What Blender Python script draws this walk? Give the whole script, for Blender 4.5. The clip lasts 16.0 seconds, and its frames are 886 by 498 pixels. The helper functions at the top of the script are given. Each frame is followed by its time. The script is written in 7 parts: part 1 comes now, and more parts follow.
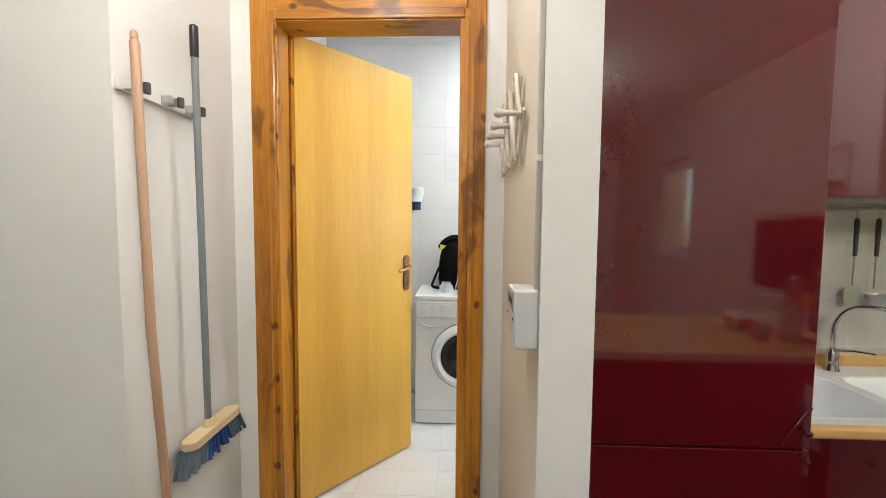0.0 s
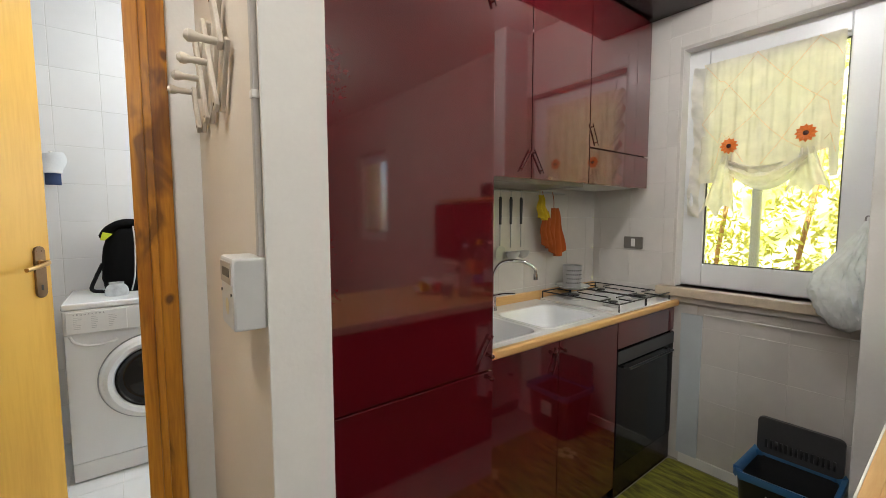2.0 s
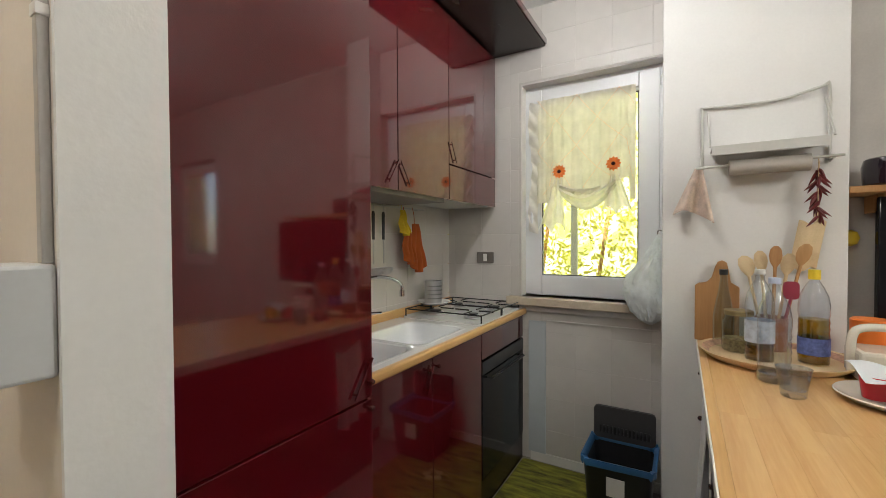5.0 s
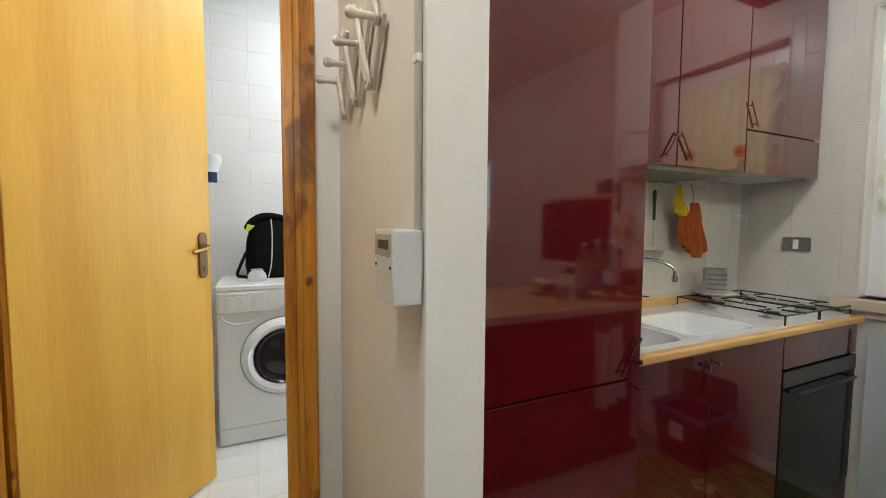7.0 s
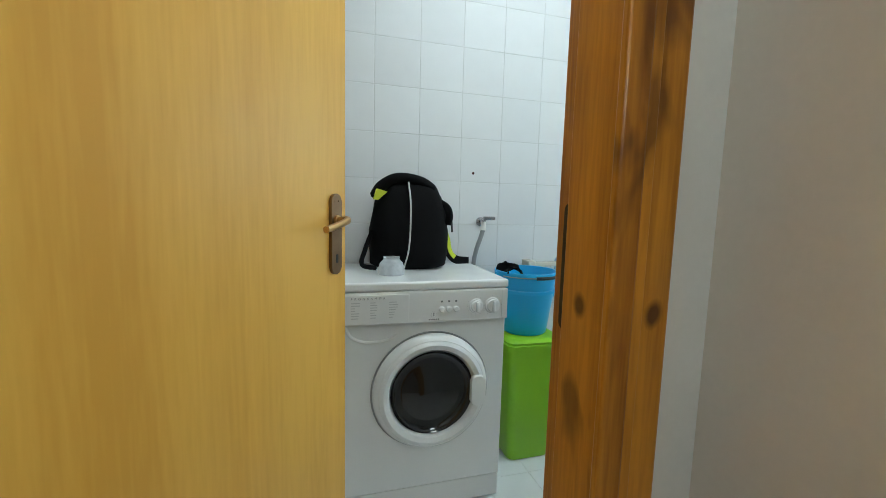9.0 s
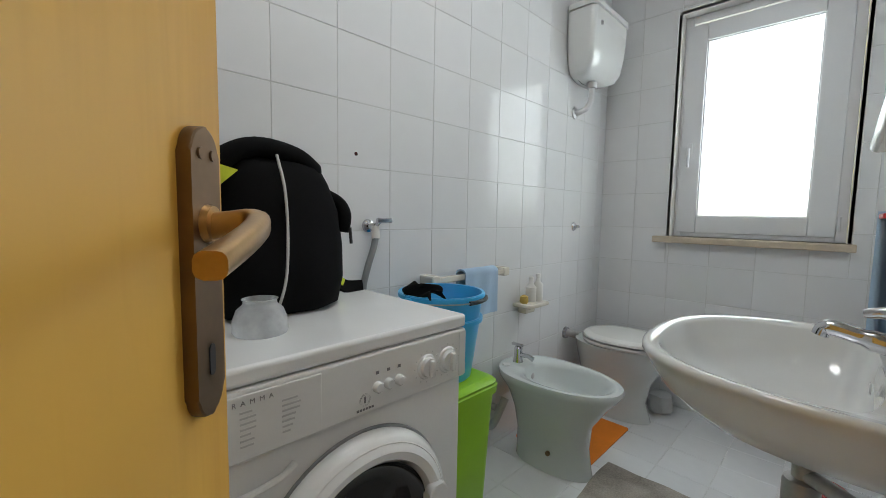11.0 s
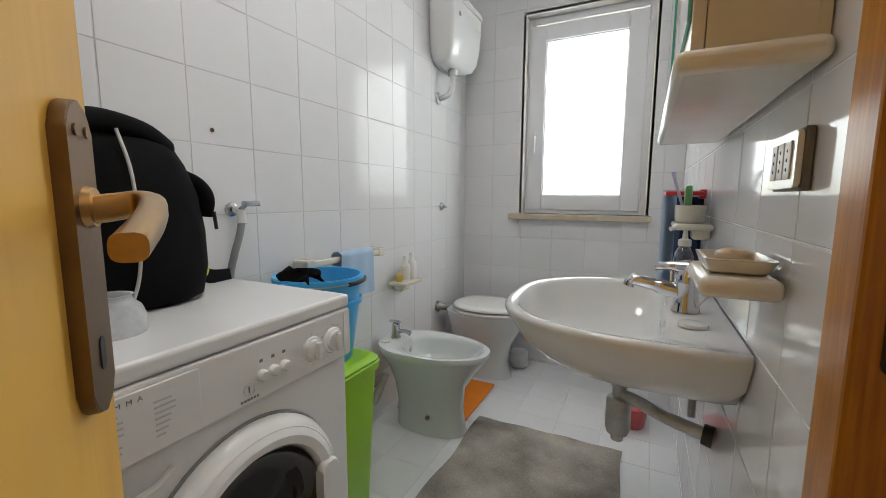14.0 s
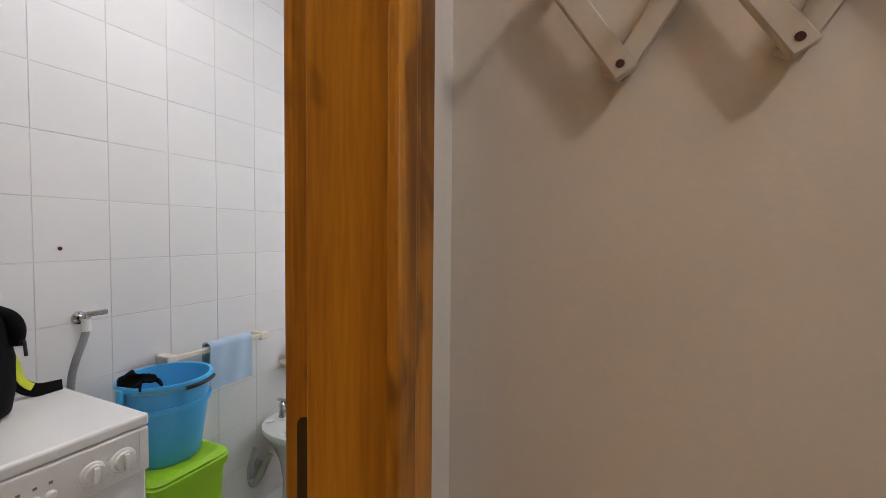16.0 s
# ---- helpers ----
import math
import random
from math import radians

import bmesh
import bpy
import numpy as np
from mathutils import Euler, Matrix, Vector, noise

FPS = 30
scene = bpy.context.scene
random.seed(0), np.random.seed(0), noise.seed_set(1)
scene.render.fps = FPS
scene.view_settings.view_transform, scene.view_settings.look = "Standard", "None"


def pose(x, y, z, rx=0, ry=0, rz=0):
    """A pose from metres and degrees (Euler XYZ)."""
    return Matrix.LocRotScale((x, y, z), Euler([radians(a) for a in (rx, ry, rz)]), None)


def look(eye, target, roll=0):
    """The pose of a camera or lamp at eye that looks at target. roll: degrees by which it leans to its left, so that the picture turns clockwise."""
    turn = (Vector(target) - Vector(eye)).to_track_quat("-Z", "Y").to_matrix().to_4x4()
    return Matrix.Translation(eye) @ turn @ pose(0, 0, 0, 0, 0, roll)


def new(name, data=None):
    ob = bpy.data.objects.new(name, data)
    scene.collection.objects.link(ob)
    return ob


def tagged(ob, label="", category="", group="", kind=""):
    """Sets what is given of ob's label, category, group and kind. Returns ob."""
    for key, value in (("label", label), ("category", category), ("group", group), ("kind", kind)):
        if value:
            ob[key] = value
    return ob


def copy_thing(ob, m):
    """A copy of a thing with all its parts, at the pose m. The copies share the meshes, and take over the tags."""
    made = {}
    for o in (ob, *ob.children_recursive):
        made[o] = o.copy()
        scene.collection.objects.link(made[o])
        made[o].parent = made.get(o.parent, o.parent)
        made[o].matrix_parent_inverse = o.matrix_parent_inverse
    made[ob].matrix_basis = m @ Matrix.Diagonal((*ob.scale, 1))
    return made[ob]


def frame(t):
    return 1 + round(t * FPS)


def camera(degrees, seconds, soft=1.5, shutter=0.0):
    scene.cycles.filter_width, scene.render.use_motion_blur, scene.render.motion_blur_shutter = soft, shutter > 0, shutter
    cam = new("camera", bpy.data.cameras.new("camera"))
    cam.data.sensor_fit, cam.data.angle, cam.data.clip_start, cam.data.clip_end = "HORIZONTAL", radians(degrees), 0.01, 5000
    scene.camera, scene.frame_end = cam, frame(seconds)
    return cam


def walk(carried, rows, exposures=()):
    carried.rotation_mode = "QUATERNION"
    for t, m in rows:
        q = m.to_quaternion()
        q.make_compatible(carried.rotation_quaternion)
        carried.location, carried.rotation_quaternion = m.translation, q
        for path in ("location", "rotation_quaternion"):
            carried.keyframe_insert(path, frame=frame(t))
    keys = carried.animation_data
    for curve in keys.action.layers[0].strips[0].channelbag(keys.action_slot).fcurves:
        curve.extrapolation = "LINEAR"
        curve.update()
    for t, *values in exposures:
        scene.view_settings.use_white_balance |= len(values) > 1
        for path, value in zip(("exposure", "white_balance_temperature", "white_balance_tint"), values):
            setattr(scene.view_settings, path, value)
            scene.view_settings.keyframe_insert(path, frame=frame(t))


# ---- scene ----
cam = camera(94.8, 16.0, soft=0.8)
PATH = [
    (0, (-0.023, -0.179, 1.314), (-0.101, 1.815, 1.186), 0.5),
    (0.5, (-0.038, -0.15, 1.292), (0.234, 1.827, 1.162), 0.3),
    (1, (-0.038, -0.163, 1.288), (0.57, 1.738, 1.155), 0.3),
    (1.5, (-0.045, -0.139, 1.265), (0.879, 1.629, 1.125), 0.0),
    (2, (-0.037, -0.066, 1.237), (1.176, 1.516, 1.083), -0.1),
    (2.5, (-0.017, 0.033, 1.208), (1.424, 1.41, 1.046), -0.3),
    (3, (-0.002, 0.107, 1.197), (1.607, 1.282, 1.022), -0.4),
    (3.2, (-0.002, 0.127, 1.192), (1.666, 1.216, 1.02), -0.2),
    (5.5, (-0.038, 0.073, 1.189), (1.679, 1.1, 1.178), -0.7),
    (6, (-0.051, 0.041, 1.183), (1.418, 1.398, 1.197), -0.3),
    (6.5, (-0.05, -0.001, 1.186), (1.065, 1.66, 1.173), -0.1),
    (7, (-0.107, 0.064, 1.177), (0.726, 1.877, 1.051), 0.4),
    (7.5, (-0.16, 0.24, 1.166), (0.425, 2.142, 0.971), 1.0),
    (7.7, (-0.183, 0.361, 1.162), (0.34, 2.279, 0.947), 1.1),
    (7.9, (-0.216, 0.455, 1.158), (0.29, 2.377, 0.935), 1.2),
    (8, (-0.23, 0.503, 1.155), (0.268, 2.426, 0.928), 1.2),
    (8.2, (-0.24, 0.623, 1.148), (0.239, 2.55, 0.913), 1.2),
    (8.5, (-0.276, 0.799, 1.137), (0.211, 2.725, 0.907), 1.3),
    (8.7, (-0.307, 0.907, 1.127), (0.196, 2.83, 0.902), 1.4),
    (10.8, (-0.417, 1.754, 1.06), (0.931, 3.222, 0.891), 1.1),
    (11, (-0.398, 1.782, 1.076), (1.021, 3.181, 0.907), 1.0),
    (11.5, (-0.36, 1.843, 1.121), (1.206, 3.072, 0.93), 0.8),
    (12, (-0.357, 1.895, 1.148), (1.347, 2.922, 0.94), 0.7),
    (12.5, (-0.348, 1.924, 1.165), (1.415, 2.842, 0.946), 0.5),
    (13, (-0.354, 1.909, 1.143), (1.43, 2.785, 0.92), 0.4),
    (13.5, (-0.386, 1.865, 1.119), (1.4, 2.732, 0.875), 0.5),
    (14, (-0.444, 1.778, 1.074), (1.336, 2.655, 0.824), 0.3),
    (14.5, (-0.476, 1.662, 1.077), (1.302, 2.544, 0.833), 0.5),
    (15, (-0.431, 1.513, 1.17), (1.339, 2.417, 0.942), 0.5),
    (15.5, (-0.395, 1.38, 1.249), (1.385, 2.279, 1.104), 0.5),
    (16, (-0.335, 1.274, 1.317), (1.486, 2.098, 1.244), 0.5),
]
walk(cam, [(t, look(e, g, r)) for t, e, g, r in PATH], exposures=[(0.0, 2.98, 6300, 8), (2.0, 2.75, 6350, 9), (3.2, 2.62, 6300, 8), (6.5, 2.72, 6350, 8), (7.5, 2.84, 6150, 3), (8.7, 2.42, 5700, -4), (10.8, 1.82, 6250, 8), (13.0, 1.82, 6500, 11), (14.5, 2.02, 6600, 14), (16.0, 2.02, 6600, 18)])

# ---- world and large lights ----
world = bpy.data.worlds.new("sky")
scene.world = world
world.use_nodes = True
wn = world.node_tree.nodes
sky = wn.new("ShaderNodeTexSky")
sky.sky_type, sky.sun_disc, sky.sun_elevation, sky.sun_rotation = "NISHITA", False, radians(54), radians(262)
world.node_tree.links.new(sky.outputs[0], wn["Background"].inputs[0])
wn["Background"].inputs[1].default_value = 0.145
sun = new("sun", bpy.data.lights.new("sun", "SUN"))
sun.data.energy, sun.data.angle, sun.data.color = 5.0, radians(0.5), (1, 0.95, 0.86)
sun.matrix_world = look((-4, -1, 12), (4.4, 0.5, 0.5))


def area(name, eye, target, w, h, watts, col=(1, 1, 1)):
    lamp = new(name, bpy.data.lights.new(name, "AREA"))
    lamp.data.shape, lamp.data.size, lamp.data.size_y, lamp.data.energy, lamp.data.color = "RECTANGLE", w, h, watts, col
    lamp.matrix_world = look(eye, target)
    return lamp


area("bath_window_daylight", (2.36, 2.135, 1.66), (0, 2.135, 1.66), 0.66, 1.00, 3.1, (0.95, 0.98, 1.0))


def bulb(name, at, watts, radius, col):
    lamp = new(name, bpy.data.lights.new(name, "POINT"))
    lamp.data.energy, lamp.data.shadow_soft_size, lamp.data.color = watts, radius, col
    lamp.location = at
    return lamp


def disc_light(name, at, watts, width, col):
    """A flat round disc light that shines down."""
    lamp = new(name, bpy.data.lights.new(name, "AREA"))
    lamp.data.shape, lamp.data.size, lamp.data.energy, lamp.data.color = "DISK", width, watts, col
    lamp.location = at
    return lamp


# Added hall fill, no lamp seen here; brightens the alcove and cream partition.
bulb("hall_fill_light", (-0.42, 0.42, 2.42), 4.2, 0.10, (1.0, 0.93, 0.84))
bulb("living_room_bulb", (0.62, -1.95, 2.30), 9, 0.20, (1.0, 0.96, 0.88))
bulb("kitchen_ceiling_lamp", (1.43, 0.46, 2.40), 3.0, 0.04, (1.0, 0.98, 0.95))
# Unseen soft fill, added to brighten the floor and washing machine top.
disc_light("bath_fill_light", (0.40, 2.22, 2.62), 2.4, 0.55, (1.0, 1.0, 0.98))

# ---- materials ----
def nodes_of(m):
    m.use_nodes = True
    return m.node_tree.nodes, m.node_tree.links


def mat(name, col, rough=0.5, metal=0.0, var=0.08, scale=6.0, grain=0.0, gscale=120.0, stretch=(1, 1, 1), coat=0.0, trans=0.0,
        ior=1.5, rvar=0.06, tone=0.0, sss=0.0, spec=0.5):
    """Colour that drifts at a large and a fine scale, with fine relief; tone: how much alike pieces differ."""
    m = bpy.data.materials.new(name)
    n, l = nodes_of(m)
    b = n["Principled BSDF"]
    tc = n.new("ShaderNodeTexCoord")
    mp = n.new("ShaderNodeMapping")
    mp.inputs["Scale"].default_value = stretch
    l.new(tc.outputs["Object"], mp.inputs["Vector"])
    big, fine = n.new("ShaderNodeTexNoise"), n.new("ShaderNodeTexNoise")
    big.inputs["Scale"].default_value, big.inputs["Detail"].default_value = scale, 4
    fine.inputs["Scale"].default_value, fine.inputs["Detail"].default_value = gscale, 3
    l.new(mp.outputs[0], big.inputs["Vector"]), l.new(mp.outputs[0], fine.inputs["Vector"])
    mixn = n.new("ShaderNodeMath")
    mixn.operation = "MULTIPLY_ADD"
    l.new(fine.outputs[0], mixn.inputs[0])
    mixn.inputs[1].default_value = 0.35
    l.new(big.outputs[0], mixn.inputs[2])
    ramp = n.new("ShaderNodeMapRange")
    ramp.inputs["From Min"].default_value, ramp.inputs["From Max"].default_value = 0.4, 0.95
    ramp.inputs["To Min"].default_value, ramp.inputs["To Max"].default_value = 1 - var, 1 + var
    l.new(mixn.outputs[0], ramp.inputs[0])
    last = ramp.outputs[0]
    if tone:
        oi, tr, mu = n.new("ShaderNodeObjectInfo"), n.new("ShaderNodeMapRange"), n.new("ShaderNodeMath")
        tr.inputs["To Min"].default_value, tr.inputs["To Max"].default_value = 1 - tone, 1 + tone
        l.new(oi.outputs["Random"], tr.inputs[0])
        mu.operation = "MULTIPLY"
        l.new(last, mu.inputs[0]), l.new(tr.outputs[0], mu.inputs[1])
        last = mu.outputs[0]
    vm = n.new("ShaderNodeVectorMath")
    vm.operation = "SCALE"
    vm.inputs[0].default_value = col
    l.new(last, vm.inputs["Scale"])
    l.new(vm.outputs[0], b.inputs["Base Color"])
    rr = n.new("ShaderNodeMapRange")
    rr.inputs["To Min"].default_value, rr.inputs["To Max"].default_value = max(0.02, rough - rvar), min(1, rough + rvar)
    l.new(big.outputs[0], rr.inputs[0])
    l.new(rr.outputs[0], b.inputs["Roughness"])
    b.inputs["Metallic"].default_value = metal
    b.inputs["Coat Weight"].default_value = coat
    b.inputs["Coat Roughness"].default_value = 0.05
    b.inputs["Transmission Weight"].default_value = trans
    b.inputs["IOR"].default_value = ior
    b.inputs["Subsurface Weight"].default_value = sss
    b.inputs["Specular IOR Level"].default_value = spec
    if grain:
        bu = n.new("ShaderNodeBump")
        bu.inputs["Strength"].default_value, bu.inputs["Distance"].default_value = 1.0, grain
        l.new(mixn.outputs[0], bu.inputs["Height"])
        l.new(bu.outputs[0], b.inputs["Normal"])
    return m


def wood(name, dark, light, rough=0.4, along="z", scale=9.0, knots=0.0, tone=0.0, bands=False):
    """Streaked wood along one axis, with dark knots where wanted."""
    m = bpy.data.materials.new(name)
    n, l = nodes_of(m)
    b = n["Principled BSDF"]
    tc, mp = n.new("ShaderNodeTexCoord"), n.new("ShaderNodeMapping")
    mp.inputs["Scale"].default_value = {"x": (0.07, 1, 1), "y": (1, 0.07, 1), "z": (1, 1, 0.07)}[along]
    l.new(tc.outputs["Object"], mp.inputs["Vector"])
    off = n.new("ShaderNodeVectorMath")
    oi = n.new("ShaderNodeObjectInfo")
    l.new(mp.outputs[0], off.inputs[0])
    sc = n.new("ShaderNodeVectorMath")
    sc.operation = "SCALE"
    sc.inputs[0].default_value = (7, 13, 5)
    l.new(oi.outputs["Random"], sc.inputs["Scale"])
    l.new(sc.outputs[0], off.inputs[1])
    a, f = n.new("ShaderNodeTexNoise"), n.new("ShaderNodeTexNoise")
    a.inputs["Scale"].default_value, a.inputs["Detail"].default_value, a.inputs["Distortion"].default_value = scale, 5, 0.6
    f.inputs["Scale"].default_value, f.inputs["Detail"].default_value = scale * 14, 2
    l.new(off.outputs[0], a.inputs["Vector"]), l.new(off.outputs[0], f.inputs["Vector"])
    ad = n.new("ShaderNodeMath")
    ad.operation = "MULTIPLY_ADD"
    ad.inputs[1].default_value = 0.4
    l.new(f.outputs[0], ad.inputs[0]), l.new(a.outputs[0], ad.inputs[2])
    r = n.new("ShaderNodeValToRGB")
    r.color_ramp.elements[0].position, r.color_ramp.elements[1].position = 0.48, 0.86
    r.color_ramp.elements[0].color, r.color_ramp.elements[1].color = (*dark, 1), (*light, 1)
    l.new(ad.outputs[0], r.inputs[0])
    last = r.outputs[0]
    if knots:
        v = n.new("ShaderNodeTexVoronoi")
        v.voronoi_dimensions = "2D"
        v.inputs["Scale"].default_value = 1.0
        sp, cb2, s1, s2 = n.new("ShaderNodeSeparateXYZ"), n.new("ShaderNodeCombineXYZ"), n.new("ShaderNodeMath"), n.new("ShaderNodeMath")
        l.new(tc.outputs["Object"], sp.inputs[0])
        a1, a2, lng = {"z": (0, 1, 2), "x": (1, 2, 0), "y": (0, 2, 1)}[along]
        l.new(sp.outputs[a1], s1.inputs[0]), l.new(sp.outputs[a2], s1.inputs[1])
        s2.operation = "MULTIPLY"
        s2.inputs[1].default_value = 7.0
        l.new(s1.outputs[0], s2.inputs[0])
        s3 = n.new("ShaderNodeMath")
        s3.operation = "MULTIPLY_ADD"
        s3.inputs[1].default_value = 5.2
        l.new(sp.outputs[lng], s3.inputs[0])
        s4 = n.new("ShaderNodeMath")
        s4.operation = "MULTIPLY"
        s4.inputs[1].default_value = 0.25
        l.new(a.outputs[0], s4.inputs[0]), l.new(s4.outputs[0], s3.inputs[2])
        l.new(s2.outputs[0], cb2.inputs[0]), l.new(s3.outputs[0], cb2.inputs[1])
        l.new(cb2.outputs[0], v.inputs["Vector"])
        kr = n.new("ShaderNodeMapRange")
        kr.inputs["From Min"].default_value, kr.inputs["From Max"].default_value = 0.05, 0.11
        kr.inputs["To Min"].default_value, kr.inputs["To Max"].default_value = knots, 0.0
        l.new(v.outputs["Distance"], kr.inputs[0])
        # only some cells carry a knot; a few carry a long stain flame
        hue, pick = n.new("ShaderNodeSeparateColor"), n.new("ShaderNodeMath")
        l.new(v.outputs["Color"], hue.inputs[0])
        pick.operation = "GREATER_THAN"
        pick.inputs[1].default_value = 0.5
        l.new(hue.outputs[0], pick.inputs[0])
        only = n.new("ShaderNodeMath")
        only.operation = "MULTIPLY"
        l.new(kr.outputs[0], only.inputs[0]), l.new(pick.outputs[0], only.inputs[1])
        fn, fm, fr_ = n.new("ShaderNodeTexNoise"), n.new("ShaderNodeMapping"), n.new("ShaderNodeMapRange")
        fm.inputs["Scale"].default_value = {"x": (0.35, 1, 1), "y": (1, 0.35, 1), "z": (1, 1, 0.35)}[along]
        fm.inputs["Location"].default_value = (0.9, 0.45, 0.36)
        l.new(tc.outputs["Object"], fm.inputs["Vector"]), l.new(fm.outputs[0], fn.inputs["Vector"])
        fn.inputs["Scale"].default_value, fn.inputs["Detail"].default_value, fn.inputs["Distortion"].default_value = 9.0, 3, 0.8
        fr_.inputs["From Min"].default_value, fr_.inputs["From Max"].default_value = 0.60, 0.68
        fr_.inputs["To Max"].default_value = knots * 0.75
        l.new(fn.outputs[0], fr_.inputs[0])
        both = n.new("ShaderNodeMath")
        both.operation = "MAXIMUM"
        l.new(only.outputs[0], both.inputs[0]), l.new(fr_.outputs[0], both.inputs[1])
        mx = n.new("ShaderNodeMix")
        mx.data_type = "RGBA"
        l.new(both.outputs[0], mx.inputs[0])
        l.new(last, mx.inputs[6])
        mx.inputs[7].default_value = (0.075, 0.018, 0.002, 1)
        last = mx.outputs[2]
    if tone:
        tr = n.new("ShaderNodeMapRange")
        tr.inputs["To Min"].default_value, tr.inputs["To Max"].default_value = 1 - tone, 1 + tone
        l.new(oi.outputs["Random"], tr.inputs[0])
        sv = n.new("ShaderNodeVectorMath")
        sv.operation = "SCALE"
        l.new(last, sv.inputs[0]), l.new(tr.outputs[0], sv.inputs["Scale"])
        last = sv.outputs[0]
    l.new(last, b.inputs["Base Color"])
    b.inputs["Roughness"].default_value = rough
    bu = n.new("ShaderNodeBump")
    bu.inputs["Strength"].default_value, bu.inputs["Distance"].default_value = 0.5, 0.0006
    l.new(ad.outputs[0], bu.inputs["Height"])
    l.new(bu.outputs[0], b.inputs["Normal"])
    return m


def clear(name, col=(1, 1, 1), rough=0.0, share=0.82, base=0.09):
    """Thin clear glass or plastic: mostly see-through, with a real gloss."""
    m = bpy.data.materials.new(name)
    n, l = nodes_of(m)
    n.remove(n["Principled BSDF"])
    t, g, mx, lw = n.new("ShaderNodeBsdfTransparent"), n.new("ShaderNodeBsdfGlossy"), n.new("ShaderNodeMixShader"), n.new("ShaderNodeLayerWeight")
    t.inputs[0].default_value = (*[c * share + (1 - share) * 0.6 for c in col], 1)
    g.inputs["Roughness"].default_value = rough + 0.03
    lw.inputs[0].default_value = 0.5
    po, ma = n.new("ShaderNodeMath"), n.new("ShaderNodeMath")
    po.operation, ma.operation = "POWER", "MULTIPLY_ADD"
    po.inputs[1].default_value, ma.inputs[1].default_value, ma.inputs[2].default_value = 3.0, 0.75, base
    l.new(lw.outputs["Facing"], po.inputs[0]), l.new(po.outputs[0], ma.inputs[0]), l.new(ma.outputs[0], mx.inputs[0])
    l.new(t.outputs[0], mx.inputs[1]), l.new(g.outputs[0], mx.inputs[2])
    l.new(mx.outputs[0], n["Material Output"].inputs[0])
    return m


def sheer(name, col, through_share=0.5, trans_share=0.0, noise_scale=60.0):
    """Cloth, leaf or film that lets light through."""
    m = bpy.data.materials.new(name)
    n, l = nodes_of(m)
    b = n["Principled BSDF"]
    b.inputs["Roughness"].default_value = 0.75
    tc, no, mr, sv = n.new("ShaderNodeTexCoord"), n.new("ShaderNodeTexNoise"), n.new("ShaderNodeMapRange"), n.new("ShaderNodeVectorMath")
    no.inputs["Scale"].default_value = noise_scale
    l.new(tc.outputs["Object"], no.inputs["Vector"])
    mr.inputs["To Min"].default_value, mr.inputs["To Max"].default_value = 0.75, 1.2
    l.new(no.outputs[0], mr.inputs[0])
    sv.operation = "SCALE"
    sv.inputs[0].default_value = col
    l.new(mr.outputs[0], sv.inputs["Scale"])
    l.new(sv.outputs[0], b.inputs["Base Color"])
    tl, mx = n.new("ShaderNodeBsdfTranslucent"), n.new("ShaderNodeMixShader")
    l.new(sv.outputs[0], tl.inputs[0])
    mx.inputs[0].default_value = through_share
    l.new(b.outputs[0], mx.inputs[1]), l.new(tl.outputs[0], mx.inputs[2])
    last = mx
    if trans_share:
        tp, m2 = n.new("ShaderNodeBsdfTransparent"), n.new("ShaderNodeMixShader")
        m2.inputs[0].default_value = trans_share
        l.new(mx.outputs[0], m2.inputs[1]), l.new(tp.outputs[0], m2.inputs[2])
        last = m2
    l.new(last.outputs[0], n["Material Output"].inputs[0])
    return m


def glow(name, col, strength):
    m = bpy.data.materials.new(name)
    n, l = nodes_of(m)
    b = n["Principled BSDF"]
    b.inputs["Emission Color"].default_value, b.inputs["Emission Strength"].default_value = (*col, 1), strength
    return m


PLASTER = mat("white_plaster", (0.74, 0.73, 0.71), 0.85, var=0.05, scale=1.8, grain=0.0012, gscale=90)
CREAM = mat("cream_plaster", (0.69, 0.63, 0.555), 0.85, var=0.05, scale=1.8, grain=0.0012, gscale=90)
CEIL = mat("ceiling_paint", (0.8, 0.8, 0.79), 0.9, var=0.03, scale=1.2, grain=0.0008)
GROUT = mat("grey_grout", (0.64, 0.64, 0.635), 0.9, var=0.15, scale=8, grain=0.0005)
TILE = mat("white_wall_tile", (0.75, 0.755, 0.765), 0.07, var=0.03, scale=3, tone=0.02, rvar=0.03, grain=0.00012, gscale=10, spec=0.38)
FTILE = mat("white_floor_tile", (0.72, 0.73, 0.74), 0.2, var=0.06, scale=5, tone=0.03, rvar=0.08, grain=0.0002, gscale=14)
KTILE = mat("pale_grey_kitchen_tile", (0.60, 0.57, 0.54), 0.3, var=0.05, scale=4, tone=0.03, grain=0.0003, gscale=18)
KGROUT = mat("pale_kitchen_grout", (0.53, 0.50, 0.47), 0.9, var=0.1, grain=0.0004)
BURG = mat("burgundy_gloss_laminate", (0.088, 0.0042, 0.0075), 0.07, var=0.08, scale=3, rvar=0.03, coat=1.0)
BURG.node_tree.nodes["Principled BSDF"].inputs["Coat IOR"].default_value = 1.6
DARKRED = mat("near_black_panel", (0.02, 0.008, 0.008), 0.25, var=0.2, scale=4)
OVENBLK = mat("black_oven_glass", (0.010, 0.010, 0.012), 0.10, var=0.1, spec=0.22)
HONEY = wood("honey_beech_veneer", (0.63, 0.340, 0.046), (0.755, 0.450, 0.076), 0.46, "z", 7)
PINE = wood("varnished_pine", (0.27, 0.088, 0.005), (0.57, 0.245, 0.020), 0.28, "z", 11, knots=0.92)
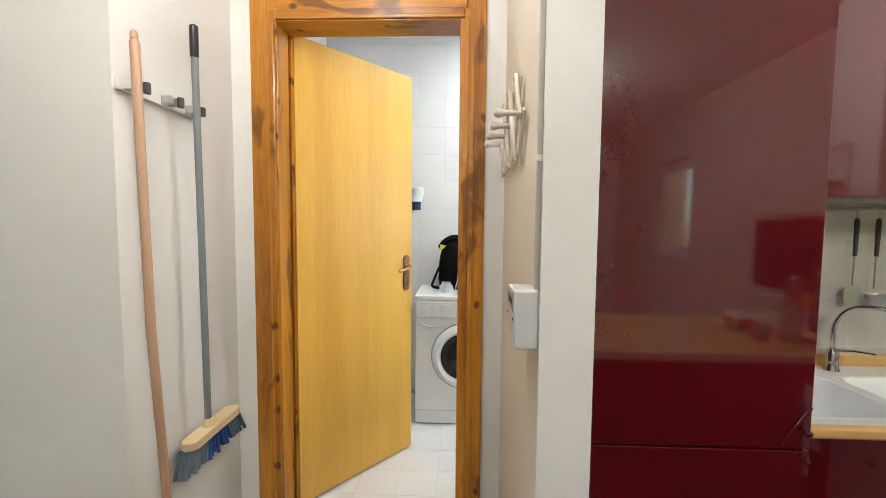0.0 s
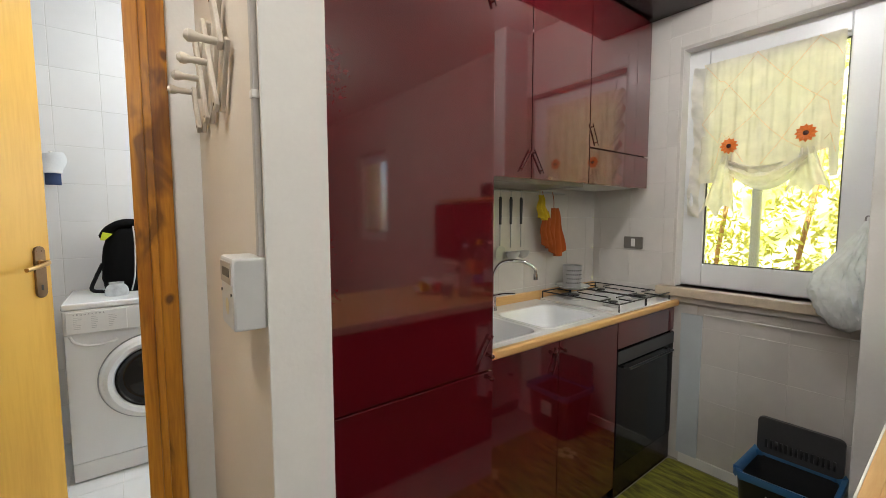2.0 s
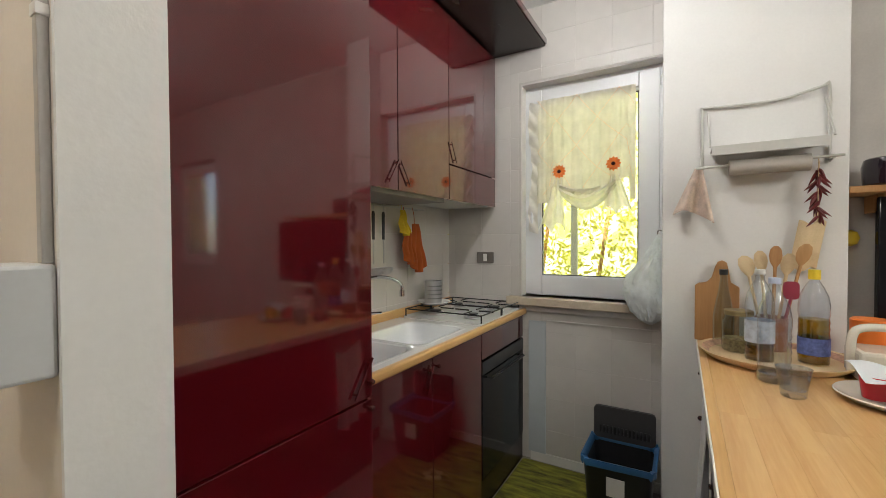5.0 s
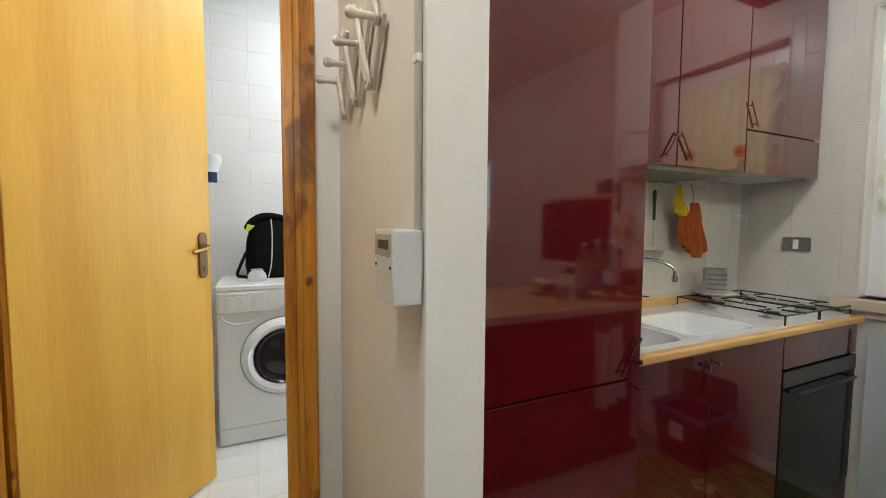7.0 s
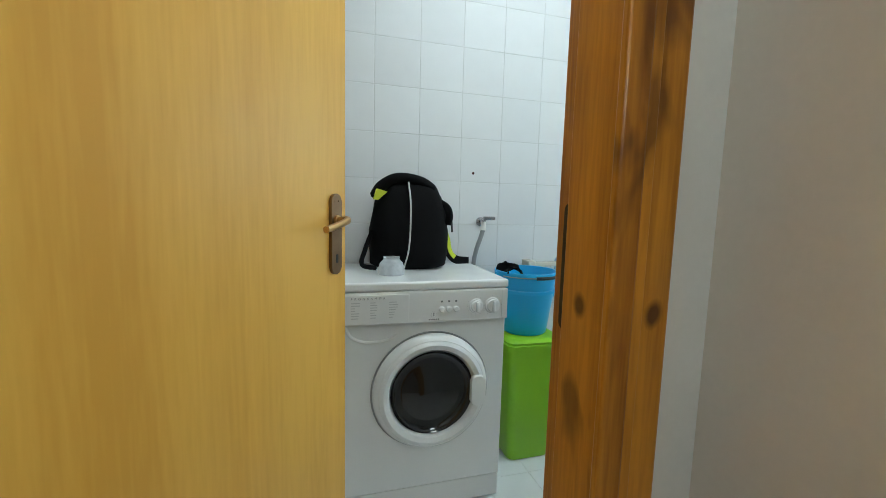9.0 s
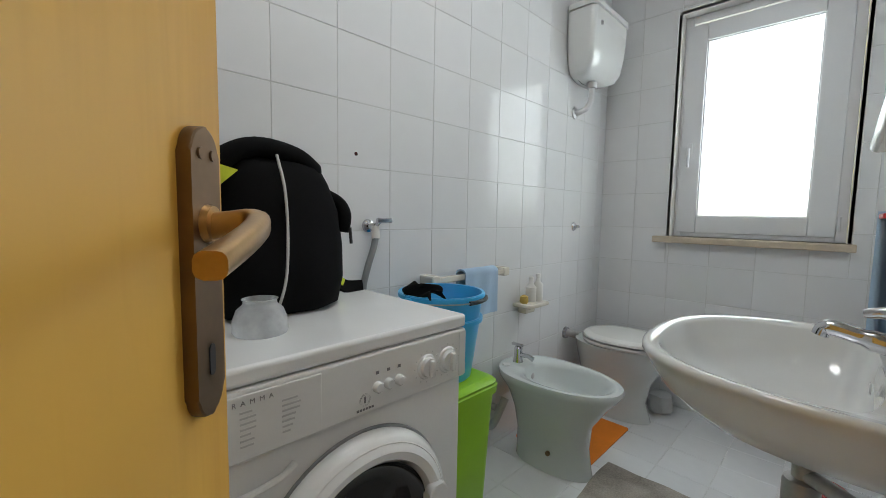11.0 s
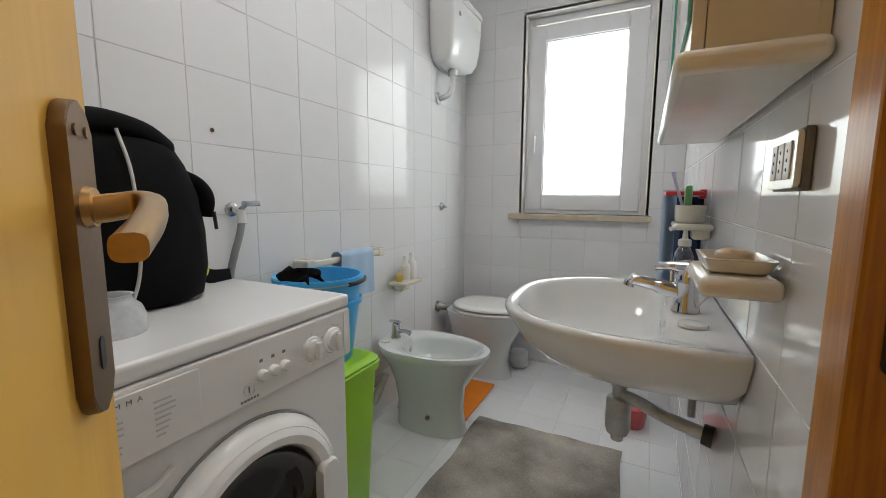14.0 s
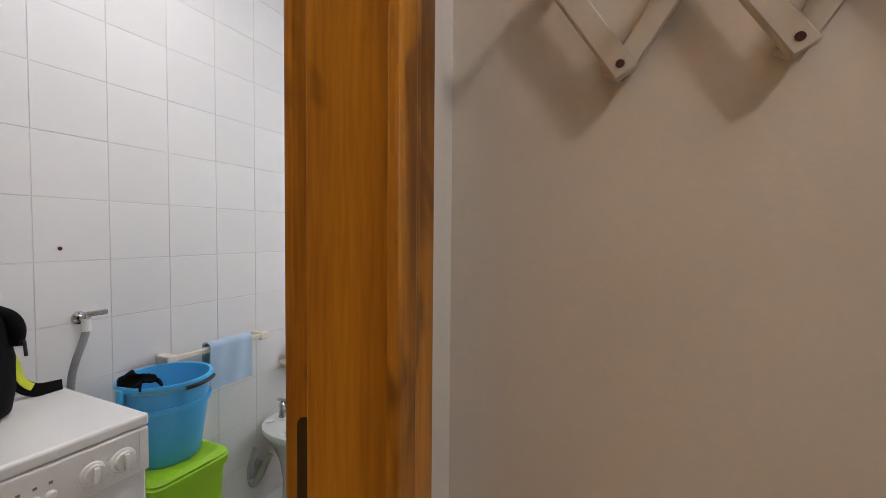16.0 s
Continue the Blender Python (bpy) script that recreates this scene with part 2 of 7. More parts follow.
PINEH = wood("varnished_pine_head", (0.27, 0.088, 0.005), (0.57, 0.245, 0.020), 0.28, "x", 11, knots=0.92)
BEECH = wood("beech_block_worktop", (0.60, 0.345, 0.135), (0.72, 0.45, 0.195), 0.26, "x", 10, tone=0.035)
EDGEW = wood("beech_worktop_edge", (0.55, 0.30, 0.10), (0.68, 0.42, 0.17), 0.35, "x", 10)
BOARDW = wood("cutting_board_wood", (0.36, 0.17, 0.06), (0.48, 0.26, 0.10), 0.6, "z", 12)
POLEW = wood("bare_broom_wood", (0.44, 0.26, 0.16), (0.56, 0.36, 0.24), 0.6, "z", 14)
PALEW = wood("pale_wood", (0.62, 0.46, 0.26), (0.74, 0.57, 0.34), 0.55, "x", 12)
PVC = mat("white_window_plastic", (0.76, 0.77, 0.79), 0.3, var=0.03)
STONE = mat("travertine_sill", (0.56, 0.47, 0.36), 0.55, var=0.16, scale=14, grain=0.0006)
REVEAL = mat("grey_reveal_paint", (0.68, 0.65, 0.63), 0.8, var=0.06, grain=0.0006)
APPL = mat("white_appliance_enamel", (0.76, 0.77, 0.77), 0.22, var=0.02, coat=0.2)
APPL2 = mat("white_appliance_plastic", (0.72, 0.72, 0.71), 0.35, var=0.03)
CERAM = mat("white_sanitary_ceramic", (0.70, 0.71, 0.70), 0.08, var=0.02, coat=0.5)
SINKW = mat("white_kitchen_sink_enamel", (0.82, 0.83, 0.85), 0.12, var=0.02, coat=0.3)
STRIKE = mat("blackened_strike_plate", (0.035, 0.024, 0.014), 0.4, 0.4, var=0.3, scale=30)
CERAMG = mat("pale_grey_green_ceramic", (0.60, 0.64, 0.63), 0.08, var=0.02, coat=0.5)
SEATW = mat("white_seat_plastic", (0.74, 0.74, 0.71), 0.25, var=0.02)
CHROME = mat("chrome", (0.58, 0.58, 0.60), 0.09, 1.0, var=0.05)
STEEL = mat("brushed_steel", (0.52, 0.52, 0.53), 0.3, 1.0, var=0.08)
DULLPIPE = mat("dull_pipe_metal", (0.46, 0.45, 0.44), 0.45, 0.8, var=0.2, scale=20)
BRONZE = mat("brushed_bronze", (0.47, 0.30, 0.13), 0.3, 1.0, var=0.14, scale=20, grain=0.0001, gscale=300)
BRONZED = mat("dark_bronze_plate", (0.20, 0.13, 0.075), 0.4, 1.0, var=0.15, scale=20)
BLACKCL = mat("black_nylon", (0.0045, 0.0045, 0.005), 0.85, var=0.3, scale=9, grain=0.0006, gscale=260, spec=0.12)
BLACKP = mat("black_plastic", (0.014, 0.014, 0.015), 0.4, var=0.2)
DARKG = mat("dark_grey_plastic", (0.05, 0.05, 0.053), 0.5, var=0.15)
GREYPIP = mat("grey_piping", (0.55, 0.54, 0.52), 0.6)
LIME = mat("lime_plastic", (0.29, 0.58, 0.015), 0.35, var=0.05)
LIMEC = mat("lime_cloth", (0.55, 0.62, 0.03), 0.8, var=0.08)
BLUEP = mat("sky_blue_plastic", (0.06, 0.46, 0.85), 0.3, var=0.04, sss=0.1)
BLUEBAG = mat("blue_bin_liner", (0.04, 0.15, 0.34), 0.35, var=0.1, grain=0.003, gscale=40)
ORANGE = mat("orange_felt", (0.78, 0.22, 0.015), 0.9, var=0.12, grain=0.001)
ORANGEP = mat("orange_plastic", (0.80, 0.20, 0.03), 0.4, var=0.06)
RUG = mat("taupe_bath_rug", (0.30, 0.27, 0.235), 0.95, var=0.62, scale=5, grain=0.006, gscale=160)
GREENRUG = mat("mottled_green_rug", (0.17, 0.165, 0.02), 0.95, var=0.95, scale=7, stretch=(5.0, 1.1, 1), grain=0.004, gscale=90)
GREYCL = mat("grey_floor_tile", (0.22, 0.20, 0.18), 0.5, var=0.12)
HOSE = mat("grey_rubber_hose", (0.26, 0.27, 0.28), 0.5, var=0.1)
LBLUE = mat("light_blue_terry", (0.40, 0.54, 0.70), 0.95, var=0.12, grain=0.003, gscale=220)
NAVY = mat("navy_terry", (0.03, 0.05, 0.12), 0.95, var=0.2, grain=0.003, gscale=220)
WCLOTH = mat("white_cotton_cloth", (0.68, 0.70, 0.72), 0.95, var=0.08, grain=0.002, gscale=160)
POTH = mat("printed_beige_cloth", (0.62, 0.50, 0.42), 0.95, var=0.28, scale=24, grain=0.002, gscale=160)
ORCLOTH = mat("orange_oven_glove_cloth", (0.40, 0.088, 0.012), 0.9, var=0.14, grain=0.002)
YELCL = mat("yellow_cloth", (0.65, 0.48, 0.02), 0.9, var=0.2)
WPLAS = mat("white_plastic", (0.74, 0.73, 0.70), 0.4, var=0.03)
IVORY = mat("ivory_ceramic", (0.72, 0.68, 0.59), 0.2, var=0.04, coat=0.3)
AGEDW = mat("yellowed_white_paint", (0.58, 0.53, 0.46), 0.6, var=0.1, scale=12)
SWPLATE = mat("bronze_switch_plate", (0.17, 0.12, 0.06), 0.35, 0.6, var=0.1)
GREYPL = mat("grey_brown_switch_plate", (0.16, 0.145, 0.13), 0.4, var=0.06)
GREYMET = mat("painted_grey_metal", (0.55, 0.54, 0.50), 0.4, var=0.05)
POLEG = mat("grey_enamelled_pole", (0.18, 0.20, 0.21), 0.35, var=0.1)
BRISTLE = mat("blue_bristles", (0.02, 0.06, 0.22), 0.9, var=0.4, gscale=300, grain=0.003, stretch=(1, 1, 0.05))
BRISTLG = mat("grey_bristles", (0.10, 0.13, 0.16), 0.9, var=0.4, gscale=300, grain=0.003, stretch=(1, 1, 0.05))
FROST = sheer("frosted_glass", (0.86, 0.88, 0.9), 0.96, 0.0, 6)
GLASS = clear("window_glass")
BOTTLE = clear("clear_bottle_plastic", (0.88, 0.92, 0.97), 0.02, 0.98, 0.13)
JARGL = clear("jar_glass", (0.82, 0.88, 0.84), 0.0, 0.9)
BLUEGL = clear("bluish_tumbler_glass", (0.84, 0.89, 0.98), 0.0, 0.95)
OIL = clear("yellow_oil", (0.75, 0.55, 0.05), 0.0, 1.0)
FILM = sheer("milky_plastic_bowl", (0.82, 0.84, 0.86), 0.5, 0.6)
PBAG = sheer("thin_white_carrier_bag", (0.93, 0.96, 0.98), 0.34, 0.12, 20)
CURT = sheer("sheer_cream_curtain", (0.80, 0.765, 0.67), 0.28, 0.05, 14)
CURT2 = sheer("gathered_white_voile", (0.88, 0.85, 0.80), 0.42, 0.08, 20)
LEAF = sheer("sunlit_leaves", (0.60, 0.57, 0.12), 0.55, 0.0, 3)
MIRROR = mat("mirror", (0.85, 0.88, 0.87), 0.02, 1.0, var=0.0, rvar=0.0)
GLEDGE = mat("green_glass_edge", (0.10, 0.42, 0.36), 0.1, var=0.05)
CABCREAM = mat("cream_cabinet_lacquer", (0.62, 0.55, 0.42), 0.3, var=0.04)
SOAP = mat("beige_soap", (0.60, 0.44, 0.27), 0.5, var=0.1)
RED = mat("red_plastic", (0.55, 0.02, 0.03), 0.35)
INK = mat("grey_print", (0.16, 0.16, 0.17), 0.6)
INKL = mat("faded_grey_print", (0.52, 0.52, 0.52), 0.6)
CHILI = mat("dried_chili", (0.14, 0.012, 0.012), 0.4, var=0.3)
BRICKRED = mat("dark_red_knob", (0.05, 0.012, 0.01), 0.25, var=0.1, coat=0.3)
YELP = mat("yellow_plastic", (0.75, 0.55, 0.03), 0.4)
GREYSEM = mat("pale_grey_drawer_lacquer", (0.52, 0.50, 0.51), 0.35, var=0.04)
OUTWALL = mat("outer_render", (0.55, 0.52, 0.45), 0.9, var=0.1)
EARTH = mat("garden_earth", (0.10, 0.09, 0.05), 0.95, var=0.4, scale=3)

# ---- building helpers ----
ORG = {}


def thing(name, at, label, category, group="", rz=0.0):
    ob = new(name)
    ob.empty_display_size = 0.05
    ob.matrix_world = pose(*at, 0, 0, rz)
    ORG[ob.name] = Vector((0, 0, 0)) if rz else Vector(at)
    return tagged(ob, label, category, group)


def part(name, bm, material, parent=None, label="", smooth=40, flip=False):
    bmesh.ops.recalc_face_normals(bm, faces=bm.faces)
    if parent is not None:
        bmesh.ops.translate(bm, verts=bm.verts, vec=-ORG[parent.name])
    me = bpy.data.meshes.new(name)
    bm.to_mesh(me)
    bm.free()
    if smooth:
        for p in me.polygons:
            p.use_smooth = True
        me.set_sharp_from_angle(angle=radians(smooth))
        for p in me.polygons:
            # large flat sides stay flat, so that gloss on them is a true mirror
            if p.area > 4e-4 and max(abs(c) for c in p.normal) > 0.99995:
                p.use_smooth = False
    me.materials.append(material)
    ob = new(name, me)
    if parent is not None:
        ob.parent = parent
        ORG[ob.name] = ORG[parent.name]
    if label:
        ob["label"] = label
    return ob


def setting(name, bm, material, label="", smooth=0):
    ob = part(name, bm, material, None, label, smooth)
    ORG[ob.name] = Vector((0, 0, 0))
    ob["kind"] = "structure"
    return ob


def box(x0, y0, z0, x1, y1, z1, r=0.0, bm=None, seg=2):
    """A box, its edges rounded by r."""
    own = bmesh.new()
    bmesh.ops.create_cube(own, size=1)
    for v in own.verts:
        v.co = Vector(((x0 + x1) / 2 + v.co.x * (x1 - x0), (y0 + y1) / 2 + v.co.y * (y1 - y0), (z0 + z1) / 2 + v.co.z * (z1 - z0)))
    if r:
        bmesh.ops.bevel(own, geom=own.edges[:], offset=r, segments=seg, profile=0.5, affect="EDGES")
    return merge(bm, own)


def merge(bm, own):
    if bm is None:
        return own
    me = bpy.data.meshes.new("tmp")
    own.to_mesh(me)
    own.free()
    bm.from_mesh(me)
    bpy.data.meshes.remove(me)
    return bm


def loft(rings, bm=None, cap=(True, True), loop=True):
    """Skin over rings of equal count."""
    bm = bm or bmesh.new()
    rows = [[bm.verts.new(p) for p in ring] for ring in rings]
    n = len(rows[0])
    for a, b in zip(rows, rows[1:]):
        for i in range(n if loop else n - 1):
            j = (i + 1) % n
            bm.faces.new((a[i], a[j], b[j], b[i]))
    if loop and cap[0]:
        bm.faces.new(rows[0][::-1])
    if loop and cap[1]:
        bm.faces.new(rows[-1])
    return bm


def lathe(profile, at=(0, 0, 0), seg=28, bm=None, axis="z", cap=(True, True)):
    """Turn (radius, height) pairs round an axis through at."""
    rings = []
    for r, h in profile:
        ring = []
        for i in range(seg):
            a = 2 * math.pi * i / seg
            c, s = r * math.cos(a), r * math.sin(a)
            p = {"z": (c, s, h), "y": (c, h, s), "x": (h, c, s)}[axis]
            ring.append(Vector(at) + Vector(p))
        rings.append(ring)
    return loft(rings, bm, cap)


def tube(points, r, seg=10, bm=None, closed=False):
    """A round bar along points; r may be one radius or one per point."""
    pts = [Vector(p) for p in points]
    n = len(pts)
    rs = r if isinstance(r, (list, tuple)) else [r] * n
    rings, side = [], None
    for i, p in enumerate(pts):
        d = (pts[min(i + 1, n - 1)] - pts[max(i - 1, 0)]).normalized()
        if side is None:
            side = d.orthogonal().normalized()
        side = (side - d * side.dot(d)).normalized()
        up = d.cross(side)
        rings.append([p + rs[i] * (math.cos(2 * math.pi * k / seg) * side + math.sin(2 * math.pi * k / seg) * up) for k in range(seg)])
    return loft(rings, bm)


def curve_points(pts, steps=6):
    """A smooth line through a few points."""
    p = [Vector(q) for q in pts]
    p = [2 * p[0] - p[1]] + p + [2 * p[-1] - p[-2]]
    out = []
    for i in range(1, len(p) - 2):
        for k in range(steps):
            t = k / steps
            a, b, c, d = p[i - 1], p[i], p[i + 1], p[i + 2]
            out.append(0.5 * (2 * b + (c - a) * t + (2 * a - 5 * b + 4 * c - d) * t * t + (3 * b - a - 3 * c + d) * t ** 3))
    return out + [p[-2]]


def sheet(f, nu, nv, thick, bm=None):
    """A cloth-like sheet from f(u, v) -> (x, y, z), with thickness."""
    own = bmesh.new()
    g = [[own.verts.new(f(i / nu, j / nv)) for j in range(nv + 1)] for i in range(nu + 1)]
    for i in range(nu):
        for j in range(nv):
            own.faces.new((g[i][j], g[i + 1][j], g[i + 1][j + 1], g[i][j + 1]))
    if thick:
        own.normal_update()
        bmesh.ops.solidify(own, geom=own.faces[:], thickness=thick)
    return merge(bm, own)


def prism(outline, h0, h1, axis="z", bm=None, r=0.0, at=(0, 0, 0)):
    """A flat outline drawn up between two heights along an axis."""
    def place(u, v, h):
        return Vector(at) + Vector({"z": (u, v, h), "y": (u, h, v), "x": (h, u, v)}[axis])
    own = loft([[place(u, v, h0) for u, v in outline], [place(u, v, h1) for u, v in outline]])
    if r:
        bmesh.ops.bevel(own, geom=own.edges[:], offset=r, segments=2, profile=0.5, affect="EDGES")
    return merge(bm, own)


def rounded(x0, y0, x1, y1, r, n=5):
    out = []
    for cx, cy, a0 in ((x1 - r, y1 - r, 0), (x0 + r, y1 - r, 90), (x0 + r, y0 + r, 180), (x1 - r, y0 + r, 270)):
        for k in range(n + 1):
            a = radians(a0 + 90 * k / n)
            out.append((cx + r * math.cos(a), cy + r * math.sin(a)))
    return out


def text_mesh(words, size, m, material, parent, name="lettering", spacing=1.0):
    cu = bpy.data.curves.new("words", "FONT")
    cu.body, cu.size, cu.extrude, cu.space_character = words, size, 0.0003, spacing
    tmp = bpy.data.objects.new("words", cu)
    me = bpy.data.meshes.new_from_object(tmp)
    bpy.data.objects.remove(tmp)
    me.transform(Matrix.Translation(-ORG[parent.name]) @ m)
    me.materials.append(material)
    ob = new(name, me)
    ob.parent = parent
    ORG[ob.name] = ORG[parent.name]
    return ob


TILES = {}


def tile_mesh(w, h, t, material, bev=0.0009):
    key = (round(w, 3), round(h, 3), material.name)
    if key not in TILES:
        bm = bmesh.new()
        rings = []
        for inset, z in ((0, -0.005), (0, t - bev), (bev, t)):
            rings.append([(inset, inset, z), (w - inset, inset, z), (w - inset, h - inset, z), (inset, h - inset, z)])
        loft(rings, bm, (False, True))
        me = bpy.data.meshes.new("tile")
        bm.to_mesh(me)
        bm.free()
        me.materials.append(material)
        TILES[key] = me
    return TILES[key]


def tile_field(parent, origin, u, v, width, height, size, phase, holes, material, gap=0.0026, t=0.0014):
    """Separate tiles on a plane, cut at its edges and round its openings."""
    u, v, o = Vector(u), Vector(v), Vector(origin)
    nrm = u.cross(v)

    def cuts(a, length, ph):
        e = [0.0]
        x = ph % a
        while x < length - 0.004:
            if x > 0.004:
                e.append(x)
            x += a
        return e + [length]
    rnd = random.Random(7)
    us, vs = cuts(size, width, phase[0]), cuts(size, height, phase[1])
    for a, b in zip(us, us[1:]):
        for c, d in zip(vs, vs[1:]):
            rects = [(a, c, b, d)]
            for hx0, hy0, hx1, hy1 in holes:
                nxt = []
                for x0, y0, x1, y1 in rects:
                    if hx1 <= x0 or hx0 >= x1 or hy1 <= y0 or hy0 >= y1:
                        nxt.append((x0, y0, x1, y1))
                        continue
                    if hx0 > x0: nxt.append((x0, y0, hx0, y1))
                    if hx1 < x1: nxt.append((hx1, y0, x1, y1))
                    mx0, mx1 = max(x0, hx0), min(x1, hx1)
                    if hy0 > y0: nxt.append((mx0, y0, mx1, hy0))
                    if hy1 < y1: nxt.append((mx0, hy1, mx1, y1))
                rects = nxt
            for x0, y0, x1, y1 in rects:
                if x1 - x0 < 0.012 or y1 - y0 < 0.012:
                    continue
                w, h = x1 - x0 - gap, y1 - y0 - gap
                ob = new("tile", tile_mesh(w, h, t, material))
                p = o + u * (x0 + gap / 2) + v * (y0 + gap / 2) + nrm * rnd.uniform(-0.0004, 0.0004)
                ob.matrix_world = Matrix((u, v, nrm)).transposed().to_4x4()
                ob.matrix_world = Matrix.Translation(p) @ ob.matrix_world @ Matrix.Rotation(rnd.uniform(-0.002, 0.002), 4, "X")
                ob.parent = parent


def wall_with_holes(axis, a0, a1, z0, z1, t0, t1, holes):
    """A wall along x or y between a0 and a1, thick from t0 to t1, with rectangular openings (a0, z0, a1, z1)."""
    bm = bmesh.new()
    rects = [(a0, z0, a1, z1)]
    for hx0, hy0, hx1, hy1 in holes:
        nxt = []
        for x0, y0, x1, y1 in rects:
            if hx1 <= x0 or hx0 >= x1 or hy1 <= y0 or hy0 >= y1:
                nxt.append((x0, y0, x1, y1))
                continue
            if hx0 > x0: nxt.append((x0, y0, hx0, y1))
            if hx1 < x1: nxt.append((hx1, y0, x1, y1))
            mx0, mx1 = max(x0, hx0), min(x1, hx1)
            if hy0 > y0: nxt.append((mx0, y0, mx1, hy0))
            if hy1 < y1: nxt.append((mx0, hy1, mx1, y1))
        rects = nxt
    for x0, y0, x1, y1 in rects:
        if axis == "x":
            box(x0, t0, y0, x1, t1, y1, bm=bm)
        else:
            box(t0, x0, y0, t1, x1, y1, bm=bm)
    return bm

# ---- structure ----
KF = -0.165          # kitchen and hall floor; the bathroom lies one step higher
bath_floor = setting("floor_bathroom", box(-1.02, 1.47, KF - 0.1, 2.40, 3.02, -0.003), GROUT, "grey grout bed under white square floor tiles")
hall_floor = setting("floor_hall", box(-3.2, -4.6, KF - 0.1, 3.4, 1.47, KF), GREYCL, "plain grey-brown hall and kitchen floor")
setting("ceiling_bathroom", box(-1.02, 1.60, 2.67, 2.40, 2.90, 2.8), CEIL)
setting("ceiling_hall", box(-3.2, -4.6, 2.61, 3.4, 1.485, 2.75), CEIL)
back_wall = setting("wall_bath_back", box(-1.02, 2.896, -0.1, 2.40, 3.02, 2.8), GROUT, "bathroom wall of white square glazed tiles")
setting("wall_bath_left", box(-1.12, 1.60, -0.1, -1.02, 3.02, 2.8), PLASTER)
BW = (1.772, 0.975, 2.500, 2.188)     # bathroom window opening: y0, z0, y1, z1
bwin_wall = setting("wall_bath_window", wall_with_holes("y", 1.485, 3.02, -0.27, 2.8, 2.163, 2.40, [BW]), GROUT,
                    "bathroom end wall of white tiles round the window")
DO = (-0.80, KF, 0.03, 2.15)
mid_wall = setting("wall_middle", wall_with_holes("x", -1.12, 2.163, KF - 0.1, 2.8, 1.485, 1.597, [DO]), PLASTER, "white plastered wall with the bathroom doorway")
KW = (0.1785, 0.845, 0.965, 2.155)     # kitchen window opening
kwin_wall = setting("wall_kitchen_window", wall_with_holes("y", -4.6, 1.485, KF - 0.1, 2.75, 2.423, 2.66, [KW, (-3.35, 0.95, -2.55, 2.05)]), KGROUT, "pale grey tiled kitchen end wall")
setting("partition_wall", box(0.157, 0.708, KF, 0.271, 1.485, 2.61), CREAM, "cream plastered partition beside the doorway")
setting("partition_end", box(0.154, 0.700, KF, 0.2715, 0.708, 2.61), PLASTER, "white end face of the partition")
setting("wall_alcove_left", box(-3.2, 0.90, KF, -0.956, 1.485, 2.61), PLASTER, "white plastered wall beside the alcove")
setting("pillar_wall", box(2.18, -0.472, KF, 2.423, 0.178, 2.61, 0.004), PLASTER, "white plastered wall stub beside the kitchen window")
setting("wall_room_left", box(-3.3, -4.6, KF, -3.2, 1.5, 2.75), PLASTER)
setting("wall_room_back", box(-3.3, -4.7, KF - 0.1, 3.5, -4.6, 2.75), PLASTER)
setting("step", box(-0.80, 1.462, KF, 0.03, 1.485, -0.004), GROUT, "tiled step up into the bathroom")
for a, b in (((2.163, BW[0] - 0.012, BW[1]), (2.30, BW[0] + 0.004, BW[3])), ((2.163, BW[2] - 0.004, BW[1]), (2.30, BW[2] + 0.012, BW[3])),
             ((2.163, BW[0], BW[3] - 0.004), (2.30, BW[2], BW[3] + 0.012))):
    setting("reveal_bathroom", box(*a, *b), REVEAL, "grey painted window reveal")
setting("sill_bathroom", box(2.118, 1.742, 0.940, 2.30, 2.575, 0.975, 0.004), STONE, "travertine window sill", 30)
setting("sill_kitchen", box(2.365, 0.1785, 0.795, 2.60, 1.045, 0.845, 0.006), STONE, "beige stone window sill with rounded edge", 30)
setting("sill_support", box(2.40, 0.18, 0.76, 2.423, 1.0, 0.795, 0.003), REVEAL)
for a, b in (((2.426, KW[2] - 0.004, KW[1]), (2.58, KW[2] + 0.012, KW[3])), ((2.426, KW[0], KW[3] - 0.004), (2.58, KW[2], KW[3] + 0.012))):
    setting("reveal_kitchen", box(*a, *b), REVEAL, "grey painted window reveal")
setting("baseboard_kitchen", box(2.408, 0.178, KF, 2.42, 0.90, KF + 0.055, 0.002), WPLAS, "white tiled skirting")
setting("trim_oven", box(2.405, 0.805, KF + 0.056, 2.4145, 0.912, 0.70, 0.001), mat("pale_blue_grey_laminate", (0.50, 0.54, 0.57), 0.35, var=0.06), "pale blue-grey edge strip beside the oven")
setting("trim_ledge", box(2.409, 0.20, 0.705, 2.4145, 0.80, 0.711, 0.001), WPLAS, "thin pale tile edging on the kitchen wall")
setting("baseboard_pillar", box(2.168, -0.472, KF, 2.18, 0.18, KF + 0.07, 0.002), KTILE, "beige tiled skirting")

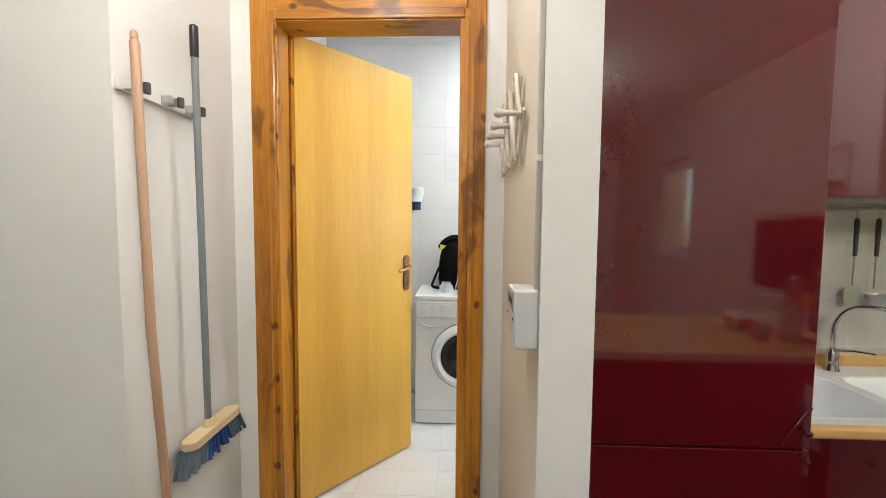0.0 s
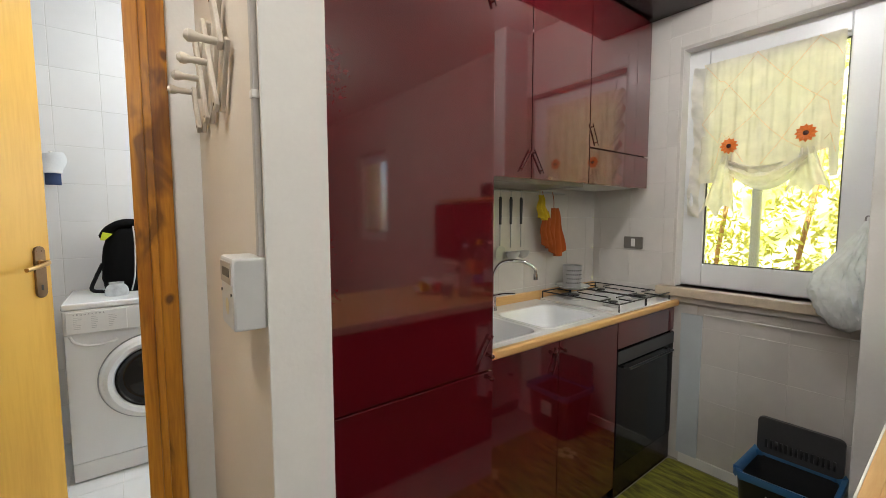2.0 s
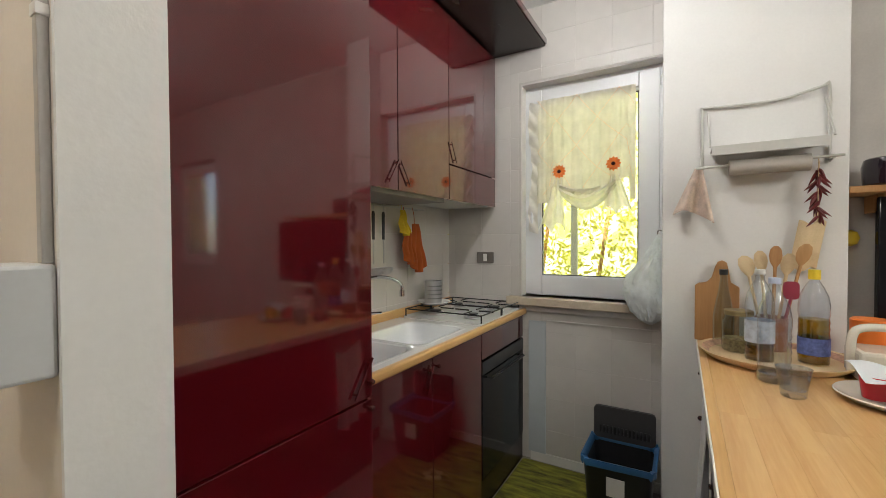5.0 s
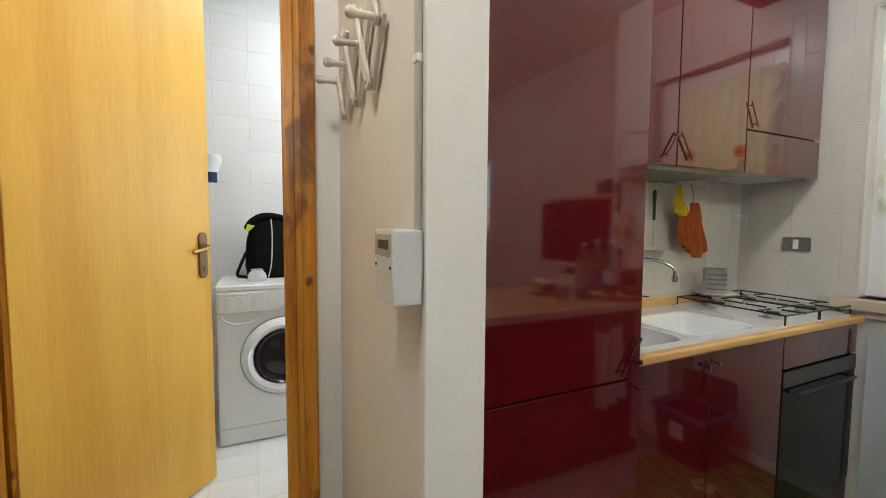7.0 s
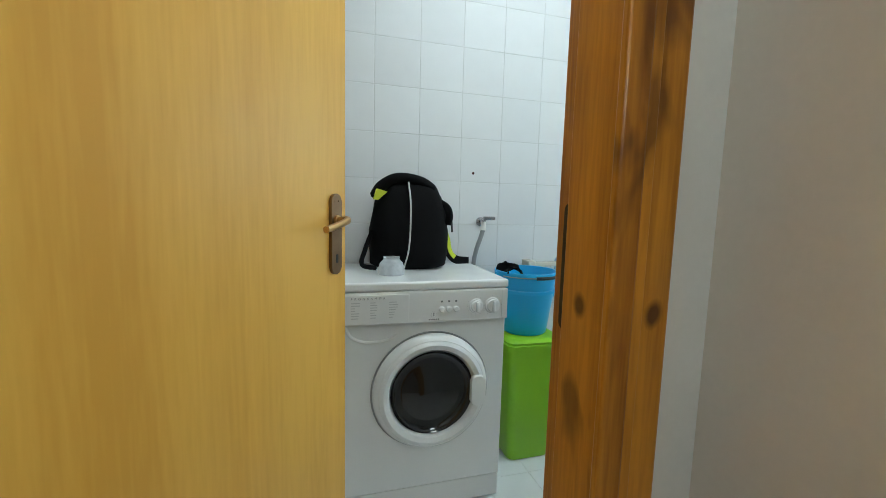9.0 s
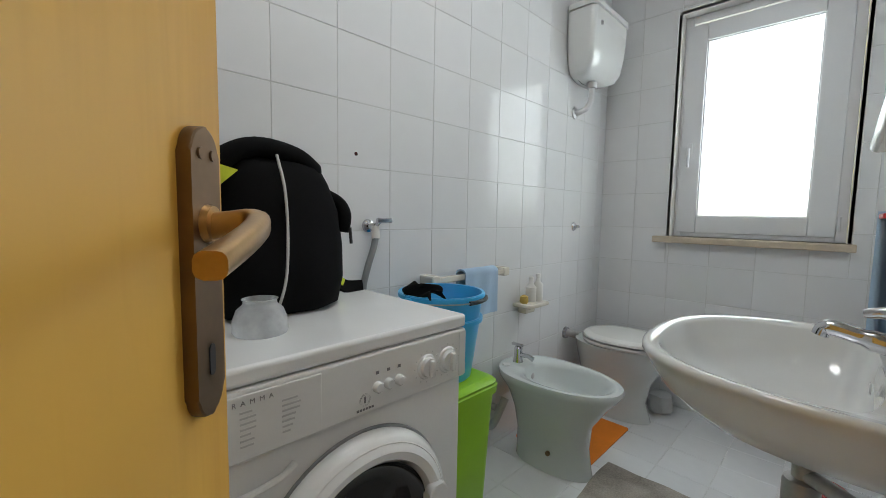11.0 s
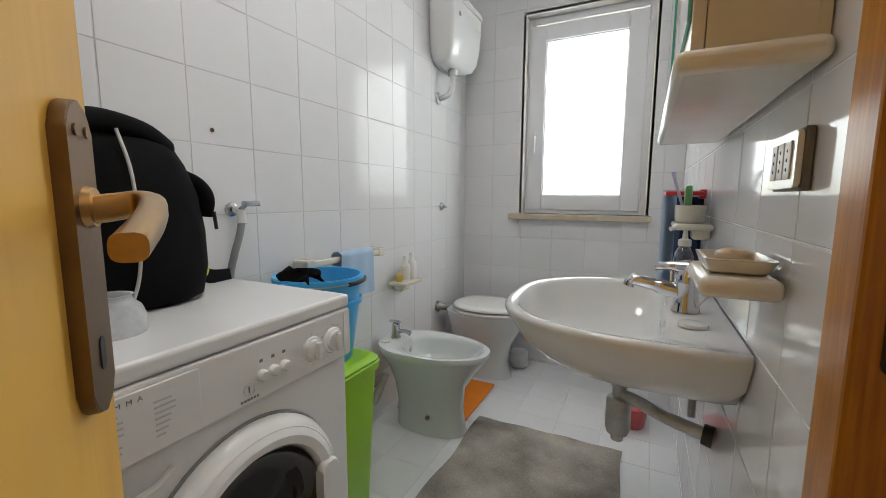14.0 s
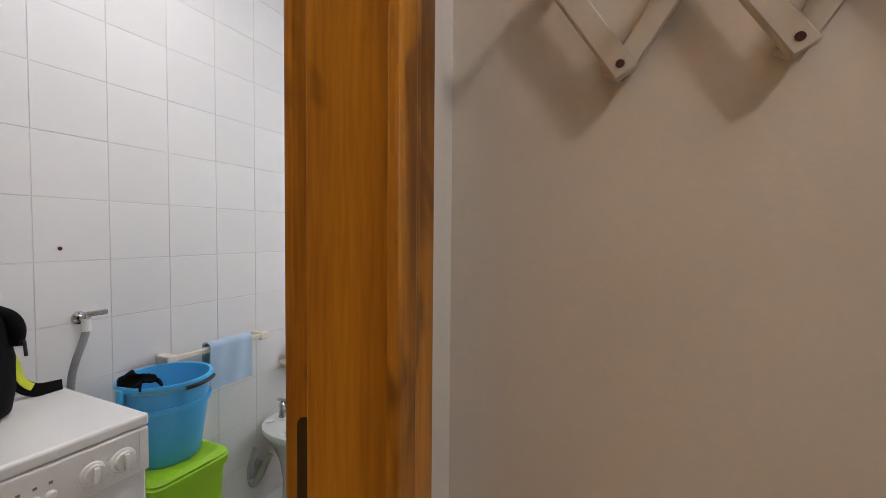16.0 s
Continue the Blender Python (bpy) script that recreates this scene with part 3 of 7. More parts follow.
# door frame
frame_ob = thing("door_frame", (-0.37, 1.53, 0), "varnished orange pine door frame with dark knots", "door frame")
for nm, x0, x1, xo0, xo1 in (("jamb", -0.012, 0.03, 0.0, 0.076), ("jamb", -0.80, -0.757, -0.870, -0.769)):
    right = x0 > -0.5
    part(nm, box(x0, 1.464, 0.0, x1, 1.575, 2.15, 0.002), PINE, frame_ob)
    part("rebate", box(0.0 if right else -0.80, 1.575, 0.0, 0.03 if right else -0.769, 1.606, 2.15, 0.002), PINE, frame_ob)
    part("architrave", box(xo0, 1.470, KF, xo1, 1.484, 2.2, 0.004), PINE, frame_ob)
    part("bead", box(xo0 - (0.027 if right else -0.085), 1.456 if right else 1.448, 0.0, xo0 + (0.010 if right else 0.107), 1.4695, 2.11, 0.004), PINE, frame_ob)
    part("inner_architrave", box(0.0 if right else -0.862, 1.6005, 0.0, 0.062 if right else -0.774, 1.618, 2.2, 0.004), PINE, frame_ob)
part("head_jamb", box(-0.757, 1.458, 2.103, -0.012, 1.60, 2.15, 0.002), PINEH, frame_ob)
part("head_architrave", box(-0.769, 1.4705, 2.118, 0.0, 1.484, 2.2, 0.004), PINEH, frame_ob)
part("head_bead", box(-0.757, 1.4485, 2.108, -0.01, 1.4695, 2.125, 0.004), PINEH, frame_ob)
part("inner_head_architrave", box(-0.774, 1.6005, 2.118, 0.0, 1.618, 2.2, 0.004), PINEH, frame_ob)
part("strike_plate", prism(rounded(1.574, 0.93, 1.598, 1.118, 0.011), -0.0016, 0.002, "x"), STRIKE, frame_ob, "dark bronze strike plate")

# door leaf, ajar
DA, DL = 50.4, 0.70
door = thing("door_leaf", (-0.738, 1.590, 0), "honey beech veneer flush door standing half open", "door", rz=DA)
part("panel", box(0, 0, 0.01, DL, 0.04, 2.115, 0.002), HONEY, door)
part("edge_strip", box(-0.014, 0.004, 0.01, -0.0005, 0.036, 2.115, 0.001), PINE, door, "dark brown pine strip along the hinge edge")
PX = DL - 0.045
plate = part("handle_plate", prism(rounded(PX - 0.0195, 0.934, PX + 0.0195, 1.131, 0.018, 6), -0.009, 0.0, "y", r=0.002), BRONZED, door, "dark bronze back plate")
for sx in (-0.0085, 0.0085):
    part("screw", lathe([(0.0038, -0.0105), (0.0038, -0.008)], (PX + sx, 0, 1.113), 12, axis="y"), BRONZED, plate)
part("keyhole", prism(rounded(PX - 0.004, 0.962, PX + 0.004, 0.984, 0.0038), -0.0098, -0.0085, "y"), BLACKP, plate)
hz = 1.067
pts = [(PX, -0.008, hz - 0.002), (PX + 0.003, -0.022, hz), (PX + 0.004, -0.034, hz + 0.002), (PX - 0.002, -0.042, hz + 0.001), (PX - 0.015, -0.046, hz - 0.002), (PX - 0.048, -0.049, hz - 0.009), (PX - 0.090, -0.050, hz - 0.017)]
cp = curve_points(pts, 5)
lever = bmesh.new()
rings = []
for i, p in enumerate(cp):
    d = (cp[min(i + 1, len(cp) - 1)] - cp[max(i - 1, 0)]).normalized()
    s, up = d.cross(Vector((0, 0, 1))).normalized(), Vector((0, 0, 1))
    k = i / (len(cp) - 1)
    a, b = 0.0070 + 0.0012 * k, 0.0094 - 0.0022 * k
    rings.append([p + s * a * math.cos(q) * abs(math.cos(q)) ** -0.35 + up * b * math.sin(q) * abs(math.sin(q)) ** -0.35
                  for q in [2 * math.pi * (j + 0.5) / 16 for j in range(16)]])
part("lever", loft(rings, lever), BRONZE, door, "brushed bronze lever", smooth=60)
part("rosette", lathe([(0.012, -0.0135), (0.013, -0.009)], (PX, 0, hz), 20, axis="y"), BRONZE, door)


def casement(name, wx, y0, z0, y1, z1, bar, pane_mat, label, handle_left, inset=(0.022, 0.022, 0.022, 0.022), rail=None):
    """A plastic casement: fixed frame, sash, pane, handle, hinges. wx: room-side plane of the sash."""
    w = thing(name, (wx, (y0 + y1) / 2, z0), label, "window")
    fx = wx + 0.006
    fr = box(fx, y0, z0, fx + 0.05, y0 + 0.04, z1, 0.003)
    box(fx, y1 - 0.04, z0, fx + 0.05, y1, z1, 0.003, fr)
    box(fx, y0 + 0.04, z0, fx + 0.05, y1 - 0.04, z0 + 0.04, 0.003, fr)
    box(fx, y0 + 0.04, z1 - 0.04, fx + 0.05, y1 - 0.04, z1, 0.003, fr)
    part("window_frame", fr, PVC, w)
    a0, b0, a1, b1 = y0 + inset[0], z0 + inset[1], y1 - inset[2], z1 - inset[3]
    br_ = rail or bar
    br0 = br_ + 0.022 - inset[1]
    for nm, q in (("stile", (a0, b0, a0 + bar, b1)), ("stile", (a1 - bar, b0, a1, b1)), ("rail", (a0 + bar, b0, a1 - bar, b0 + br0)), ("rail", (a0 + bar, b1 - br_, a1 - bar, b1))):
        part(nm, box(wx, q[0], q[1], wx + 0.055, q[2], q[3], 0.005), PVC, w)
    gs = bmesh.new()
    for q in ((a0 + bar, b0 + br0, a0 + bar + 0.006, b1 - br_), (a1 - bar - 0.006, b0 + br0, a1 - bar, b1 - br_), (a0 + bar + 0.006, b0 + br0, a1 - bar - 0.006, b0 + br0 + 0.006), (a0 + bar + 0.006, b1 - br_ - 0.006, a1 - bar - 0.006, b1 - br_)):
        box(wx + 0.012, q[0], q[1], wx + 0.02, q[2], q[3], bm=gs)
    part("gasket", gs, DARKG if pane_mat is GLASS else PVC, w)
    pn = part("pane", box(wx + 0.024, a0 + bar - 0.004, b0 + br0 - 0.004, wx + 0.028, a1 - bar + 0.004, b1 - br_ + 0.004), pane_mat, w)
    pn.visible_shadow = False
    hy = a1 - bar / 2 if handle_left else a0 + bar / 2
    zc = z0 + (z1 - z0) * 0.38
    part("handle", box(wx - 0.008, hy - 0.012, zc - 0.01, wx, hy + 0.012, zc + 0.06, 0.003, tube([(wx - 0.03, hy, zc + 0.03), (wx - 0.034, hy, zc - 0.02), (wx - 0.034, hy, zc - 0.075)], [0.008, 0.009, 0.007])), PVC, w)
    he = a0 - 0.008 if handle_left else a1 + 0.008
    for zz in (z0 + 0.05, z1 - 0.12):
        part("hinge", lathe([(0.007, zz), (0.007, zz + 0.07)], (wx + 0.006, he, 0), 12), PVC, w)
    return w


casement("window_1", 2.225, BW[0] + 0.0045, BW[1] + 0.001, BW[2] - 0.0045, BW[3] - 0.0045, 0.100, FROST, "white plastic casement window with frosted glass", True, (0.038, 0.022, 0.010, 0.050), 0.092)
casement("window_2", 2.500, KW[0] + 0.003, KW[1] + 0.002, KW[2] + 0.02, KW[3] + 0.0, 0.105, GLASS, "white plastic casement window with clear glass", True, (0.022, 0.004, 0.022, 0.022))
casement("window_3", 2.500, -3.345, 0.951, -2.555, 2.045, 0.085, GLASS, "white plastic casement window in the room beyond", True)

# ---- kitchen ----
def plate_with_holes(x0, y0, x1, y1, z0, z1, holes):
    bm = bmesh.new()
    rects = [(x0, y0, x1, y1)]
    for a, b, c, d in holes:
        nxt = []
        for p, q, r, s in rects:
            if c <= p or a >= r or d <= q or b >= s:
                nxt.append((p, q, r, s))
                continue
            if a > p: nxt.append((p, q, a, s))
            if c < r: nxt.append((c, q, r, s))
            m0, m1 = max(p, a), min(r, c)
            if b > q: nxt.append((m0, q, m1, b))
            if d < s: nxt.append((m0, d, m1, s))
        rects = nxt
    for p, q, r, s in rects:
        box(p, q, z0, r, s, z1, bm=bm)
    return bm


def corner_handle(parent, y, a, b):
    """A slim flat bar set across the corner of a door, on two studs."""
    (ax, az), (bx, bz) = a, b
    d = Vector((bx - ax, 0, bz - az)).normalized()
    s = Vector((-d.z, 0, d.x)) * 0.003
    pa, pb = Vector((ax, y - 0.014, az)), Vector((bx, y - 0.014, bz))
    bm = loft([[pa + s, pb + s, pb - s, pa - s], [q + Vector((0, 0.005, 0)) for q in (pa + s, pb + s, pb - s, pa - s)]])
    h = part("handle", bm, BURG, parent, "slim diagonal burgundy bar handle")
    for q in (pa + d * 0.015, pb - d * 0.015):
        part("stud", lathe([(0.003, 0), (0.003, 0.0135)], q + Vector((0, 0.004, 0)), 10, axis="y"), BRICKRED, h)
    return h


def knob(parent, x, y, z):
    return part("knob", lathe([(0.004, 0.0), (0.004, -0.008), (0.008, -0.012), (0.007, -0.018), (0.003, -0.021)], (x, y, z), 12, axis="y"), BRICKRED, parent)


tall = thing("tall_fridge_unit", (0.575, 1.17, KF), "tall burgundy gloss fridge housing with two doors", "kitchen cabinet")
part("body", box(0.2725, 0.879, KF, 0.875, 1.482, 2.355, 0.001), BURG, tall)
ud = part("door", box(0.2735, 0.858, 0.748, 0.8735, 0.877, 2.345, 0.0018), BURG, tall)
ld = part("door", box(0.2735, 0.858, -0.075, 0.8735, 0.877, 0.742, 0.0018), BURG, tall)
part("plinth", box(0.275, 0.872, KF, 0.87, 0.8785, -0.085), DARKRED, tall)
corner_handle(ud, 0.858, (0.792, 0.762), (0.862, 0.862))
knob(ud, 0.858, 0.858, 0.795)
knob(ld, 0.858, 0.858, 0.722)
corner_handle(ud, 0.858, (0.80, 2.02), (0.868, 1.87))
part("wooden_tag", prism([(0.858 + 0.026 * math.cos(a), 1.905 + 0.013 * math.sin(a) - 0.25 * 0.026 * math.cos(a)) for a in [2 * math.pi * k / 20 for k in range(20)]], 0.840, 0.857, "y", r=0.002), PALEW, ud, "pale wooden oval tag")

for x0, x1, hs in ((0.885, 1.3635, ((1.292, 1.432), (1.358, 1.53))), (1.3665, 1.7985, ((1.44, 1.432), (1.372, 1.53)))):
    u = thing("wall_unit", ((x0 + x1) / 2, 1.3, 1.41), "burgundy gloss wall unit with slim diagonal handle", "kitchen cabinet", "kitchen wall units")
    part("body", box(x0, 1.148, 1.41, x1, 1.48, 2.355, 0.001), BURG, u)
    d = part("door", box(x0 + 0.001, 1.127, 1.405, x1 - 0.001, 1.1465, 2.345, 0.0018), BURG, u)
    corner_handle(d, 1.127, *hs)
hood = thing("hood_unit", (2.1, 1.3, 1.41), "burgundy gloss wall unit with pull-out cooker hood", "kitchen cabinet", "kitchen wall units")
part("body", box(1.8015, 1.148, 1.42, 2.395, 1.48, 2.355, 0.001), BURG, hood)
d = part("door", box(1.8025, 1.127, 1.588, 2.394, 1.1465, 2.345, 0.0018), BURG, hood)
corner_handle(d, 1.127, (1.81, 1.70), (1.862, 1.60))
vis = part("visor", box(1.8025, 1.127, 1.405, 2.394, 1.1465, 1.581, 0.0018), BURG, hood, "burgundy cooker hood visor")
part("grille", box(1.83, 1.16, 1.405, 2.37, 1.46, 1.419), GREYMET, hood)
# The rail's grey carries the shade under the wall units in its colour.
part("light_rail", box(0.885, 1.15, 1.388, 1.79, 1.47, 1.409, 0.002), mat("shaded_grey_metal", (0.20, 0.18, 0.165), 0.4, var=0.25, scale=14), hood, "grey under-cabinet light rail, darkened as in shade")
cor = thing("cornice", (1.37, 1.1, 2.357), "dark overhanging cornice board over the kitchen units", "cornice")
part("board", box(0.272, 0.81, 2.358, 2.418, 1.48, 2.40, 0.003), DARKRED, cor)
part("lip", box(0.272, 0.802, 2.366, 2.418, 0.8095, 2.40, 0.002), BURG, cor)

SINKH = [(0.975, 1.0, 1.30, 1.33), (1.335, 1.0, 1.735, 1.33)]
base = thing("sink_unit", (1.34, 1.19, KF), "burgundy gloss two-door sink base unit", "kitchen cabinet", "kitchen base units")
part("body", box(0.885, 0.965, KF, 1.793, 1.482, 0.60), DARKRED, base)
for x0, x1 in ((0.886, 1.3385), (1.3415, 1.792)):
    d = part("door", box(x0, 0.945, -0.10, x1, 0.9635, 0.735, 0.0018), BURG, base)
    if x0 < 1:
        corner_handle(d, 0.945, (1.285, 0.60), (1.33, 0.70))
        knob(d, 1.30, 0.945, 0.69)
    else:
        knob(d, 1.365, 0.945, 0.69)
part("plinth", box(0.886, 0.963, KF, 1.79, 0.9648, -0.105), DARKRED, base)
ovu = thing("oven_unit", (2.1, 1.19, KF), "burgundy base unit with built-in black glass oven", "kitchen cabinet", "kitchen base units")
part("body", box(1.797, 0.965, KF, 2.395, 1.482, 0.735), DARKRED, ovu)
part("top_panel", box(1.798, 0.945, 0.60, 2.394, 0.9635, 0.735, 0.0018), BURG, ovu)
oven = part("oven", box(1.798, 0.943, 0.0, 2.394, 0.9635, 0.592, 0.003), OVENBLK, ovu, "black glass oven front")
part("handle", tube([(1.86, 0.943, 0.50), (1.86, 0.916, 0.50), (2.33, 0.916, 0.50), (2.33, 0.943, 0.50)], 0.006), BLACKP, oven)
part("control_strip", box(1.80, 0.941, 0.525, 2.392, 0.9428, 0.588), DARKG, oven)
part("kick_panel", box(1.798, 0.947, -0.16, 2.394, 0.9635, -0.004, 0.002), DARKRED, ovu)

top = thing("kitchen_worktop", (1.64, 1.18, 0.727), "wooden-edged worktop under a white sink and hob", "worktop")
part("slab", plate_with_holes(0.882, 0.955, 2.405, 1.478, 0.737, 0.757, SINKH), EDGEW, top)
part("front_edge", box(0.882, 0.923, 0.738, 2.41, 0.955, 0.772, 0.010, seg=3), EDGEW, top, "rounded beech front edge")
part("upstand", box(0.882, 1.452, 0.757, 2.405, 1.4765, 0.812, 0.006), EDGEW, top, "beech upstand")

ks = thing("kitchen_sink", (1.35, 1.18, 0.757), "white double bowl kitchen sink", "sink")
part("rim", plate_with_holes(0.925, 0.956, 1.80, 1.448, 0.7572, 0.768, SINKH), SINKW, ks)
for a, b, c, e in SINKH:
    rings = []
    for ins, z, r in ((-0.014, 0.7685, 0.05), (-0.004, 0.7715, 0.055), (0.006, 0.767, 0.06), (0.016, 0.74, 0.07), (0.032, 0.645, 0.08), (0.06, 0.628, 0.07)):
        rings.append([(x, y, z) for x, y in rounded(a + ins, b + ins, c - ins, e - ins, r)])
    bw = part("bowl", loft(rings, cap=(False, True)), SINKW, ks)
    part("drain", lathe([(0.03, 0.629), (0.026, 0.632), (0.004, 0.630)], ((a + c) / 2, (b + e) / 2, 0), 18), STEEL, bw)
kt = thing("kitchen_tap", (1.40, 1.40, 0.768), "chrome kitchen mixer tap with swan neck spout", "tap")
part("body", lathe([(0.026, 0.768), (0.024, 0.775), (0.02, 0.80), (0.021, 0.835), (0.012, 0.85)], (1.40, 1.40, 0), 18), CHROME, kt)
part("spout", tube(curve_points([(1.40, 1.40, 0.84), (1.40, 1.395, 0.95), (1.43, 1.36, 1.015), (1.49, 1.29, 1.02), (1.535, 1.245, 0.99), (1.54, 1.24, 0.955)], 5), 0.0085), CHROME, kt)
part("nozzle", lathe([(0.012, 0.93), (0.012, 0.958)], (1.54, 1.24, 0), 14), CHROME, kt)
part("lever", tube([(1.40, 1.385, 0.845), (1.42, 1.34, 0.858), (1.45, 1.29, 0.862)], [0.008, 0.007, 0.005]), CHROME, kt)

hob = thing("gas_hob", (2.1, 1.19, 0.765), "white enamelled gas hob with black pan supports", "hob")
part("plate", prism(rounded(1.82, 0.958, 2.385, 1.445, 0.02), 0.7575, 0.773, r=0.003), SINKW, hob)
for bx, by, br in ((1.96, 1.07, 0.036), (2.24, 1.07, 0.045), (1.96, 1.31, 0.045), (2.24, 1.31, 0.036)):
    bu = part("burner", lathe([(br + 0.015, 0.773), (br + 0.012, 0.777), (br, 0.779), (br, 0.79), (br - 0.006, 0.793), (0.004, 0.795)], (bx, by, 0), 22), STEEL, hob)
    part("cap", lathe([(br - 0.012, 0.794), (br - 0.012, 0.799), (0.004, 0.801)], (bx, by, 0), 18), BLACKP, bu)
for gx0, gx1 in ((1.835, 2.095), (2.105, 2.37)):
    g = bmesh.new()
    zt = 0.812
    tube([(gx0, 0.965, zt), (gx1, 0.965, zt)], 0.0038, 6, g), tube([(gx0, 1.43, zt), (gx1, 1.43, zt)], 0.0038, 6, g)
    tube([(gx0, 0.965, zt), (gx0, 1.43, zt)], 0.0038, 6, g), tube([(gx1, 0.965, zt), (gx1, 1.43, zt)], 0.0038, 6, g)
    cx = (gx0 + gx1) / 2
    for by in (1.07, 1.31):
        for dx, dy in ((1, 0), (-1, 0), (0, 1), (0, -1)):
            tube([(cx + dx * 0.128, by + dy * 0.115, zt), (cx + dx * 0.03, by + dy * 0.03, zt)], 0.0038, 6, g)
    for fx in (gx0, gx1):
        for fy in (0.965, 1.43):
            tube([(fx, fy, zt), (fx, fy, 0.772)], 0.0038, 6, g)
    part("pan_support", g, BLACKP, hob, "black wire pan support")
saucer = thing("saucer", (2.02, 1.36, 0.817), "white saucer on the hob pan support", "saucer")
part("dish", lathe([(0.05, 0.8172), (0.075, 0.822), (0.10, 0.836), (0.098, 0.839), (0.07, 0.827), (0.003, 0.825)], (2.02, 1.36, 0), 30), CERAM, saucer)
holder = thing("cutlery_holder", (2.03, 1.37, 0.828), "perforated steel cutlery holder on a saucer", "cutlery holder")
part("cup", lathe([(0.05, 0.828), (0.052, 0.83), (0.052, 0.952), (0.054, 0.956), (0.049, 0.955), (0.048, 0.834), (0.002, 0.834)], (2.03, 1.37, 0), 30, cap=(True, True)), STEEL, holder)
hl = bmesh.new()
for r in range(4):
    for k in range(14):
        a = math.pi * 1.0 + (k + 0.5 * (r % 2)) * math.pi / 13
        c = Vector((2.03 + 0.0522 * math.cos(a), 1.37 + 0.0522 * math.sin(a), 0.855 + r * 0.024))
        nrm = Vector((math.cos(a), math.sin(a), 0))
        s = Vector((-nrm.y, nrm.x, 0))
        vs = [hl.verts.new(c + nrm * 0.0006 + (s * math.cos(q) + Vector((0, 0, 1)) * math.sin(q)) * 0.004) for q in [math.pi * 2 * j / 8 for j in range(8)]]
        hl.faces.new(vs)
part("perforation", hl, BLACKP, holder)

rail = thing("utensil_rail", (1.5, 1.46, 1.378), "steel utensil rail on the tiled wall", "rail")
part("bar", tube([(0.98, 1.452, 1.378), (2.05, 1.452, 1.378)], 0.005), STEEL, rail)
for x in (1.05, 1.55, 2.0):
    part("bracket", tube([(x, 1.478, 1.378), (x, 1.452, 1.378)], 0.006), STEEL, rail)


def utensil(name, x, label, head):
    u = thing(name, (x, 1.445, 1.03), label, "kitchen utensil", "hanging utensils")
    part("hook", tube(curve_points([(x, 1.452, 1.384), (x, 1.444, 1.380), (x, 1.444, 1.36), (x, 1.447, 1.34)], 3), 0.002, 6), STEEL, u)
    part("grip", tube([(x, 1.446, 1.345), (x, 1.446, 1.33), (x, 1.446, 1.20)], [0.006, 0.009, 0.007]), DARKG, u, "dark handle")
    part("shaft", tube([(x, 1.446, 1.20), (x, 1.446, 1.075)], 0.0035), STEEL, u)
    if head == "ladle":
        part("bowl", lathe([(0.038, 1.055), (0.036, 1.04), (0.022, 1.02), (0.003, 1.013)], (x, 1.43, 0), 18, cap=(False, True)), STEEL, u)
    else:
        bm = prism(rounded(x - 0.033, 1.01, x + 0.033, 1.085, 0.02), 1.443, 1.446, "y")
        part("blade", bm, STEEL, u)


utensil("slotted_turner", 1.50, "steel turner with dark handle hanging on rail", "blade")
utensil("soup_ladle", 1.58, "steel ladle with dark handle hanging on rail", "ladle")
utensil("soup_ladle", 1.66, "steel ladle with dark handle hanging on rail", "ladle")


def hanging_cloth(name, x, w, z0, z1, y, material, label, category, wob=0.012, taper=0.35):
    c = thing(name, (x, y, z0), label, category)
    part("cloth", sheet(lambda u, v: (x + (u - 0.5) * w * (taper + (1 - taper) * min(1, v * 1.6)) + 0.006 * math.sin(9 * v), y - 0.012 + wob * math.sin(u * 15 + 2 * v) * (0.3 + v) - 0.02 * v,
                                       z1 - (z1 - z0) * v * (1 - 0.12 * (2 * u - 1) ** 2)), 20, 14, 0.006), material, c, smooth=70)
    part("loop", tube(curve_points([(x, y - 0.005, z1 - 0.01), (x + 0.004, y, z1 + 0.05), (x, 1.448, 1.384)], 4), 0.002, 6), material, c)
    return c


hanging_cloth("oven_glove", 1.93, 0.13, 1.01, 1.29, 1.44, ORCLOTH, "orange oven glove hanging on the utensil rail", "oven glove", taper=0.55)
hanging_cloth("oven_glove", 1.84, 0.09, 1.06, 1.27, 1.435, ORCLOTH, "orange oven glove hanging on the utensil rail", "oven glove", taper=0.55)
hanging_cloth("tea_towel", 1.79, 0.07, 1.22, 1.36, 1.43, YELCL, "small yellow and green cloth on the rail", "cloth", taper=0.6)

kx = thing("wall_switch", (2.42, 1.208, 1.05), "grey-brown light switch plate on tiles", "switch", "wall switches")
part("plate", prism(rounded(1.148, 1.046, 1.266, 1.118, 0.005), 2.411, 2.4198, "x", r=0.002), GREYPL, kx)
part("rocker", box(2.408, 1.195, 1.058, 2.4115, 1.219, 1.106, 0.001), WPLAS, kx)

# curtain on the sash
cx = 2.482
cur = thing("window_curtain", (cx, 0.60, 1.35), "sheer cream kitchen curtain with orange flowers, gathered up", "curtain")
part("rod", tube([(cx + 0.008, 0.88, 2.045), (cx + 0.008, 0.31, 2.045)], 0.004, 8), GREYMET, cur)


def drape(u, v):
    y = 0.875 - 0.555 * u
    low = 1.50 + 0.05 * math.cos(u * 6.3) if 0.16 < u < 0.95 else 1.42
    z = 2.055 - (2.055 - low) * v
    return (cx - 0.008 - 0.005 * math.sin(u * 47 + math.sin(9 * v)) * (0.4 + v) - 0.003 * math.sin(u * 113) - 0.012 * v, y, z)


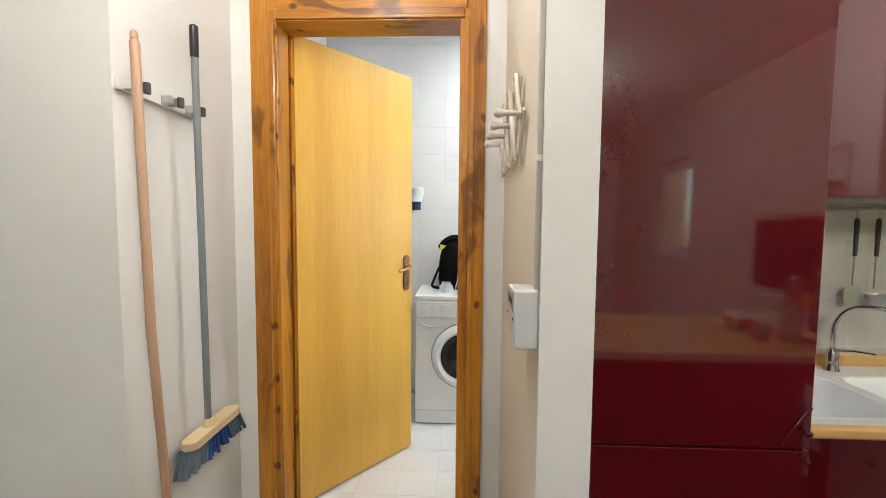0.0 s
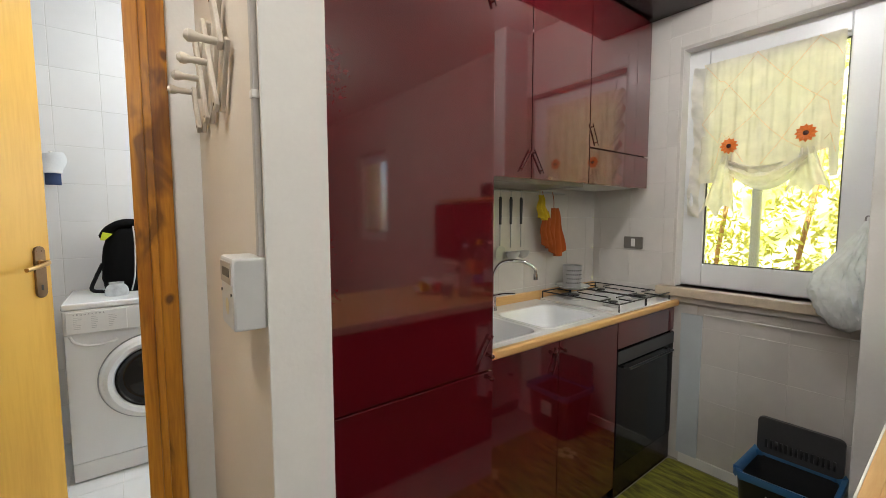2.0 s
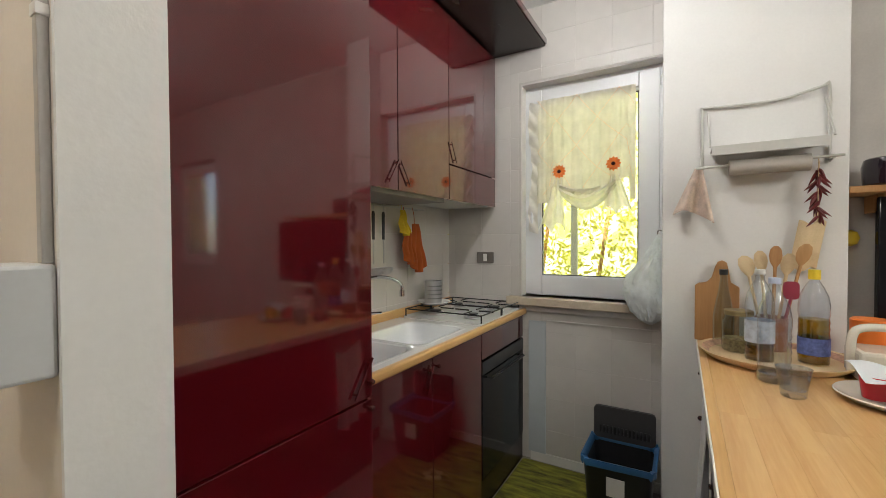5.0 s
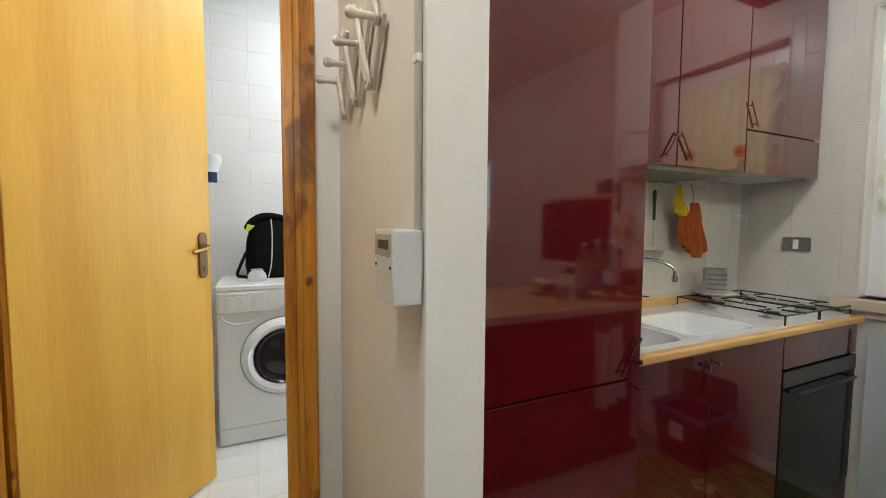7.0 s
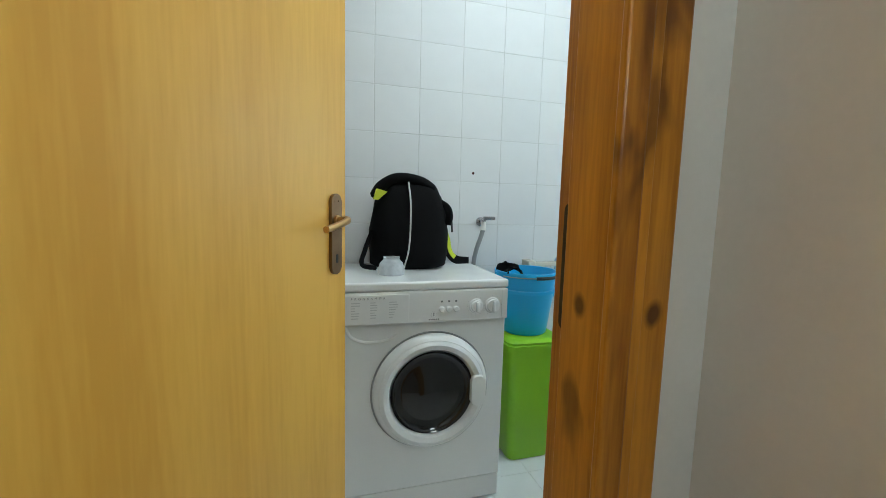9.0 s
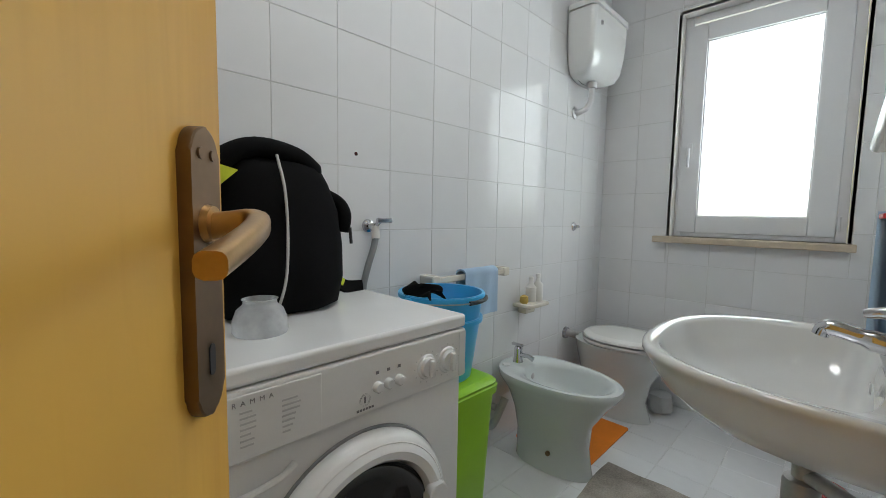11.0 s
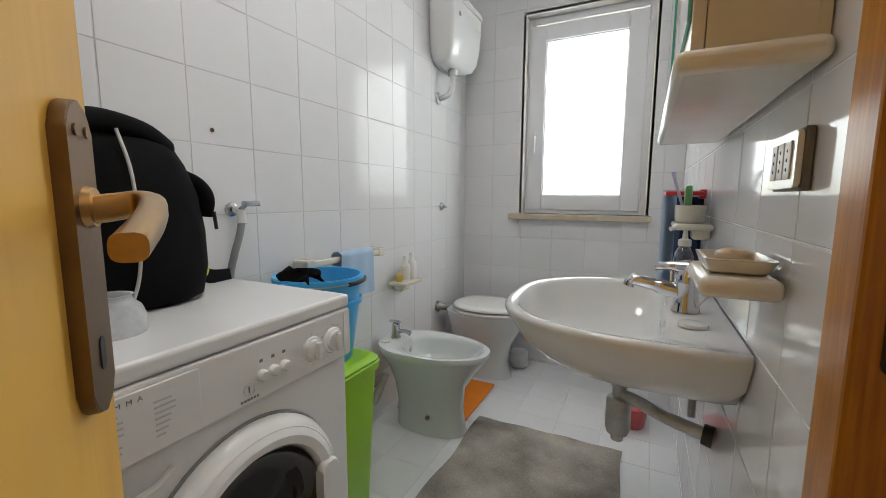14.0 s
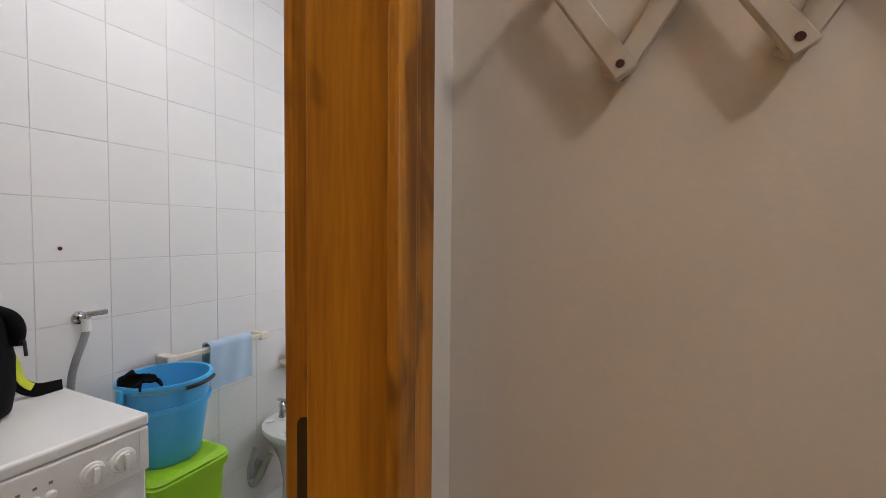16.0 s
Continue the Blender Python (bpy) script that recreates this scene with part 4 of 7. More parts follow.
part("panel", sheet(drape, 64, 16, 0), CURT, cur, "sheer cream cloth", smooth=80)
lat = bmesh.new()
for k in range(-2, 4):
    for sg in (1, -1):
        p = []
        for i in range(25):
            v = i / 24
            u = (k * 0.42 + v * 0.85) if sg > 0 else (k * 0.42 + 0.85 - v * 0.85)
            if 0.0 <= u <= 1.0 and v <= 0.95:
                q = Vector(drape(u, v))
                p.append(q + Vector((-0.0025, 0, 0)))
        if len(p) > 2:
            tube(p, 0.0016, 5, lat)
part("ribbon", lat, sheer("pale_orange_ribbon", (0.86, 0.66, 0.50), 0.6), cur, "thin orange diamond trellis ribbon")
part("side_frill", sheet(lambda u, v: (cx - 0.015 - 0.012 * math.sin(v * 46 + u * 3) * (0.2 + u), 0.862 + 0.06 * u + 0.012 * math.sin(v * 9) + 0.008 * math.sin(v * 46) * u, 2.03 - 0.80 * v + 0.02 * u), 8, 140, 0), CURT2, cur, "gathered frill", smooth=80)
part("swag", sheet(lambda u, v: (cx - 0.02 - 0.02 * math.sin(v * 14 + u * 4) - 0.015 * math.sin(math.pi * v), 0.735 - 0.315 * u, 1.530 - 0.06 * v - (0.05 + 0.06 * v) * math.sin(math.pi * u) + 0.02 * u), 36, 14, 0), CURT2, cur, "gathered voile swag", smooth=80)
for yc, l in ((0.745, 0.33), (0.425, 0.22)):
    part("tail", sheet(lambda u, v: (cx - 0.018 - 0.014 * math.sin(u * 16 + v * 3), yc + (u - 0.5) * (0.05 + 0.12 * v) + (0.04 if yc > 0.6 else -0.01) * v, 1.56 - l * v * (1 - 0.2 * abs(math.sin(u * 6)))), 24, 12, 0), CURT2, cur, "gathered voile tail", smooth=80)
for yc, zc in ((0.735, 1.604), (0.432, 1.622)):
    pet = bmesh.new()
    for k in range(12):
        a = 2 * math.pi * k / 12
        ux, uz = math.cos(a), math.sin(a)
        ring = [(cx - 0.034, yc + 0.008 * ux - 0.006 * uz, zc + 0.008 * uz + 0.006 * ux), (cx - 0.040, yc + 0.03 * ux - 0.009 * uz, zc + 0.03 * uz + 0.009 * ux),
                (cx - 0.036, yc + 0.042 * ux, zc + 0.042 * uz), (cx - 0.040, yc + 0.03 * ux + 0.009 * uz, zc + 0.03 * uz - 0.009 * ux), (cx - 0.034, yc + 0.008 * ux + 0.006 * uz, zc + 0.008 * uz - 0.006 * ux)]
        loft([ring, [(x + 0.002, y, z) for x, y, z in ring]], pet)
    fl = part("flower", pet, ORANGEP, cur, "orange cloth daisy")
    part("centre", lathe([(0.011, -0.006), (0.008, -0.010), (0.002, -0.012)], (cx - 0.034, yc, zc), 14, axis="x"), BRICKRED, fl)

hk = thing("carrier_bag", (2.34, 0.27, 0.76), "thin white plastic carrier bag hanging by the window", "carrier bag")
rings = []
PROF = [(0.755, 0.012, 0.012, 0.235), (0.775, 0.05, 0.04, 0.242), (0.82, 0.075, 0.055, 0.25), (0.90, 0.092, 0.068, 0.272), (0.97, 0.088, 0.062, 0.280), (1.03, 0.062, 0.045, 0.262), (1.10, 0.036, 0.028, 0.238), (1.17, 0.018, 0.012, 0.212), (1.22, 0.006, 0.005, 0.2)]
for i in range(49):
    q = i / 48 * (len(PROF) - 1)
    j = min(int(q), len(PROF) - 2)
    z, ry, rx, cy = [m0 + (m1 - m0) * (q - j) for m0, m1 in zip(PROF[j], PROF[j + 1])]
    row = []
    for k in range(72):
        a = 2 * math.pi * k / 72
        w = noise.noise((2.2 * math.cos(a), 2.2 * math.sin(a), z * 16)) * 0.20 + abs(noise.noise((5 * math.cos(a), 5 * math.sin(a), z * 30 + 4))) * 0.20
        pleat = 0.10 * math.sin(11 * a + 3 * math.sin(z * 20)) * max(0.0, min(1.0, (z - 0.93) / 0.12))
        row.append((2.33 + rx * math.cos(a) * (0.95 + w + pleat), cy + ry * math.sin(a) * (0.95 + w + pleat), z))
    rings.append(row)
part("bag", loft(rings), PBAG, hk, smooth=25)
part("contents", lathe([(0.012, 0.775), (0.04, 0.79), (0.045, 0.83), (0.02, 0.87), (0.003, 0.88)], (2.33, 0.25, 0), 16), GREYCL, hk)
part("hook", tube(curve_points([(2.33, 0.179, 1.235), (2.33, 0.20, 1.24), (2.33, 0.205, 1.22), (2.33, 0.197, 1.212)], 4), 0.003, 8, box(2.315, 0.1785, 1.20, 2.345, 0.184, 1.26, 0.002)), CHROME, hk)

bn = thing("waste_bin", (2.16, 0.36, KF + 0.008), "black kitchen waste bin with blue liner and raised lid", "waste bin")
rings = []
for z, g in ((KF + 0.009, 0.0), (KF + 0.02, 0.006), (0.12, 0.025), (0.13, 0.03), (0.128, 0.02), (KF + 0.05, -0.01)):
    rings.append([(x, y, z) for x, y in rounded(2.04 - g, 0.225 - g, 2.28 + g, 0.485 + g, 0.03)])
part("tub", loft(rings), BLACKP, bn)
rings = []
for z, g, w in ((0.106, 0.030, 0.008), (0.122, 0.037, 0.006), (0.142, 0.036, 0.005), (0.136, 0.018, 0.004), (0.11, 0.014, 0.002)):
    pts = rounded(2.04 - g, 0.225 - g, 2.28 + g, 0.485 + g, 0.03, 9)
    rings.append([(x, y, z + w * math.sin(j * 1.3)) for j, (x, y) in enumerate(pts)])
part("liner", loft(rings, cap=(False, False)), BLUEBAG, bn, "crumpled blue bin liner", smooth=70)
lid = part("lid", prism(rounded(0.205, 0.13, 0.505, 0.30, 0.02), 2.285, 2.305, "x", r=0.004), DARKG, bn, "raised dark grey lid")
gr = bmesh.new()
for k in range(14):
    box(2.281, 0.23 + k * 0.018, 0.16, 2.286, 0.24 + k * 0.018, 0.20, bm=gr)
part("vent", gr, BLACKP, lid)
part("sticker", box(2.011, 0.32, -0.02, 2.0135, 0.40, 0.07, 0.0005), WPLAS, bn, "blank white sticker")

PALEGREEN = mat("pale_green_pile", (0.42, 0.42, 0.16), 0.95, var=0.2, grain=0.002)
rg = thing("kitchen_rug", (1.65, 0.6, KF), "mottled green kitchen rug with pale flowers", "rug")
part("mat_body", prism(rounded(0.98, 0.26, 2.385, 0.94, 0.02), KF + 0.0005, KF + 0.009, r=0.002), GREENRUG, rg)
for fx, fy in ((1.95, 0.56), (1.45, 0.42), (1.30, 0.75)):
    fl = bmesh.new()
    for k in range(5):
        a = 2 * math.pi * k / 5 + fx
        lathe([(0.024, KF + 0.0092), (0.02, KF + 0.0115), (0.002, KF + 0.012)], (fx + 0.04 * math.cos(a), fy + 0.04 * math.sin(a), 0), 12, fl)
    part("flower_motif", fl, PALEGREEN, rg, "pale green flower")

# peninsula
pen = thing("peninsula_cabinet", (1.4, -0.34, KF), "peninsula cabinet with pale grey drawers", "kitchen cabinet")
part("body", box(0.60, -0.70, KF, 2.176, -0.012, 0.692), DARKRED, pen)
for z0, z1 in ((0.50, 0.685), (0.30, 0.495), (-0.08, 0.295)):
    dr = part("drawer", box(1.87, -0.0115, z0, 2.172, 0.006, z1, 0.002), GREYSEM, pen)
    zk = (z0 + z1) / 2 + 0.02
    part("knob", lathe([(0.005, 0.0), (0.005, 0.008), (0.010, 0.013), (0.011, 0.02), (0.006, 0.026), (0.002, 0.028)], (2.05, 0.006, zk), 16, axis="y"), BRICKRED, dr, "dark red turned knob")
part("door", box(1.30, -0.0115, -0.08, 1.866, 0.006, 0.685, 0.002), BURG, pen, "burgundy gloss door")
part("door", box(0.62, -0.0115, -0.08, 1.297, 0.006, 0.685, 0.002), BURG, pen, "burgundy gloss door")
pw = thing("peninsula_worktop", (1.36, -0.34, 0.695), "beech block worktop with white front trim", "worktop")
rnd = random.Random(3)
yy = -0.735
while yy < 0.008:
    wd = 0.062
    x = 0.55
    first = True
    y1 = min(yy + wd, 0.012)
    while x < 2.178:
        ln = rnd.uniform(0.25, 0.55) * (0.5 if first else 1)
        first = False
        x1 = min(x + ln, 2.178)
        if 2.178 - x1 < 0.08:
            x1 = 2.178
        part("stave", box(x, yy, 0.697, x1 - 0.0003, y1 - 0.0003, 0.735), BEECH, pw, smooth=0)
        x = x1
    yy += wd
part("front_edge", box(0.55, 0.0088, 0.695, 2.178, 0.034, 0.735, 0.0008), EDGEW, pw)
part("trim", box(0.55, 0.0342, 0.698, 2.178, 0.0385, 0.7345, 0.001), WPLAS, pw, "thin white trim")
tw = thing("hanging_towel", (1.66, 0.03, 0.2), "white cotton towel hanging on the peninsula", "towel")
part("cloth", sheet(lambda u, v: (1.56 + 0.2 * u + 0.02 * v * (u - 0.5), 0.022 + 0.012 * math.sin(u * 18 + v * 2) * (0.4 + v) + 0.012 * v, 0.60 - 0.42 * v - 0.02 * math.sin(u * 5)), 26, 18, 0.004), WCLOTH, tw, smooth=80)
part("rail", tube([(1.54, 0.016, 0.605), (1.78, 0.016, 0.605)], 0.006, 8), CHROME, tw)

# ---- things on the peninsula and its wall ----
WZ = 0.735


def bottle(name, at, prof, body_mat, label, cap_prof, cap_mat, fill=None, wrap=None, group=""):
    b = thing(name, at, label, "bottle", group)
    part("body", lathe([(r, at[2] + z) for r, z in prof], (at[0], at[1], 0), 28), body_mat, b, smooth=50)
    part("cap", lathe([(r, at[2] + z) for r, z in cap_prof], (at[0], at[1], 0), 20), cap_mat, b, smooth=30)
    if fill:
        part("liquid", lathe([(r, at[2] + z) for r, z in fill[0]], (at[0], at[1], 0), 24), fill[1], b)
    if wrap:
        z0, z1, r, m = wrap
        part("label_band", lathe([(r, at[2] + z0), (r, at[2] + z1)], (at[0], at[1], 0), 28, cap=(False, False)), m, b, "printed paper label band")
    return b


tr = thing("round_tray", (1.92, -0.20, WZ), "round wooden serving tray with printed rim", "tray")
part("disc", lathe([(0.19, WZ + 0.0005), (0.205, WZ + 0.004), (0.235, WZ + 0.026), (0.238, WZ + 0.032), (0.225, WZ + 0.030), (0.20, WZ + 0.014), (0.002, WZ + 0.013)], (1.92, -0.20, 0), 48), PALEW, tr)
part("printed_band", lathe([(0.20, WZ + 0.0145), (0.224, WZ + 0.0305)], (1.92, -0.20, 0), 48, cap=(False, False)), mat("red_cream_print", (0.55, 0.32, 0.22), 0.4, var=0.6, scale=22), tr, "red and cream printed band")
TZ = WZ + 0.0135
ribs = [(0.034, 0.0), (0.043, 0.004), (0.044, 0.02)]
for k in range(6):
    ribs += [(0.0445, 0.03 + k * 0.024), (0.0415, 0.042 + k * 0.024)]
ribs += [(0.0445, 0.18), (0.0445, 0.21), (0.040, 0.24), (0.026, 0.275), (0.0145, 0.295), (0.014, 0.31), (0.017, 0.312), (0.017, 0.316), (0.013, 0.318), (0.013, 0.33)]
CAP = [(0.0165, 0.316), (0.0165, 0.332), (0.014, 0.334), (0.002, 0.334)]
LABW = mat("white_blue_bottle_label", (0.55, 0.60, 0.68), 0.5, var=0.35, scale=30)
bottle("water_bottle", (1.63, -0.16, WZ), ribs, BOTTLE, "clear ribbed plastic water bottle, nearly empty", CAP, mat("pale_blue_cap", (0.50, 0.58, 0.75), 0.4), ([(0.034, 0.003), (0.042, 0.006), (0.042, 0.03), (0.002, 0.031)], BLUEGL))
bottle("oil_bottle", (1.89, -0.31, TZ), ribs, BOTTLE, "sunflower oil bottle with yellow cap on tray", [(0.0175, 0.30), (0.0175, 0.334), (0.002, 0.335)], YELP, ([(0.034, 0.003), (0.042, 0.006), (0.042, 0.16), (0.002, 0.161)], OIL), (0.035, 0.095, 0.0452, mat("blue_yellow_label", (0.12, 0.16, 0.42), 0.5, var=0.5, scale=30)))
bottle("vinegar_bottle", (1.84, -0.15, TZ), ribs, BOTTLE, "clear vinegar bottle with white cap on tray", CAP, WPLAS, ([(0.034, 0.003), (0.042, 0.006), (0.042, 0.06), (0.002, 0.061)], OIL), (0.07, 0.15, 0.0452, LABW))
bottle("glass_bottle", (2.04, -0.055, TZ), [(0.035, 0.0), (0.038, 0.006), (0.038, 0.12), (0.034, 0.15), (0.018, 0.235), (0.0135, 0.27), (0.0135, 0.30)], JARGL, "tall clear glass bottle with black cap", [(0.0155, 0.296), (0.0155, 0.318), (0.002, 0.319)], BLACKP)
jar = thing("glass_jar", (1.965, -0.10, TZ), "glass storage jar with brass lid, half full", "jar")
part("body", lathe([(0.05, TZ), (0.056, TZ + 0.008), (0.056, TZ + 0.115), (0.046, TZ + 0.135), (0.046, TZ + 0.15)], (1.965, -0.10, 0), 28), JARGL, jar)
part("contents", lathe([(0.05, TZ + 0.003), (0.053, TZ + 0.008), (0.053, TZ + 0.05), (0.002, TZ + 0.055)], (1.965, -0.10, 0), 24), mat("dried_herbs", (0.30, 0.24, 0.12), 0.9, var=0.5, scale=60), jar)
part("lid", lathe([(0.049, TZ + 0.144), (0.049, TZ + 0.16), (0.046, TZ + 0.163), (0.002, TZ + 0.163)], (1.965, -0.10, 0), 28), mat("dull_brass_lid", (0.45, 0.36, 0.18), 0.4, 0.9), jar, "dull brass lid")
tmb = thing("drinking_glass", (1.50, -0.185, WZ), "bluish glass tumbler on the worktop", "glass")
part("cup", lathe([(0.026, WZ), (0.030, WZ + 0.003), (0.032, WZ + 0.02), (0.042, WZ + 0.08), (0.043, WZ + 0.085), (0.040, WZ + 0.083), (0.030, WZ + 0.022), (0.002, WZ + 0.014)], (1.50, -0.185, 0), 28), BLUEGL, tmb)

cb = thing("cutting_board", (2.155, -0.01, WZ), "wooden cutting board leaning against the wall", "cutting board")
ol = [(0.045, 0.738), (0.045, 0.985), (0.03, 0.998), (-0.005, 1.0), (-0.022, 1.02), (-0.03, 1.07), (-0.042, 1.095), (-0.058, 1.10), (-0.074, 1.09), (-0.08, 1.06), (-0.085, 1.0), (-0.12, 0.985), (-0.12, 0.738)]
part("board", prism(ol, 2.146, 2.163, "x", r=0.004), BOARDW, cb)
cb.rotation_euler = (0, radians(-1.0), 0)

cr = thing("spoon_crock", (2.06, -0.215, WZ), "crock of wooden spoons and kitchen tools", "crock")
part("pot", lathe([(0.045, WZ + 0.001), (0.052, WZ + 0.01), (0.055, WZ + 0.14), (0.05, WZ + 0.145), (0.045, WZ + 0.03), (0.002, WZ + 0.025)], (2.06, -0.215, 0), 24), mat("terracotta_glaze", (0.28, 0.10, 0.06), 0.3), cr)
for k, (dx, dy, z, w) in enumerate(((0.01, 0.03, 1.12, 0.024), (-0.01, -0.01, 1.14, 0.022), (0.02, -0.05, 1.11, 0.026), (0.0, -0.09, 1.15, 0.025), (0.02, 0.07, 1.10, 0.03))):
    p0, p1 = Vector((2.06 + dx * 0.3, -0.215 + dy * 0.3, WZ + 0.05)), Vector((2.06 + dx, -0.215 + dy, z - 0.06))
    d = (p1 - p0).normalized()
    bm = tube([p0, p1], 0.006, 8)
    rings = []
    for q, s in ((0.0, 0.3), (0.02, 0.8), (0.045, 1.0), (0.07, 0.85), (0.085, 0.3)):
        c = p1 + d * q
        rings.append([c + Vector((0.005 * math.cos(a), w * s * math.sin(a), 0)) for a in [2 * math.pi * j / 14 for j in range(14)]])
    part("wooden_spoon", loft(rings, bm), BOARDW if k % 2 else PALEW, cr)
part("red_spatula", prism(rounded(-0.30, 0.955, -0.25, 1.025, 0.015), 2.045, 2.05, "x", tube([(2.05, -0.24, WZ + 0.05), (2.047, -0.275, 0.965)], 0.005, 8)), mat("dull_crimson_plastic", (0.30, 0.03, 0.06), 0.5), cr)

oc = thing("orange_canister", (2.04, -0.50, WZ), "orange plastic canisters on the worktop", "canister", "orange canisters")
part("body", lathe([(0.05, WZ + 0.0005), (0.055, WZ + 0.006), (0.058, WZ + 0.16), (0.053, WZ + 0.165), (0.002, WZ + 0.165)], (2.04, -0.50, 0), 24), ORANGEP, oc)
copy_thing(oc, pose(2.10, -0.62, WZ))

gt = thing("bread_box", (1.83, -0.46, WZ), "cream plastic food box with arched carrying handle", "food box")
part("box", box(1.74, -0.56, WZ + 0.0005, 1.90, -0.39, WZ + 0.10, 0.012), IVORY, gt)
part("handle", tube(curve_points([(1.80, -0.385, WZ + 0.02), (1.80, -0.385, WZ + 0.13), (1.805, -0.41, WZ + 0.165), (1.81, -0.48, WZ + 0.17), (1.81, -0.62, WZ + 0.16)], 5), 0.013, 10), IVORY, gt)
dish = thing("oval_dish", (1.56, -0.42, WZ), "white oval dish with paper napkins and coloured cups", "dish")
part("plate", lathe([(0.08, WZ + 0.0005), (0.11, WZ + 0.006), (0.135, WZ + 0.022), (0.132, WZ + 0.025), (0.10, WZ + 0.012), (0.002, WZ + 0.01)], (1.56, -0.42, 0), 36), IVORY, dish)
for (dx, dy), m in (((0.0, 0.045), RED), ((-0.05, -0.02), YELP), ((0.045, -0.03), LIME)):
    part("cup", lathe([(0.03, WZ + 0.012), (0.038, WZ + 0.075), (0.034, WZ + 0.072), (0.002, WZ + 0.02)], (1.56 + dx, -0.42 + dy, 0), 20), m, dish)
part("napkin", sheet(lambda u, v: (1.48 + 0.17 * u, -0.50 + 0.17 * v, WZ + 0.083 + 0.012 * math.sin(4 * u + 5 * v)), 10, 10, 0.001), WCLOTH, dish, "white paper napkin", smooth=70)

# wall rack
RX = 2.178
rk = thing("wall_rack", (2.15, -0.2, 1.5), "pale grey folding wire rack with kitchen roll", "wall rack")
part("frame", tube(curve_points([(RX - 0.006, 0.02, 1.50), (RX - 0.006, 0.02, 1.76), (RX - 0.008, 0.012, 1.782), (RX - 0.012, -0.10, 1.775), (RX - 0.012, -0.26, 1.775), (RX - 0.02, -0.38, 1.80), (RX - 0.01, -0.408, 1.79), (RX - 0.006, -0.41, 1.50)], 5), 0.006, 8), GREYMET, rk)
for y in (0.0, -0.395):
    part("stay", tube([(RX - 0.006, y, 1.76), (RX - 0.12, y - 0.005, 1.585)], 0.004, 8), GREYMET, rk)
sh = part("shelf", box(RX - 0.13, -0.385, 1.575, RX - 0.004, -0.01, 1.579, 0.001), GREYMET, rk)
part("front_lip", box(RX - 0.132, -0.385, 1.545, RX - 0.128, -0.01, 1.585, 0.001), GREYMET, sh)
part("bar", tube([(RX - 0.07, 0.045, 1.505), (RX - 0.07, -0.44, 1.515)], 0.006, 10), GREYMET, rk)
part("kitchen_roll", lathe([(0.02, -0.34), (0.034, -0.34), (0.034, -0.075), (0.02, -0.075)], (RX - 0.07, 0, 1.497), 24, axis="y"), mat("grey_card", (0.45, 0.42, 0.38), 0.8), rk, "nearly used kitchen roll")
for y in (0.02, -0.41):
    part("arm", tube([(RX - 0.004, y, 1.505), (RX - 0.07, y, 1.508)], 0.005, 8), GREYMET, rk)
ph = thing("pot_holder", (2.11, 0.03, 1.22), "printed beige cloth pot holder hanging on rack", "pot holder")
part("cloth", sheet(lambda u, v: (2.11 - 0.025 * math.sin(u * 9 + 1) * (0.2 + v) + 0.02 * v, 0.035 + (u - 0.5) * (0.03 + 0.13 * v) + 0.02 * v, 1.505 - 0.26 * v * (0.85 + 0.15 * math.cos(3 * u + 1))), 20, 16, 0.006), POTH, ph, smooth=80)
ch = thing("chili_string", (2.11, -0.365, 1.24), "string of dried dark red chili peppers", "chili string")
rnd = random.Random(5)
for k in range(26):
    z = 1.47 - k * 0.0075
    a = rnd.uniform(0, 6.28)
    p = Vector((2.115, -0.365 + 0.006 * math.sin(k), z))
    d = Vector((math.cos(a) * 0.6, math.sin(a), -1.1)).normalized()
    sd = Vector((rnd.uniform(-1, 1), rnd.uniform(-1, 1), 0)) * 0.012
    part("chili", tube(curve_points([p, p + d * 0.025 + sd * 0.3, p + d * 0.055 + sd], 3), [0.003, 0.006, 0.0065, 0.006, 0.005, 0.003, 0.001], 7), CHILI, ch)
part("string", tube([(2.11, -0.365, 1.51), (2.115, -0.365, 1.26)], 0.002, 6), PALEW, ch)
pb = thing("paper_bag", (2.13, -0.36, 1.06), "tan paper bag hanging behind the chilies", "paper bag")
part("bag", sheet(lambda u, v: (2.15 - 0.02 * math.sin(math.pi * u), -0.40 + 0.085 * u + 0.03 * v, 1.26 - 0.19 * v + 0.01 * math.sin(u * 8)), 10, 12, 0.018), PALEW, pb, smooth=80)
part("string", tube([(2.14, -0.36, 1.25), (2.12, -0.37, 1.50)], 0.002, 6), PALEW, pb)

# beyond the wall stub
shf = thing("wall_shelf", (2.30, -0.66, 1.37), "wooden wall shelf in the room beyond", "shelf")
part("board", box(2.19, -1.2, 1.372, 2.42, -0.475, 1.40, 0.005), BOARDW, shf)
part("bracket", box(2.28, -0.60, 1.30, 2.42, -0.58, 1.3715, 0.003), BOARDW, shf)
pot = thing("dark_pot", (2.29, -0.62, 1.40), "glossy dark lidded pot on the shelf", "pot")
part("body", lathe([(0.065, 1.4005), (0.08, 1.41), (0.085, 1.48), (0.078, 1.51), (0.07, 1.515), (0.002, 1.52)], (2.29, -0.62, 0), 28), mat("dark_glaze", (0.018, 0.012, 0.02), 0.15, coat=0.5), pot)
tv = thing("television", (2.24, -0.98, WZ), "black flat screen standing beyond the worktop", "television")
part("screen", box(2.26, -1.35, 0.86, 2.30, -0.58, 1.36, 0.006), OVENBLK, tv)
part("stand", box(2.24, -1.0, KF, 2.33, -0.9, 0.862, 0.004), BLACKP, tv)
lm = thing("lemon", (2.30, -0.53, 1.18), "yellow lemon-shaped ornament hanging on the wall", "ornament")
